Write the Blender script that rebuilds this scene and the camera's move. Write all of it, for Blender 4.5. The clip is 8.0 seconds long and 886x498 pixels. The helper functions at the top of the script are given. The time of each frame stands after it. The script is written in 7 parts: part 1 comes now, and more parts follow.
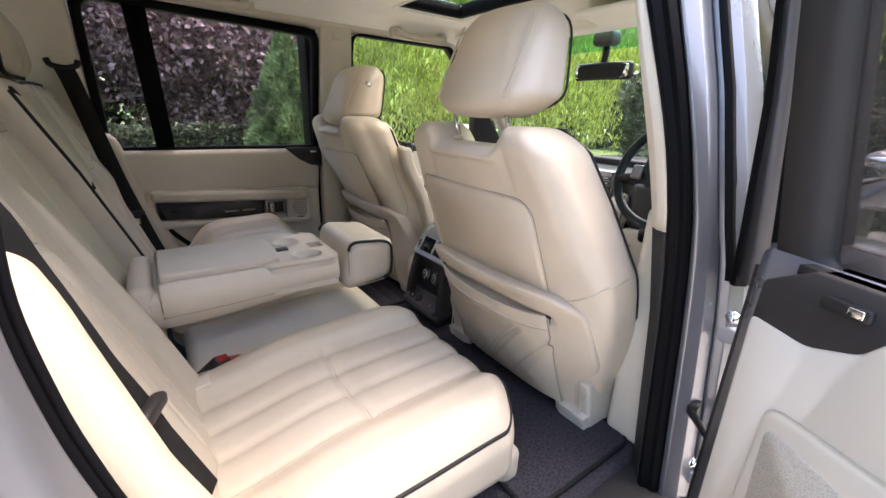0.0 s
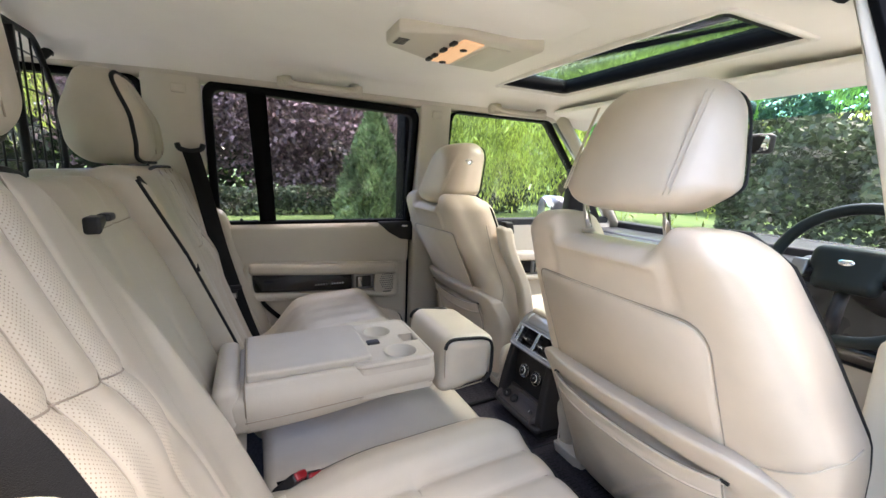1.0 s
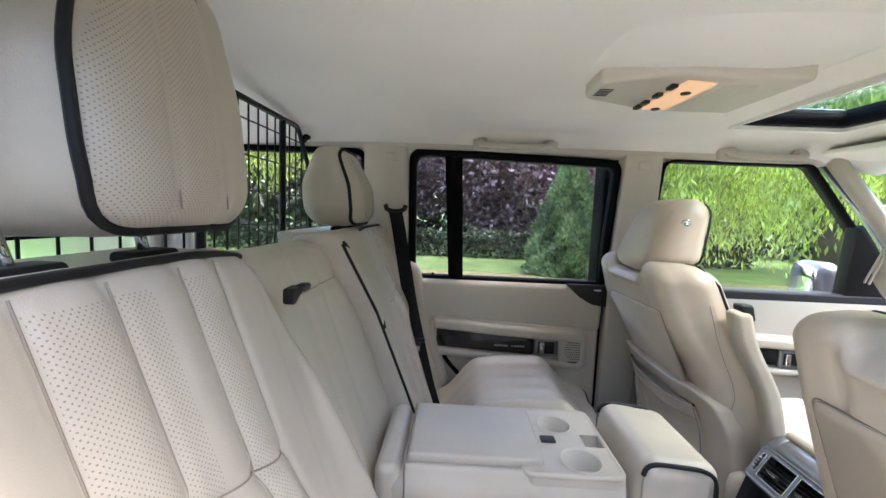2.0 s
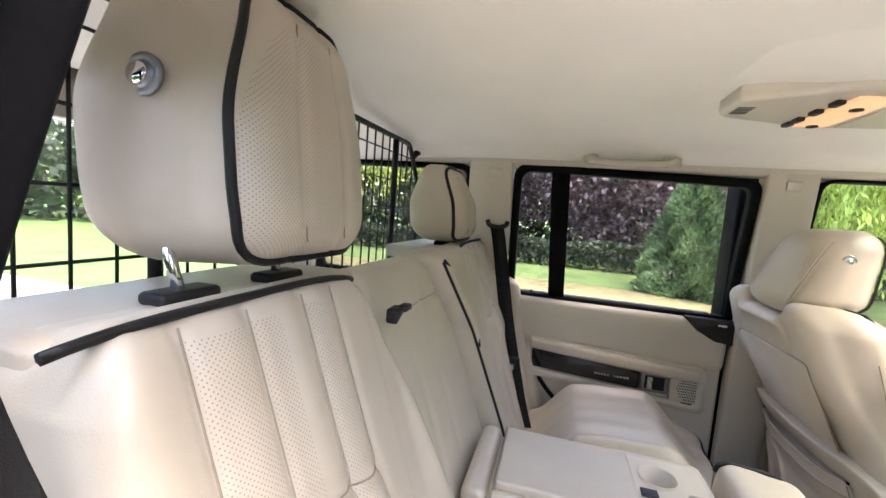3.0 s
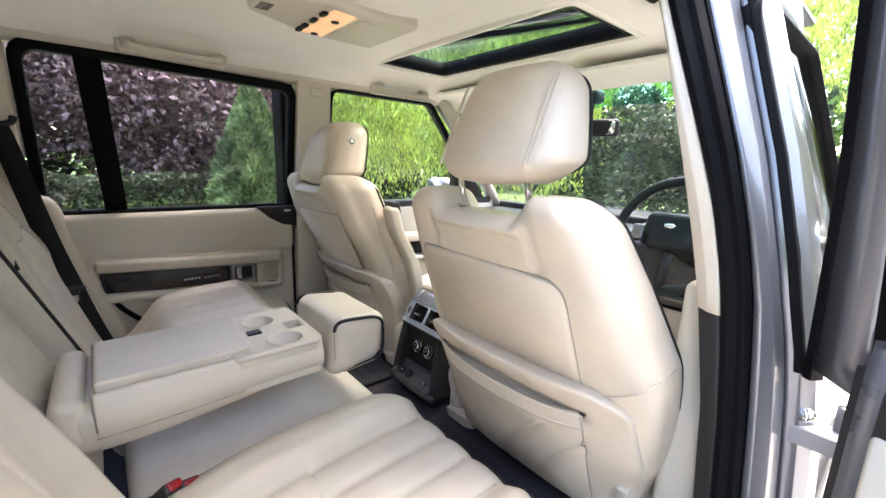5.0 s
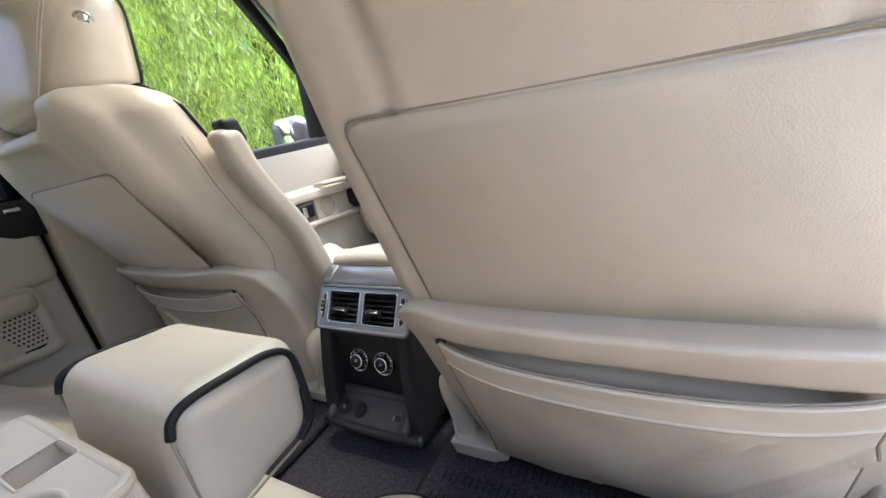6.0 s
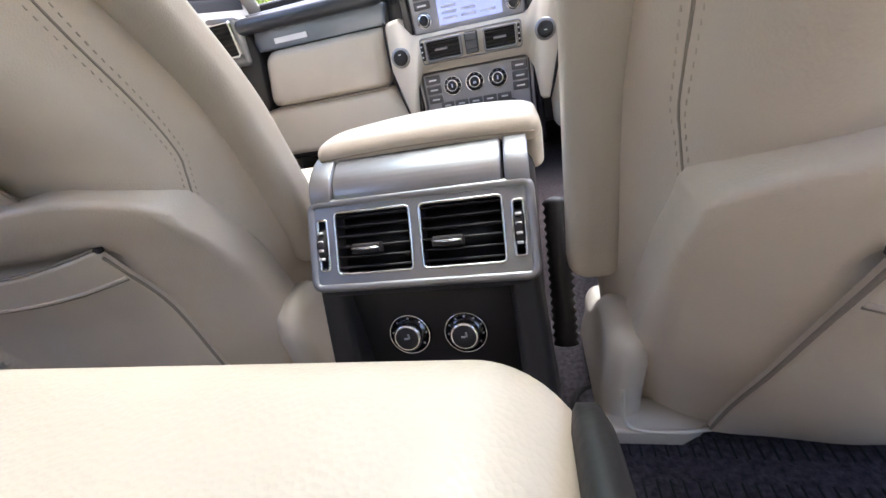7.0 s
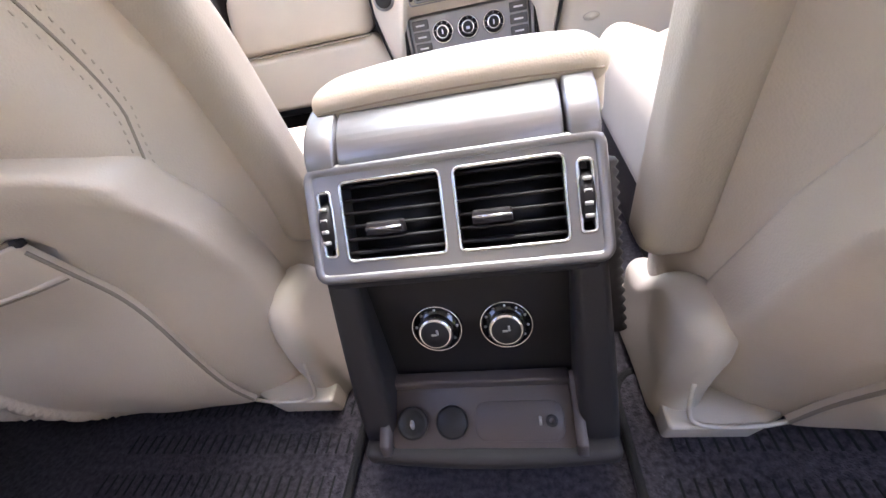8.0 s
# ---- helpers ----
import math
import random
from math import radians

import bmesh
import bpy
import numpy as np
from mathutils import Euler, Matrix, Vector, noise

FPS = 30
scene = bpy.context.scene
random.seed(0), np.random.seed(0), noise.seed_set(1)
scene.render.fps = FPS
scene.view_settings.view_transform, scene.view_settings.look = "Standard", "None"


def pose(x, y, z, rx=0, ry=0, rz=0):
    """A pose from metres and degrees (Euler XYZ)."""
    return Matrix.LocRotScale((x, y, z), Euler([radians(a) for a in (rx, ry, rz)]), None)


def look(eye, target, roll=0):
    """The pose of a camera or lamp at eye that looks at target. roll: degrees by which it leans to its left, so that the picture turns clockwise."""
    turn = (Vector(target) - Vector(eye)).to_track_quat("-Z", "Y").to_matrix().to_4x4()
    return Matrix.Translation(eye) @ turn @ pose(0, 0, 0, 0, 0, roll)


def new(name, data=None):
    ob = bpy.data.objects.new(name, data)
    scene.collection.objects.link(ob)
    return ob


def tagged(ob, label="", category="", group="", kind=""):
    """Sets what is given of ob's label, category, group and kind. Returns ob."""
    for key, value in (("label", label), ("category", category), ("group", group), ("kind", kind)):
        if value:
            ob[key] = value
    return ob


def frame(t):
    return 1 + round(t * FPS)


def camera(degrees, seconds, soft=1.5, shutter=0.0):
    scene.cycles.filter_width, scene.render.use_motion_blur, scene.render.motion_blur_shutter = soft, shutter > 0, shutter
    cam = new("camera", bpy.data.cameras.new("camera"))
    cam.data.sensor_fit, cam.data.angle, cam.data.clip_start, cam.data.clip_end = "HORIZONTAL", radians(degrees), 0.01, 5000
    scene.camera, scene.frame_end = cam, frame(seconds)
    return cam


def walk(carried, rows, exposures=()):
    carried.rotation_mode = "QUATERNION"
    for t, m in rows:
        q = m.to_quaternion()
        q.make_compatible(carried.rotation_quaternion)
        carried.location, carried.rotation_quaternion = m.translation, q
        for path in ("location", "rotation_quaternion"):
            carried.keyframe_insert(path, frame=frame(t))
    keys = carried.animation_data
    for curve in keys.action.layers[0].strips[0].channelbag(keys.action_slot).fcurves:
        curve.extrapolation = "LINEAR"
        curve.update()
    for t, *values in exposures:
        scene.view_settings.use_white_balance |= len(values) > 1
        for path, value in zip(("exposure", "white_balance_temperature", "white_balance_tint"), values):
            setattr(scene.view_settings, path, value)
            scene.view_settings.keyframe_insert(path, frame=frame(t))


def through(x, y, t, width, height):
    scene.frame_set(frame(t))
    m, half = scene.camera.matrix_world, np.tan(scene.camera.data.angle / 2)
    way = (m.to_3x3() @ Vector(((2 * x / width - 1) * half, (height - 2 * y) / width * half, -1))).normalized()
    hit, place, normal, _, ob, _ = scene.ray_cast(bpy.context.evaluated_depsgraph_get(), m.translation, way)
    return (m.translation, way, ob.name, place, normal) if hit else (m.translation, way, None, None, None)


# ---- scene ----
cam = camera(95.4, 8.0)
PATH = [
    (0, (1.205, -0.806, 1.367), (-0.331, 0.308, 0.735), 2.1),
    (0.5, (1.087, -0.828, 1.403), (-0.561, 0.206, 0.941), 2.3),
    (1, (1.004, -0.807, 1.419), (-0.77, 0.042, 1.056), 2.1),
    (1.5, (0.93, -0.771, 1.437), (-0.991, -0.288, 1.157), 1.9),
    (2, (0.886, -0.759, 1.472), (-1.105, -0.814, 1.288), 2.3),
    (2.2, (0.875, -0.757, 1.488), (-1.102, -1.02, 1.341), 2.7),
    (3.3, (0.9, -0.761, 1.514), (-1.012, -1.314, 1.317), 4.4),
    (3.5, (0.916, -0.761, 1.512), (-1.015, -1.221, 1.268), 4.1),
    (4, (0.971, -0.79, 1.45), (-0.971, -0.615, 1.007), 3.8),
    (4.5, (1.041, -0.784, 1.384), (-0.688, 0.058, 0.835), 2.3),
    (4.7, (1.043, -0.779, 1.36), (-0.619, 0.232, 0.897), 2.3),
    (5, (1.03, -0.786, 1.4), (-0.459, 0.484, 0.987), 1.9),
    (5.2, (0.989, -0.777, 1.388), (-0.373, 0.654, 1.071), 0.7),
    (6.3, (0.349, -0.384, 1.138), (-0.485, 1.207, 0.258), -13.9),
    (6.5, (0.263, -0.345, 1.107), (-0.439, 1.234, 0.1), -13.8),
    (7, (0.119, -0.296, 1.066), (-0.342, 1.358, 0.04), -13.1),
    (7.5, (0.068, -0.248, 1.049), (-0.343, 1.369, -0.055), -14.9),
    (8, (0.054, -0.227, 1.041), (-0.312, 1.335, -0.153), -13.6),
]
# time, exposure, white point in kelvin, tint
LIGHT = [(0, 3.2, 7250, 15), (1, 3.55, 7000, 12), (2, 3.55, 6350, 11), (3.5, 4.0, 7250, 15), (4.0, 4.02, 7100, 14), (4.2, 3.90, 7000, 13), (4.6, 3.85, 7000, 12), (5, 3.72, 7000, 11), (6.4, 3.48, 6550, 13), (7.0, 3.9, 6550, 17), (7.5, 4.32, 6600, 20), (8, 4.45, 6700, 23)]
walk(cam, [(t, look(e, a, r)) for t, e, a, r in PATH], LIGHT)

# ---------------------------------------------------------------- daylight
world = bpy.data.worlds.new("sky")
scene.world = world
world.use_nodes = True
wn = world.node_tree.nodes
SUN_UP, SUN_TURN = 66, 15
sky = wn.new("ShaderNodeTexSky")
sky.sky_type, sky.sun_disc = "NISHITA", False
sky.sun_elevation, sky.sun_rotation = radians(SUN_UP), radians(SUN_TURN)
sky.air_density, sky.dust_density, sky.ozone_density = 1.0, 3.0, 1.0
wn["Background"].inputs[1].default_value = 0.15
world.node_tree.links.new(sky.outputs[0], wn["Background"].inputs[0])
sun = new("sun", bpy.data.lights.new("sun", "SUN"))
sun.data.energy, sun.data.angle, sun.data.color = 0.35, radians(45), (1.0, 0.97, 0.93)
sun.matrix_world = look((0, 0, 0), (-math.sin(radians(SUN_TURN)) * math.cos(radians(SUN_UP)), -math.cos(radians(SUN_TURN)) * math.cos(radians(SUN_UP)), -math.sin(radians(SUN_UP))))

# ---------------------------------------------------------------- mesh tools
def smooth01(x):
    x = np.clip(x, 0, 1)
    return x * x * (3 - 2 * x)


def bell(d, s):
    return np.exp(-(d / s) ** 2)


def part(name, data, material, parent=None, label="", flat=False):
    """One mesh object from (verts, faces) or a bmesh, under a thing or a part."""
    me = bpy.data.meshes.new(name)
    if isinstance(data, tuple):
        me.from_pydata([tuple(v) for v in np.asarray(data[0]).tolist()], [], data[1])
        bm = bmesh.new()
        bm.from_mesh(me)
    else:
        bm = data
    bmesh.ops.recalc_face_normals(bm, faces=bm.faces)
    bm.to_mesh(me)
    bm.free()
    me.shade_flat() if flat else me.shade_smooth()
    if material:
        me.materials.append(material)
    ob = new(name, me)
    ob.parent = parent
    if label:
        ob["label"] = label
    return ob


def thing(name, label, category, at=(0, 0, 0), group="", kind=""):
    ob = new(name)
    ob.location = at
    ob.empty_display_size = 0.05
    tagged(ob, label, category, group, kind)
    return ob


def axis_steps(h, r, flat, k=5):
    """Places along one axis of a rounded box, close together round the edges."""
    r = min(r, h * 0.999)
    c = [h - r + r * math.tan(a) for a in np.linspace(0, math.pi / 4, k + 1)]
    m = max(1, int(round(2 * (h - r) / flat)))
    mid = np.linspace(-(h - r), h - r, m + 1)
    return np.array([-v for v in c[::-1]] + list(mid[1:-1]) + c)


def rbox(hx, hy, hz, r, flat=0.03, k=4):
    """Rounded box round the origin: vertices and faces."""
    steps = [axis_steps(h, r, flat, k) for h in (hx, hy, hz)]
    half = np.array((hx, hy, hz))
    rr = min(r, hx * 0.999, hy * 0.999, hz * 0.999)
    verts, faces, seen = [], [], {}

    def vid(p):
        key = tuple(np.round(p, 6))
        if key not in seen:
            seen[key] = len(verts)
            verts.append(p)
        return seen[key]

    for ax in range(3):
        a, b = (ax + 1) % 3, (ax + 2) % 3
        for sgn in (-1, 1):
            ids = np.empty((len(steps[a]), len(steps[b])), int)
            for i, u in enumerate(steps[a]):
                for j, v in enumerate(steps[b]):
                    p = np.empty(3)
                    p[ax], p[a], p[b] = sgn * half[ax], u, v
                    ids[i, j] = vid(p)
            for i in range(len(steps[a]) - 1):
                for j in range(len(steps[b]) - 1):
                    q = [ids[i, j], ids[i + 1, j], ids[i + 1, j + 1], ids[i, j + 1]]
                    faces.append(q if sgn > 0 else q[::-1])
    p = np.array(verts)
    inner = np.clip(p, -(half - rr), half - rr)
    d = p - inner
    n = np.linalg.norm(d, axis=1, keepdims=True)
    n[n == 0] = 1
    return inner + d / n * rr, faces


def box(x0, x1, y0, y1, z0, z1, r=0.004, flat=0.2, k=2, fn=None):
    v, f = rbox((x1 - x0) / 2, (y1 - y0) / 2, (z1 - z0) / 2, r, flat, k)
    v = v + ((x0 + x1) / 2, (y0 + y1) / 2, (z0 + z1) / 2)
    if fn:
        v = np.stack(fn(v[:, 0], v[:, 1], v[:, 2]), 1)
    return v, f


def bent(data, fn):
    v = data[0]
    return np.stack(fn(v[:, 0], v[:, 1], v[:, 2]), 1), data[1]


def joined(*datas):
    verts, faces, n = [], [], 0
    for v, f in datas:
        verts.append(np.asarray(v))
        faces += [[i + n for i in q] for q in f]
        n += len(v)
    return np.concatenate(verts), faces


def tube(points, r, closed=False, n=8, squash=1.0):
    """A round bar along a line of points."""
    p = np.array(points, float)
    m = len(p)
    if closed:
        t = np.roll(p, -1, 0) - np.roll(p, 1, 0)
    else:
        t = np.gradient(p, axis=0)
    t /= np.linalg.norm(t, axis=1, keepdims=True) + 1e-12
    up = np.array((0.0, 0, 1)) if abs(t[0][2]) < 0.9 else np.array((1.0, 0, 0))
    verts = []
    for i in range(m):
        a = up - t[i] * (up @ t[i])
        a /= np.linalg.norm(a) + 1e-12
        b = np.cross(t[i], a)
        up = a
        for k in range(n):
            w = 2 * math.pi * k / n
            verts.append(p[i] + r * (a * math.cos(w) * squash + b * math.sin(w)))
    faces = []
    for i in range(m if closed else m - 1):
        j = (i + 1) % m
        for k in range(n):
            l = (k + 1) % n
            faces.append([i * n + k, i * n + l, j * n + l, j * n + k])
    if not closed:
        faces += [list(range(n))[::-1], [(m - 1) * n + k for k in range(n)]]
    return np.array(verts), faces


def strap(points, width, wide, thick=0.0015):
    """A flat band along a line; wide: the direction of its width at each point."""
    p, w = np.array(points, float), np.array(wide, float)
    if w.ndim == 1:
        w = np.tile(w, (len(p), 1))
    w = w / np.linalg.norm(w, axis=1, keepdims=True)
    t = np.gradient(p, axis=0)
    n = np.cross(t, w)
    n /= np.linalg.norm(n, axis=1, keepdims=True)
    verts = []
    for i in range(len(p)):
        for a, b in ((-1, -1), (1, -1), (1, 1), (-1, 1)):
            verts.append(p[i] + w[i] * width / 2 * a + n[i] * thick * b)
    faces = []
    for i in range(len(p) - 1):
        for k in range(4):
            l = (k + 1) % 4
            faces.append([i * 4 + k, i * 4 + l, i * 4 + 4 + l, i * 4 + 4 + k])
    m = (len(p) - 1) * 4
    faces += [[0, 1, 2, 3], [m + 3, m + 2, m + 1, m]]
    return np.array(verts), faces


def curve(points, n=24):
    """A smooth line through a few points."""
    p = np.array(points, float)
    q = np.concatenate((p[:1] * 2 - p[1:2], p, p[-1:] * 2 - p[-2:-1]))
    out = []
    m = len(p) - 1
    for s in np.linspace(0, m - 1e-6, n):
        i = int(s)
        t = s - i
        a, b, c, d = q[i], q[i + 1], q[i + 2], q[i + 3]
        out.append(0.5 * (2 * b + (c - a) * t + (2 * a - 5 * b + 4 * c - d) * t * t + (3 * b - a - 3 * c + d) * t ** 3))
    return np.array(out)


def loop2(corners, r, k=5):
    """A closed outline in two axes with rounded corners; r: one radius or one for each corner."""
    c = [np.array(v, float) for v in corners]
    m = len(c)
    rs = [r] * m if isinstance(r, (int, float)) else r
    out = []
    for i in range(m):
        a, b, d = c[i - 1], c[i], c[(i + 1) % m]
        u, v = (a - b) / np.linalg.norm(a - b), (d - b) / np.linalg.norm(d - b)
        half = math.acos(max(-1, min(1, u @ v))) / 2
        t = rs[i] / math.tan(half)
        p, q = b + u * t, b + v * t
        for s in np.linspace(0, 1, k + 1):
            out.append((1 - s) ** 2 * p + 2 * s * (1 - s) * b + s * s * q)
    return np.array(out)


def dense(lp, n=96):
    """The same closed outline with many even steps."""
    p = np.concatenate((lp, lp[:1]))
    d = np.concatenate(([0], np.cumsum(np.linalg.norm(np.diff(p, axis=0), axis=1))))
    s = np.linspace(0, d[-1], n, endpoint=False)
    return np.stack([np.interp(s, d, p[:, k]) for k in range(p.shape[1])], 1)


def ring(outer, inner, place, t0, t1):
    """A solid frame between two outlines; place(u, v, t) gives the point at depth t."""
    n = len(outer)
    verts = [place(*p, t) for t in (t0, t1) for lp in (outer, inner) for p in lp]
    faces = []
    for i in range(n):
        j = (i + 1) % n
        for a, b in ((0, 1), (1, 3), (3, 2), (2, 0)):
            faces.append([a * n + i, a * n + j, b * n + j, b * n + i])
    return np.array(verts, float), faces


def slab(outline, place, t0, t1, bevel=0.0):
    """A solid plate with the given outline."""
    n = len(outline)
    verts, rows = [], []
    lay = [(0, t0)] if not bevel else [(bevel, t0), (0, t0 + math.copysign(bevel, t1 - t0))]
    lay += [(0, t1)] if not bevel else [(0, t1 - math.copysign(bevel, t1 - t0)), (bevel, t1)]
    mid = np.mean(outline, 0)
    for ins, t in lay:
        pts = outline if not ins else mid + (outline - mid) * (1 - ins / (np.abs(outline - mid).max(0) + 1e-9))
        rows.append(len(verts))
        verts += [place(*p, t) for p in pts]
    faces = []
    for a, b in zip(rows, rows[1:]):
        for i in range(n):
            j = (i + 1) % n
            faces.append([a + i, a + j, b + j, b + i])
    faces += [list(range(rows[0], rows[0] + n))[::-1], list(range(rows[-1], rows[-1] + n))]
    return np.array(verts, float), faces


def lathe(profile, n=24, at=(0, 0, 0), axis=(0, 0, 1), closed=False):
    """A turned piece: profile of (radius, height) along an axis."""
    z = Vector(axis).normalized()
    rot = z.to_track_quat("Z", "Y").to_matrix()
    verts, faces = [], []
    for r, h in profile:
        for k in range(n):
            w = 2 * math.pi * k / n
            verts.append(tuple(rot @ Vector((r * math.cos(w), r * math.sin(w), h)) + Vector(at)))
    m = len(profile)
    for i in range(m - 1):
        for k in range(n):
            l = (k + 1) % n
            faces.append([i * n + k, i * n + l, i * n + n + l, i * n + n + k])
    if not closed:
        faces += [list(range(n))[::-1], [(m - 1) * n + k for k in range(n)]]
    return np.array(verts), faces


# ---------------------------------------------------------------- materials
def mat(name, color, rough=0.5, metal=0.0, grain=0.0, grain_scale=400.0, blotch=0.06, blotch_scale=6.0, coat=0.0, spec=0.5, sheen=0.0, wrinkle=0.0):
    m = bpy.data.materials.new(name)
    m.use_nodes = True
    nd, lk = m.node_tree.nodes, m.node_tree.links
    p = nd["Principled BSDF"]
    p.inputs["Roughness"].default_value, p.inputs["Metallic"].default_value = rough, metal
    p.inputs["Coat Weight"].default_value, p.inputs["Specular IOR Level"].default_value = coat, spec
    p.inputs["Sheen Weight"].default_value = sheen
    tc = nd.new("ShaderNodeTexCoord")
    no = nd.new("ShaderNodeTexNoise")
    no.inputs["Scale"].default_value, no.inputs["Detail"].default_value = blotch_scale, 6
    lk.new(tc.outputs["Object"], no.inputs["Vector"])
    ramp = nd.new("ShaderNodeMapRange")
    ramp.inputs["From Min"].default_value, ramp.inputs["From Max"].default_value = 0.3, 0.7
    ramp.inputs["To Min"].default_value, ramp.inputs["To Max"].default_value = 1 - blotch, 1 + blotch
    lk.new(no.outputs["Fac"], ramp.inputs["Value"])
    mul = nd.new("ShaderNodeVectorMath")
    mul.operation = "SCALE"
    mul.inputs[0].default_value = color
    lk.new(ramp.outputs["Result"], mul.inputs["Scale"])
    lk.new(mul.outputs["Vector"], p.inputs["Base Color"])
    rr = nd.new("ShaderNodeMapRange")
    rr.inputs["From Min"].default_value, rr.inputs["From Max"].default_value = 0.3, 0.7
    rr.inputs["To Min"].default_value, rr.inputs["To Max"].default_value = max(0.02, rough * 0.85), min(1, rough * 1.15)
    lk.new(no.outputs["Fac"], rr.inputs["Value"])
    lk.new(rr.outputs["Result"], p.inputs["Roughness"])
    if grain:
        vo = nd.new("ShaderNodeTexVoronoi")
        vo.inputs["Scale"].default_value = grain_scale
        lk.new(tc.outputs["Object"], vo.inputs["Vector"])
        bp = nd.new("ShaderNodeBump")
        bp.inputs["Strength"].default_value, bp.inputs["Distance"].default_value = grain, 0.001
        lk.new(vo.outputs["Distance"], bp.inputs["Height"])
        if wrinkle:
            wn_, wb = nd.new("ShaderNodeTexNoise"), nd.new("ShaderNodeBump")
            wn_.inputs["Scale"].default_value, wn_.inputs["Detail"].default_value, wn_.inputs["Distortion"].default_value = 11.0, 5.0, 1.2
            wb.inputs["Strength"].default_value, wb.inputs["Distance"].default_value = wrinkle, 0.006
            lk.new(tc.outputs["Object"], wn_.inputs["Vector"])
            lk.new(wn_.outputs["Fac"], wb.inputs["Height"])
            lk.new(wb.outputs["Normal"], bp.inputs["Normal"])
        lk.new(bp.outputs["Normal"], p.inputs["Normal"])
    return m


def pane_material(name, tint, gloss=1.0):
    m = bpy.data.materials.new(name)
    m.use_nodes = True
    nd, lk = m.node_tree.nodes, m.node_tree.links
    nd.remove(nd["Principled BSDF"])
    tr, gl, mx, fr = (nd.new("ShaderNode" + k) for k in ("BsdfTransparent", "BsdfGlossy", "MixShader", "LayerWeight"))
    tr.inputs["Color"].default_value = (*tint, 1)
    gl.inputs["Roughness"].default_value = 0.02
    fr.inputs["Blend"].default_value = 0.5
    pw, mr_ = nd.new("ShaderNodeMath"), nd.new("ShaderNodeMapRange")
    pw.operation = "POWER"
    pw.inputs[1].default_value = 5.0
    mr_.inputs["To Min"].default_value, mr_.inputs["To Max"].default_value = 0.035 * gloss, 0.8 * gloss
    lk.new(fr.outputs["Facing"], pw.inputs[0])
    lk.new(pw.outputs[0], mr_.inputs["Value"])
    lk.new(mr_.outputs[0], mx.inputs[0])
    lk.new(tr.outputs[0], mx.inputs[1])
    lk.new(gl.outputs[0], mx.inputs[2])
    lk.new(mx.outputs[0], nd["Material Output"].inputs["Surface"])
    return m


def glow_material(name, color, strength):
    m = bpy.data.materials.new(name)
    m.use_nodes = True
    p = m.node_tree.nodes["Principled BSDF"]
    p.inputs["Base Color"].default_value = (color[0] * 0.5, color[1] * 0.5, color[2] * 0.5, 1)
    p.inputs["Emission Color"].default_value = (*color, 1)
    p.inputs["Emission Strength"].default_value = strength
    return m


# ivory darkened: the shade over the rear seats is put into the colour
SHADED_IVORY = (0.52, 0.462, 0.378)
M_leather = mat("shaded_ivory_leather", SHADED_IVORY, 0.36, grain=0.18, grain_scale=600, blotch=0.06, blotch_scale=9, wrinkle=0.16)
# sand lightened, to carry the daylight on the front seat backs
M_leather_tan = mat("lit_sand_leather", (0.62, 0.53, 0.425), 0.34, grain=0.18, grain_scale=600, blotch=0.06, blotch_scale=9, wrinkle=0.16)
M_trim = mat("ivory_trim_plastic", (0.58, 0.525, 0.44), 0.5, grain=0.1, grain_scale=900, blotch=0.03)
M_headlining = mat("headlining_fabric", (0.86, 0.825, 0.75), 0.95, grain=0.25, grain_scale=1500, blotch=0.03, blotch_scale=4, spec=0.1)
# brown thread, darkened to paint the shade in gaps and creases too
M_seam = mat("shaded_leather_seam", (0.31, 0.262, 0.205), 0.6, grain=0.2)
M_stitch = mat("stitching_thread", (0.48, 0.41, 0.32), 0.7, grain=0.2)
M_piping = mat("black_piping", (0.012, 0.012, 0.013), 0.5, grain=0.1, spec=0.3)
M_black = mat("black_plastic", (0.016, 0.015, 0.016), 0.45, spec=0.35, grain=0.15, grain_scale=900)
M_black_soft = mat("dark_grey_plastic", (0.028, 0.026, 0.027), 0.55, spec=0.3, grain=0.15, grain_scale=900)
M_gloss_black = mat("piano_black", (0.01, 0.01, 0.012), 0.12, coat=0.5)
M_rubber = mat("rubber_seal", (0.004, 0.004, 0.005), 0.6, grain=0.1, spec=0.08)
M_webbing = mat("belt_webbing", (0.010, 0.010, 0.011), 0.7, grain=0.5, grain_scale=1200, spec=0.2)
M_carpet = mat("charcoal_carpet", (0.042, 0.038, 0.045), 0.98, grain=1.0, grain_scale=420, blotch=0.5, blotch_scale=160, spec=0.1)
M_chrome = mat("chrome", (0.75, 0.75, 0.76), 0.08, metal=1.0, blotch=0.02)
M_satin = mat("satin_aluminium", (0.30, 0.302, 0.315), 0.34, metal=0.85, blotch=0.03)
M_paint = mat("grey_metallic_paint", (0.158, 0.160, 0.178), 0.32, metal=0.45, coat=0.8, blotch=0.02)
M_lettering = mat("silver_print", (0.5, 0.5, 0.5), 0.4, metal=0.5)
M_red = mat("red_button", (0.22, 0.006, 0.012), 0.35)
M_privacy = pane_material("privacy_glass", (0.80, 0.78, 0.80))
M_clear = pane_material("clear_glass", (0.97, 0.985, 0.975))
M_sunroof = pane_material("green_roof_glass", (0.66, 0.76, 0.75), 1.8)
M_lamp = glow_material("lamp_lens", (1.0, 0.60, 0.34), 0.055)
M_amber = glow_material("amber_lens", (1.0, 0.35, 0.1), 0.12)
M_screen = glow_material("display", (0.30, 0.36, 0.75), 0.10)
M_mirror = mat("mirror_glass", (0.85, 0.9, 0.9), 0.02, metal=1.0, blotch=0.0)
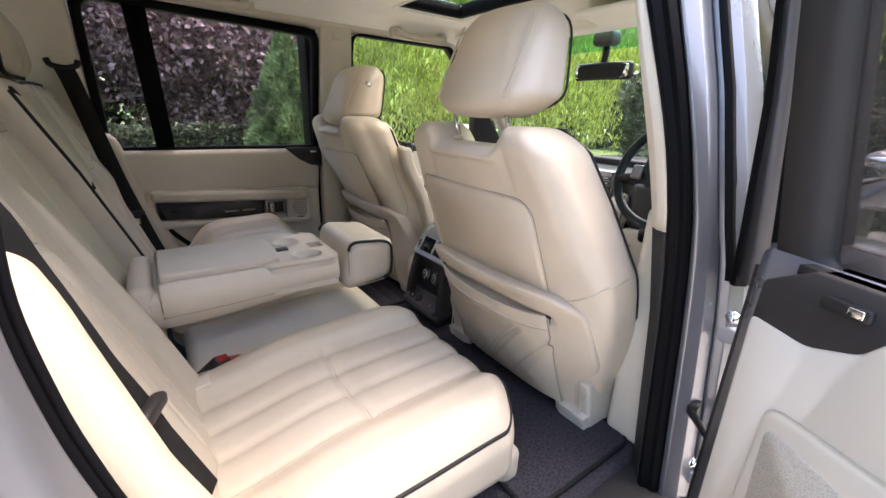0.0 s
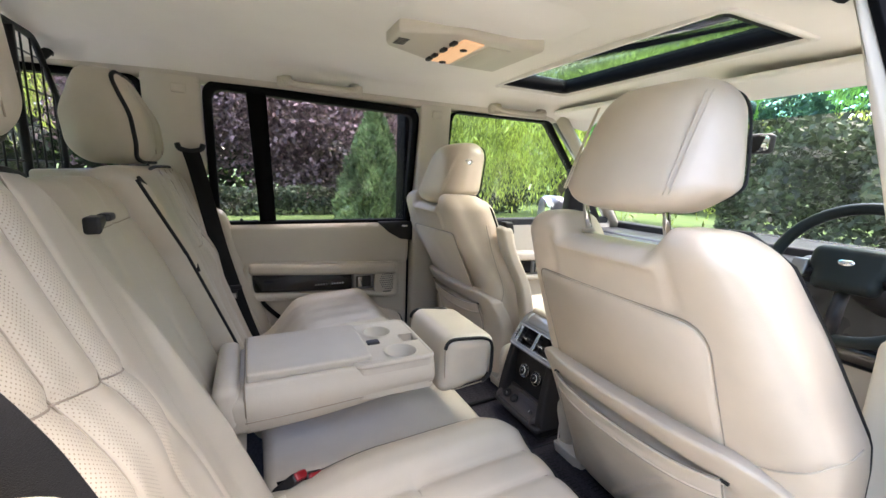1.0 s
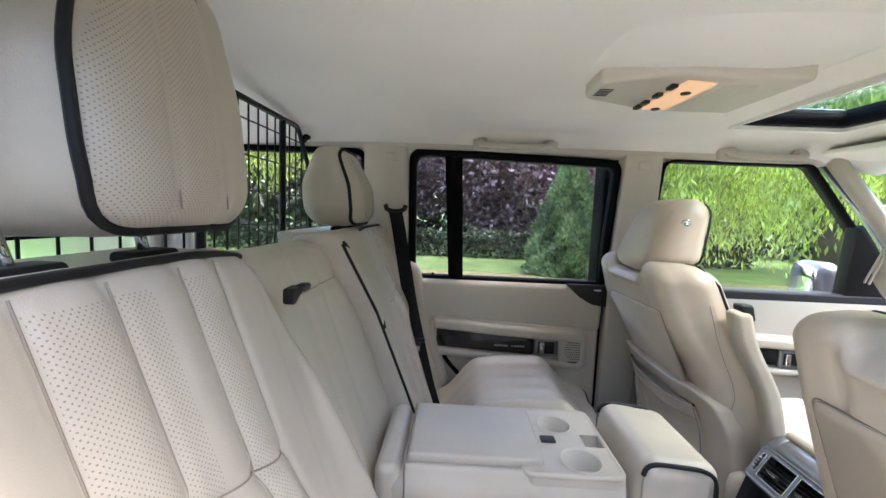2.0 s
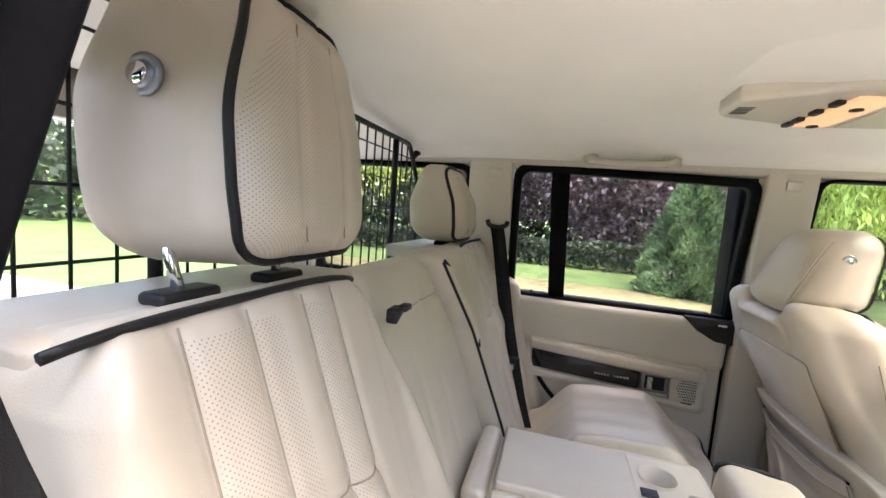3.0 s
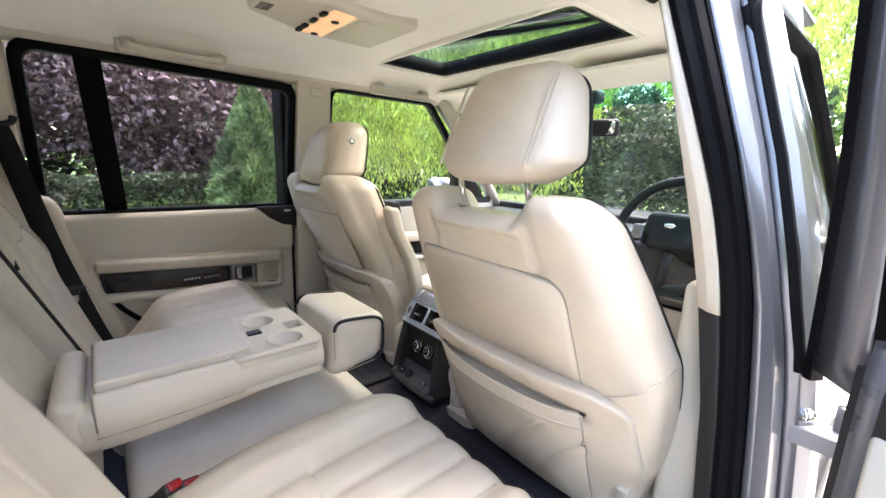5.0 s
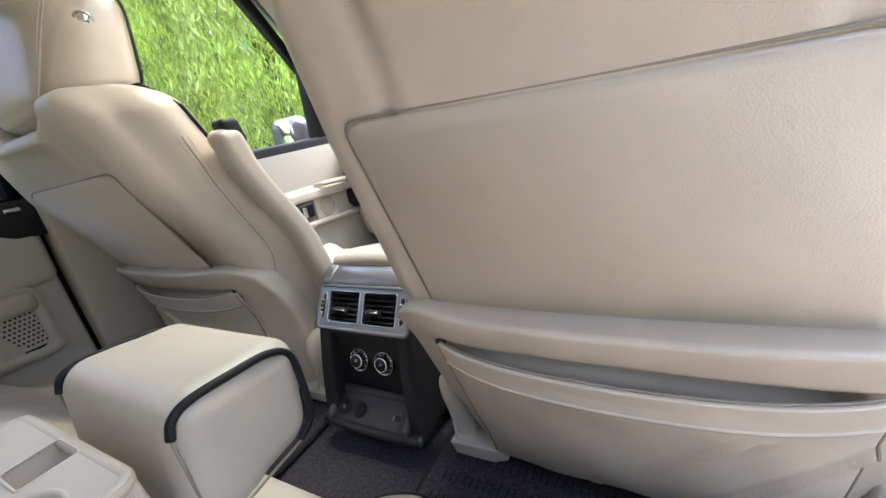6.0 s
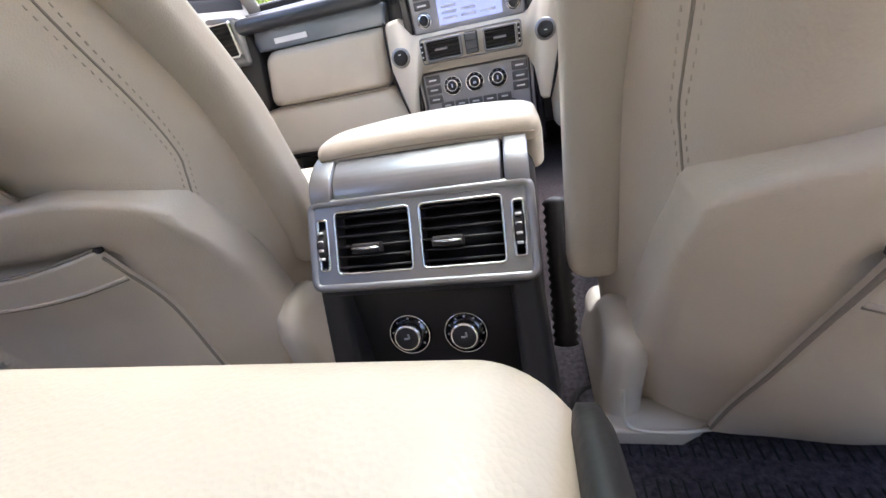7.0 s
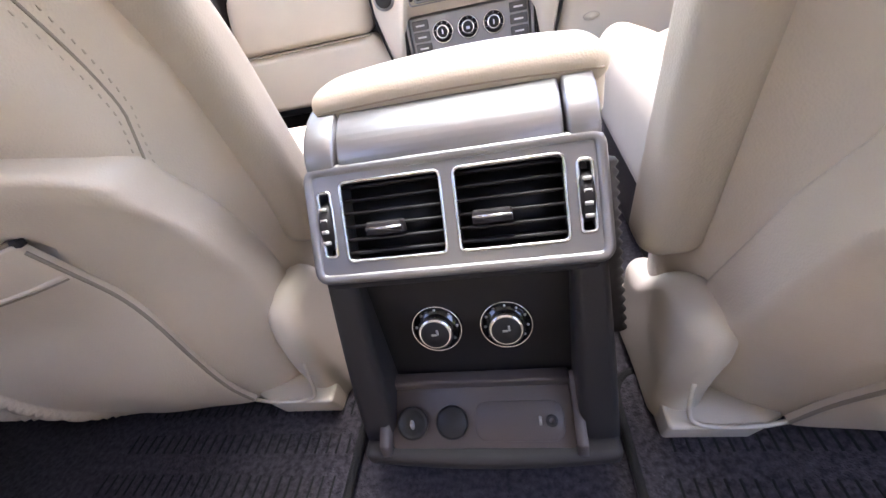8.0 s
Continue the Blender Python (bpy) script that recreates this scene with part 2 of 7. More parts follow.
M_dash_top = mat("navy_dash_top", (0.03, 0.033, 0.04), 0.3, grain=0.15)
# same privacy glass, tinted darker to hold the dark seen through the open door
M_privacy_shaded = pane_material("shaded_privacy_glass", (0.5, 0.49, 0.5), 1.6)
M_wheel = mat("teal_black_leather", (0.010, 0.016, 0.017), 0.42, grain=0.15, grain_scale=700, spec=0.3)
M_flap = mat("grey_brown_plastic", (0.075, 0.062, 0.06), 0.45, grain=0.15, grain_scale=900)
M_steel_blue = mat("blue_grey_trim", (0.20, 0.23, 0.27), 0.3, metal=0.6)
M_steel = mat("grey_panel", (0.36, 0.36, 0.38), 0.4, metal=0.3)
M_bar = mat("pale_print", (0.6, 0.62, 0.75), 0.5)
M_mesh = mat("speaker_mesh", (0.42, 0.38, 0.32), 0.6, grain=1.0, grain_scale=450, blotch=0.15, blotch_scale=300)
M_button = mat("grey_button_plastic", (0.10, 0.098, 0.10), 0.4, grain=0.1, grain_scale=900)
M_white_print = mat("white_print", (0.75, 0.75, 0.76), 0.5, grain=0.05)

# ---------------------------------------------------------------- the shell
def side_x(z):
    """Half width of the cabin at a height."""
    return 0.77 - 0.2 * max(0.0, z - 1.2)


def on_side(s):
    return lambda y, z, t: (s * (side_x(z) + t), y, z)


WIN_OUT = loop2([(-0.945, 1.185), (-0.140, 1.185), (-0.140, 1.690), (-0.945, 1.712)], [0.02, 0.02, 0.05, 0.06])
WIN_IN = loop2([(-0.918, 1.207), (-0.160, 1.207), (-0.160, 1.664), (-0.918, 1.686)], [0.012, 0.012, 0.035, 0.045])
FWIN_OUT = loop2([(0.010, 1.185), (1.07, 1.185), (0.56, 1.700), (0.010, 1.700)], [0.02, 0.02, 0.06, 0.05])
FWIN_IN = loop2([(0.020, 1.198), (1.048, 1.198), (0.551, 1.692), (0.020, 1.692)], [0.012, 0.012, 0.05, 0.04])
QWIN_OUT = loop2([(-1.86, 1.20), (-1.112, 1.20), (-1.112, 1.70), (-1.78, 1.70)], 0.04)
QWIN_IN = loop2([(-1.83, 1.22), (-1.130, 1.22), (-1.130, 1.68), (-1.76, 1.68)], 0.03)

# floor pan with carpet, low hump along the middle
xs, ys = np.linspace(-0.86, 0.86, 60), np.linspace(-1.0, 1.3, 60)
v = [(x, y, 0.60 + 0.002 * noise.noise((x * 30, y * 30, 0))) for y in ys for x in xs]
f = [[j * 60 + i, j * 60 + i + 1, j * 60 + 61 + i, j * 60 + 60 + i] for j in range(59) for i in range(59)]
floor = tagged(part("floor", (v, f), M_carpet), "charcoal cut-pile carpet over the car floor", "carpet", kind="structure")
sol = floor.modifiers.new("thick", "SOLIDIFY")
sol.thickness = 0.05
tagged(part("underbody", box(-0.84, 0.84, -1.9, 1.5, 0.40, 0.545, 0.01), M_black), "black underside of the car body", "car body", kind="structure")
tagged(part("footwell_bulkhead", box(-0.84, 0.84, 1.18, 1.26, 0.52, 1.18, 0.01), M_black), "dark carpeted bulkhead under the dashboard", "bulkhead", kind="structure")
tagged(part("luggage_floor", box(-0.78, 0.78, -1.92, -1.02, 0.62, 0.70, 0.01), M_carpet), "dark carpeted load floor behind the rear seats", "load floor", kind="structure")

# headlining: curved sheet with the opening of the sliding roof
def lining_z(x, y):
    ax = abs(x)
    z = 1.782 - 0.02 * (ax / 0.6) ** 2
    if ax > 0.56:
        z -= 0.040 * float(smooth01((ax - 0.56) / 0.115))
    z -= 0.05 * float(smooth01((y - 0.45) / 0.4))
    z -= 0.02 * float(smooth01((-y - 1.0) / 0.8))
    return z


SR_X, SR_Y0, SR_Y1 = 0.43, 0.094, 0.434
gx = np.array(sorted(set([round(v, 4) for v in np.concatenate((np.linspace(-0.675, 0.675, 55), [-SR_X, SR_X]))])))
gy = np.array(sorted(set([round(v, 4) for v in np.concatenate((np.linspace(-1.80, 0.80, 70), [SR_Y0, SR_Y1]))])))
v = [(x, y, lining_z(x, y)) for y in gy for x in gx]
f = []
for j in range(len(gy) - 1):
    for i in range(len(gx) - 1):
        mx, my = (gx[i] + gx[i + 1]) / 2, (gy[j] + gy[j + 1]) / 2
        if abs(mx) < SR_X and SR_Y0 < my < SR_Y1:
            continue
        f.append([j * len(gx) + i, j * len(gx) + i + 1, (j + 1) * len(gx) + i + 1, (j + 1) * len(gx) + i])
ceiling = tagged(part("ceiling", (v, f), M_headlining), "pale beige fabric headlining with a roof opening", "headlining", kind="structure")
# roof skin over it
for nm, b in (("roof_panel", (-0.74, -SR_X - 0.03, -1.95, 0.85)), ("roof_panel", (SR_X + 0.03, 0.74, -1.95, 0.85)), ("roof_panel", (-SR_X - 0.03, SR_X + 0.03, -1.95, SR_Y0 - 0.03)), ("roof_panel", (-SR_X - 0.03, SR_X + 0.03, SR_Y1 + 0.03, 0.85))):
    tagged(part(nm, box(*b, 1.825, 1.845, 0.008), M_paint), "grey metallic steel roof panel of the car", "car roof", kind="structure")

# roof rails above the doors
for s in (-1, 1):
    sec = [(0.640, 1.790), (0.640, 1.742), (0.655, 1.712), (0.672, 1.700), (0.700, 1.697), (0.735, 1.70), (0.765, 1.735), (0.745, 1.83), (0.70, 1.85)]
    v, f = [], []
    yy = np.linspace(-1.90, 0.62, 40)
    for y in yy:
        v += [(s * x, y, z) for x, z in sec]
    n = len(sec)
    for j in range(len(yy) - 1):
        for k in range(n):
            l = (k + 1) % n
            f.append([j * n + k, j * n + l, (j + 1) * n + l, (j + 1) * n + k])
    f += [list(range(n)), [(len(yy) - 1) * n + k for k in range(n)][::-1]]
    tagged(part("roof_rail", (v, f), M_trim if s < 0 else M_paint), "roof side rail above the doors" if s > 0 else "ivory-trimmed roof side rail above the doors", "roof rail", kind="structure")
tagged(part("door_seal", tube([(0.662, y, 1.700 + 0.0 * y) for y in np.linspace(-0.92, 0.0, 20)], 0.011), M_rubber), "black rubber seal along the roof rail", "door seal", kind="structure")

# left-hand pillars
def pillar(name, outline, s, t0, t1, material, label):
    return tagged(part(name, slab(outline, on_side(s), t0, t1, 0.006), material), label, "pillar", kind="structure")


pillar("pillar_trim_c", loop2([(-1.115, 0.60), (-0.95, 0.60), (-0.95, 1.73), (-1.115, 1.73)], 0.01), -1, -0.012, 0.06, M_trim, "ivory plastic rear pillar trim with a belt slot panel")
pillar("pillar_trim_b", loop2([(-0.135, 0.60), (0.005, 0.60), (0.005, 1.73), (-0.135, 1.73)], 0.01), -1, -0.010, 0.06, M_trim, "ivory plastic centre pillar trim between the doors")
pillar("pillar_trim_d", loop2([(-2.0, 0.60), (-1.87, 0.60), (-1.79, 1.73), (-1.92, 1.73)], 0.01), -1, -0.012, 0.06, M_trim, "ivory plastic tailgate pillar trim")
pillar("pillar_trim_d", loop2([(-2.0, 0.60), (-1.87, 0.60), (-1.79, 1.73), (-1.92, 1.73)], 0.01), 1, -0.012, 0.06, M_trim, "ivory plastic tailgate pillar trim")
pillar("quarter_panel_trim", loop2([(-1.87, 0.60), (-1.115, 0.60), (-1.115, 1.205), (-1.87, 1.205)], 0.01), -1, -0.012, 0.06, M_trim, "ivory load-area side trim")
pillar("quarter_panel_trim", loop2([(-1.87, 0.60), (-1.10, 0.60), (-1.10, 1.205), (-1.87, 1.205)], 0.01), 1, -0.012, 0.06, M_trim, "ivory load-area side trim")
tagged(part("pillar_core", box(-0.90, -0.785, -0.165, 0.035, 0.5, 1.76, 0.01), M_rubber), "black inner pillar between the left doors", "pillar", kind="structure")
for s in (-1, 1):
    q = thing("quarter_window", "fixed rear quarter window with a dark frame", "window", kind="structure")
    part("window_frame", ring(QWIN_OUT, QWIN_IN, on_side(s), -0.005, 0.05), M_rubber, q)
    part("pane", slab(QWIN_IN, on_side(s), 0.02, 0.025), M_privacy, q)
    q.children[1].visible_shadow = False
    a = thing("pillar_a", "ivory-lined windscreen pillar", "pillar", kind="structure")
    part("pillar_trim", tube([(s * 0.655, 0.60, 1.735), (s * 0.69, 0.80, 1.55), (s * 0.745, 1.08, 1.27), (s * 0.765, 1.2, 1.14)], 0.036, n=10, squash=0.7), M_trim, a)
    part("pillar_skin", tube([(s * 0.70, 0.62, 1.74), (s * 0.735, 0.84, 1.55), (s * 0.79, 1.12, 1.27), (s * 0.81, 1.24, 1.14)], 0.04, n=10), M_paint, a)
# windscreen and tailgate glass
ws = thing("windscreen", "clear raked windscreen with a tinted top band", "windscreen", kind="structure")
part("pane", ([(-0.70, 0.80, 1.735), (0.70, 0.80, 1.735), (0.80, 1.38, 1.13), (-0.80, 1.38, 1.13)], [[0, 1, 2, 3]]), M_clear, ws).visible_shadow = False
part("shade_band", ([(-0.702, 0.797, 1.733), (0.702, 0.797, 1.733), (0.717, 0.872, 1.655), (-0.717, 0.872, 1.655)], [[0, 1, 2, 3]]), pane_material("teal_shade_band", (0.35, 0.72, 0.68)), ws).visible_shadow = False
part("header_rail", box(-0.68, 0.68, 0.70, 0.83, 1.715, 1.80, 0.02), M_headlining, ws)
tg = thing("tailgate", "split tailgate with a large rear window", "tailgate", kind="structure")
on_tail = lambda x, z, t: (x, -1.96 + 0.16 * (z - 1.2) + t, z)
T_OUT = loop2([(-0.78, 0.62), (0.78, 0.62), (0.66, 1.80), (-0.66, 1.80)], 0.05)
T_IN = loop2([(-0.66, 1.16), (0.66, 1.16), (0.60, 1.66), (-0.60, 1.66)], 0.05)
part("tailgate_frame", ring(T_OUT, T_IN, on_tail, -0.05, 0.02), M_trim, tg)
part("pane", slab(T_IN, on_tail, -0.02, -0.016), M_clear, tg).visible_shadow = False

# right-hand centre pillar, seen from the open doorway
pb = thing("pillar_b", "centre door pillar, ivory and dark trim, grey painted jamb", "pillar", kind="structure")


def edge_line(*rows):
    """A line up the pillar from rows of (height, x, y)."""
    h, ex, ey = (np.array(c) for c in zip(*rows))
    return lambda z: np.array((np.interp(z, h, ex), np.interp(z, h, ey)))


def loft(z0, z1, *corners, n=22, r=0.0):
    """A solid up the pillar; corners: functions of the height that give x and y."""
    zs, v, f = np.linspace(z0, z1, n), [], []
    m = 0
    for z in zs:
        lp = [c(z) for c in corners]
        lp = loop2(lp, r, 4) if r else lp
        m = len(lp)
        v += [(p[0], p[1], z) for p in lp]
    for i in range(n - 1):
        for k in range(m):
            l = (k + 1) % m
            f.append([i * m + k, i * m + l, i * m + m + l, i * m + m + k])
    f += [list(range(m))[::-1], [(n - 1) * m + k for k in range(m)]]
    return np.array(v), f


def off(line, dx, dy):
    return lambda z: line(z) + (dx, dy)


def between(p, q, k, dx=0.0, dy=0.0):
    return lambda z: p(z) * (1 - k) + q(z) * k + (dx, dy)


trim_in = edge_line((0.5, 0.865, 0.040), (0.98, 0.832, 0.018), (1.19, 0.800, 0.010), (1.31, 0.777, -0.006), (1.44, 0.752, -0.034), (1.57, 0.720, -0.046), (1.74, 0.678, -0.06))
seal_in = edge_line((0.5, 0.905, -0.012), (0.977, 0.868, -0.011), (1.10, 0.854, -0.011), (1.23, 0.837, -0.019), (1.35, 0.810, -0.026), (1.45, 0.778, -0.031), (1.56, 0.741, -0.038), (1.74, 0.681, -0.050))
seal_out = edge_line((0.5, 0.946, -0.002), (0.98, 0.907, -0.003), (1.09, 0.896, -0.005), (1.21, 0.883, -0.012), (1.33, 0.859, -0.024), (1.445, 0.826, -0.026), (1.56, 0.786, -0.021), (1.74, 0.722, -0.012))
jamb_out = edge_line((0.5, 0.990, 0.055), (1.0, 0.945, 0.042), (1.12, 0.930, 0.032), (1.20, 0.914, 0.020), (1.28, 0.898, 0.016), (1.35, 0.879, 0.023), (1.43, 0.857, 0.032), (1.497, 0.835, 0.037), (1.567, 0.812, 0.044), (1.74, 0.756, 0.060))
part("upper_trim", loft(1.165, 1.72, trim_in, between(trim_in, seal_in, 0.5, 0.0, -0.006), seal_in, off(seal_in, 0.006, 0.09), off(trim_in, 0.004, 0.09), r=0.006), M_trim, pb, "ivory plastic")
part("lower_trim", loft(0.56, 1.163, off(trim_in, 0.0, 0.002), seal_in, off(seal_in, 0.0, 0.09), off(trim_in, 0.0, 0.09), r=0.005), M_black_soft, pb, "dark grey plastic")
part("seal", loft(0.52, 1.72, off(seal_in, 0.001, 0.0), between(seal_in, seal_out, 0.28, 0, -0.010), between(seal_in, seal_out, 0.55, 0, -0.003), between(seal_in, seal_out, 0.80, 0, -0.008), seal_out, off(seal_out, 0, 0.03), off(seal_in, 0.001, 0.03), r=0.003), M_rubber, pb, "black rubber")
part("jamb", loft(0.48, 1.74, off(seal_out, 0.001, 0.004), between(seal_out, jamb_out, 0.25, 0.002, -0.012), between(seal_out, jamb_out, 0.62, 0.007, -0.010), jamb_out, off(jamb_out, 0.0, 0.07), off(seal_out, 0.001, 0.07), r=0.006), M_paint, pb, "grey metallic paint")
part("jamb_step", loft(0.48, 1.74, off(jamb_out, 0.0, 0.003), off(jamb_out, 0.020, 0.008), off(jamb_out, 0.036, 0.030), off(jamb_out, 0.040, 0.10), off(jamb_out, 0.0, 0.10), r=0.005), M_paint, pb, "grey metallic paint")
part("outer_seal", loft(1.09, 1.74, off(jamb_out, 0.010, 0.002), off(jamb_out, 0.024, 0.006), off(jamb_out, 0.026, 0.022), off(jamb_out, 0.012, 0.018), r=0.003), M_rubber, pb, "black rubber")
# rear edge of the doorway
pc = thing("pillar_c", "rear door jamb with a thick black seal", "pillar", kind="structure")
edge = curve([(0.778, -0.848, 1.72), (0.800, -0.858, 1.62), (0.829, -0.872, 1.487), (0.841, -0.881, 1.404), (0.851, -0.887, 1.335), (0.856, -0.893, 1.257), (0.857, -0.888, 1.185), (0.857, -0.879, 1.125), (0.857, -0.862, 1.05), (0.857, -0.83, 0.97), (0.86, -0.77, 0.86), (0.87, -0.68, 0.72), (0.88, -0.60, 0.60)], 60)


def sweep(line, section):
    """A solid with one flat section, in x and y, at each point of a line."""
    n, v, f = len(section), [], []
    for p in line:
        v += [(p[0] + a, p[1] + b, p[2]) for a, b in section]
    for i in range(len(line) - 1):
        for k in range(n):
            l = (k + 1) % n
            f.append([i * n + k, i * n + l, i * n + n + l, i * n + n + k])
    f += [list(range(n))[::-1], [(len(line) - 1) * n + k for k in range(n)]]
    return np.array(v), f


part("seal", sweep(edge, loop2([(0.0, 0.0), (0.024, 0.004), (0.026, -0.010), (0.002, -0.014)], 0.005, 4)), M_rubber, pc, "black rubber")
part("seal_lip", tube(edge + (0.0205, 0.0045, 0.0), 0.0035, n=8), M_rubber, pc, "black rubber")
part("jamb", sweep(edge, loop2([(0.024, -0.030), (0.024, -0.004), (0.045, 0.004), (0.066, -0.002), (0.074, -0.020), (0.100, -0.030), (0.118, -0.075), (0.115, -0.17), (0.03, -0.17)], [0.004, 0.003, 0.012, 0.012, 0.01, 0.02, 0.03, 0.02, 0.02], 5)), M_paint, pc, "grey metallic paint")
part("inner_trim", sweep(edge, loop2([(0.002, -0.008), (0.020, -0.012), (0.022, -0.14), (-0.045, -0.14), (-0.036, -0.09)], 0.006, 3)), M_trim, pc, "ivory plastic")
part("rear_wing", box(0.80, 0.97, -1.95, -1.03, 0.50, 1.20, 0.03), M_paint, pc)
tagged(part("sill", box(0.84, 0.99, -0.85, 1.1, 0.44, 0.585, 0.02), M_black_soft), "black plastic door sill", "door sill", kind="structure")

# ---------------------------------------------------------------- front seats
SEAT_X = 0.462


def seat_back_y(z):
    """Rear face of the front backrests."""
    return -0.19 - 0.38 * (z - 1.195)


def front_seat(s, rest_drop, fwd, label):
    seat = thing("front_seat", label, "car seat", (s * SEAT_X, 0.1, 0.60), "front seats")

    def own(data):
        v = np.array(data[0])
        v[:, 0] = s * (SEAT_X + v[:, 0])
        v[:, 1] += fwd + (0.045 * smooth01((1.2 - v[:, 2]) / 0.2) * smooth01((v[:, 2] - 0.68) / 0.2) if fwd else 0.0)
        return v - np.array(seat.location), data[1]

    # backrest shell: x outboard, z the true height
    def back(x, y, z):
        t = (z - 0.62) / 0.73
        w = np.interp(z, [0.6, 0.8, 1.0, 1.2, 1.30, 1.36], [0.93, 1.04, 1.05, 0.99, 0.93, 0.84])
        nx = x * w + 0.082 * np.clip(x / 0.25, 0, 1) ** 2 * np.interp(z, [0.7, 0.92, 1.05, 1.22, 1.34], [0.5, 0.9, 1.0, 0.42, 0.0])
        nx = nx - 0.026 * np.clip(-x / 0.25, 0, 1) ** 2 * smooth01((y + 0.03) / 0.06)
        ny = seat_back_y(z) + y + 0.075
        ny = ny + 0.035 * smooth01((y - 0.0) / 0.07) * np.clip(np.abs(x) / 0.25, 0, 1) ** 2
        nz = z - 0.042 * smooth01((0.150 - np.abs(x)) / 0.035) * smooth01((z - 1.26) / 0.08)
        rear = smooth01((-y - 0.02) / 0.05)
        ny = ny + 0.010 * rear * bell(np.abs(np.abs(x) - 0.142), 0.006) * smooth01((z - 1.20) / 0.02)
        ny = ny - 0.006 * rear * (1 - (x / 0.26) ** 2)
        return nx, ny, nz

    v, f = rbox(0.25, 0.075, 0.365, 0.052, 0.012, 6)
    part("backrest", own(bent((v + (0, 0, 0.985), f), back)), M_leather_tan, seat)

    def on_back(x, z, t):
        return (x, seat_back_y(z) - t - 0.006 * (1 - (x / 0.26) ** 2), z)

    # stitched panel set in the upper back
    il, ih = (-0.190, -0.190) if s > 0 else (-0.140, -0.200)
    pan = loop2([(il, 0.93), (0.208, 0.93), (0.194, 1.204), (ih, 1.212)], [0.01, 0.01, 0.05, 0.02])
    part("back_panel", own(slab(pan, on_back, -0.004, 0.0050, 0.003)), M_leather_tan, seat)
    ring_line = np.array([on_back(x, z, 0.0012) for x, z in loop2([(il - 0.0025, 0.93), (0.2105, 0.93), (0.1965, 1.207), (ih - 0.0025, 1.2145)], [0.01, 0.01, 0.05, 0.02])])
    part("seam", own(tube(ring_line, 0.0013, True, 6)), M_seam, seat)

    for side in (-1, 1):
        part("seam", own(tube([[float(np.ravel(g)[0]) for g in back(np.array([side * 0.1425]), np.array([-0.0752]), np.array([z]))] for z in np.linspace(1.212, 1.318, 16)], 0.0013, n=5)), M_seam, seat)
    # twin-stitched seam down the inboard side
    side_y = lambda z: float(np.interp(z, [0.95, 0.99, 1.03, 1.084, 1.138, 1.19, 1.25], [-0.042, -0.021, -0.013, -0.003, 0.009, 0.017, 0.022]))
    on_side_back = lambda y, z, x=-0.2500: [float(np.ravel(c)[0]) for c in back(np.array([x if y > -0.023 else -0.198 - math.sqrt(max(0.0, 0.0027 - (y + 0.023) ** 2))]), np.array([y]), np.array([z]))]
    part("seam", own(tube([on_side_back(side_y(z), z) for z in np.linspace(0.95, 1.25, 40)], 0.0011, n=5)), M_seam, seat)
    dots = []
    for dy in (-0.0055, 0.0055):
        for z in np.arange(0.955, 1.25, 0.0062):
            p = on_side_back(side_y(z) + dy, z)
            dots.append(box(p[0] - 0.0006, p[0] + 0.001, p[1] - 0.0006, p[1] + 0.0006, z - 0.0016, z + 0.0016, 0.0005, 1, 1))
    part("stitching", own(joined(*dots)), M_stitch, seat)["kind"] = "stuff"

    # padded lower shell with the map pocket
    def shell(x, y, z):
        ny = seat_back_y(z) + y - 0.012 - 0.002 * bell(z - 1.000, 0.022) + 0.052 * np.clip(np.abs(x) / 0.262, 0, 1) ** 5
        e = np.clip((np.abs(x) - 0.170) / 0.094, 0, 1)
        drop = 0.050 * (1 - np.sqrt(1 - 0.97 * e * e)) * smooth01((z - 0.72) / 0.3)
        ny = ny + 0.016 * bell(z - 0.925, 0.012) * smooth01((0.2 - np.abs(x)) / 0.02) * (y < 0)
        return x * np.interp(z, [0.62, 0.8, 1.0], [0.93, 1.02, 1.0]) * (1 + 0.16 * (x > 0) * smooth01((z - 0.70) / 0.15)), ny, z - drop - (0.015 + 0.008 * np.clip(1 - (x / 0.2) ** 2, 0, 1)) * smooth01((z - 0.92) / 0.08)
    v, f = rbox(0.262, 0.026, 0.190, 0.008, 0.010, 5)
    part("lower_shell", own(bent((v + (0, 0, 0.822), f), shell)), M_leather_tan, seat)

    def pouch(x, y, z):
        t = np.clip((z - 0.655) / 0.265, 0, 1)
        ny = seat_back_y(z) + y - 0.041 + 0.052 * np.clip(np.abs(x) / 0.262, 0, 1) ** 5 - 0.020 * np.sin(math.pi * t) ** 0.8 * (1 - (x / 0.192) ** 2)
        ny = ny - 0.010 * smooth01((t - 0.7) / 0.3) * (1 - (x / 0.192) ** 4)
        for k in (-0.065, 0.035):
            ny = ny - (0.011 * bell(x - k - 0.20 * t, 0.0055) - 0.006 * bell(x - k - 0.20 * t - 0.014, 0.007)) * smooth01((0.90 - t) / 0.12) * smooth01(t / 0.15)
        ny = ny - 0.003 * np.sin(x * 55 + 9 * t) * (1 - t) * 0.6
        return x * 1.075 + 0.012, ny, z - 0.018 * (1 - (x / 0.2) ** 2) * smooth01((t - 0.6) / 0.4)
    v, f = rbox(0.190, 0.005, 0.143, 0.003, 0.0045, 3)
    part("map_pocket", own(bent((v + (0, 0, 0.797), f), pouch)), M_leather_tan, seat, "sagging leather map pocket")
    def on_pouch(x, z, y=-0.005):
        return [float(np.ravel(c)[0]) for c in pouch(np.array([x]), np.array([y]), np.array([z]))]
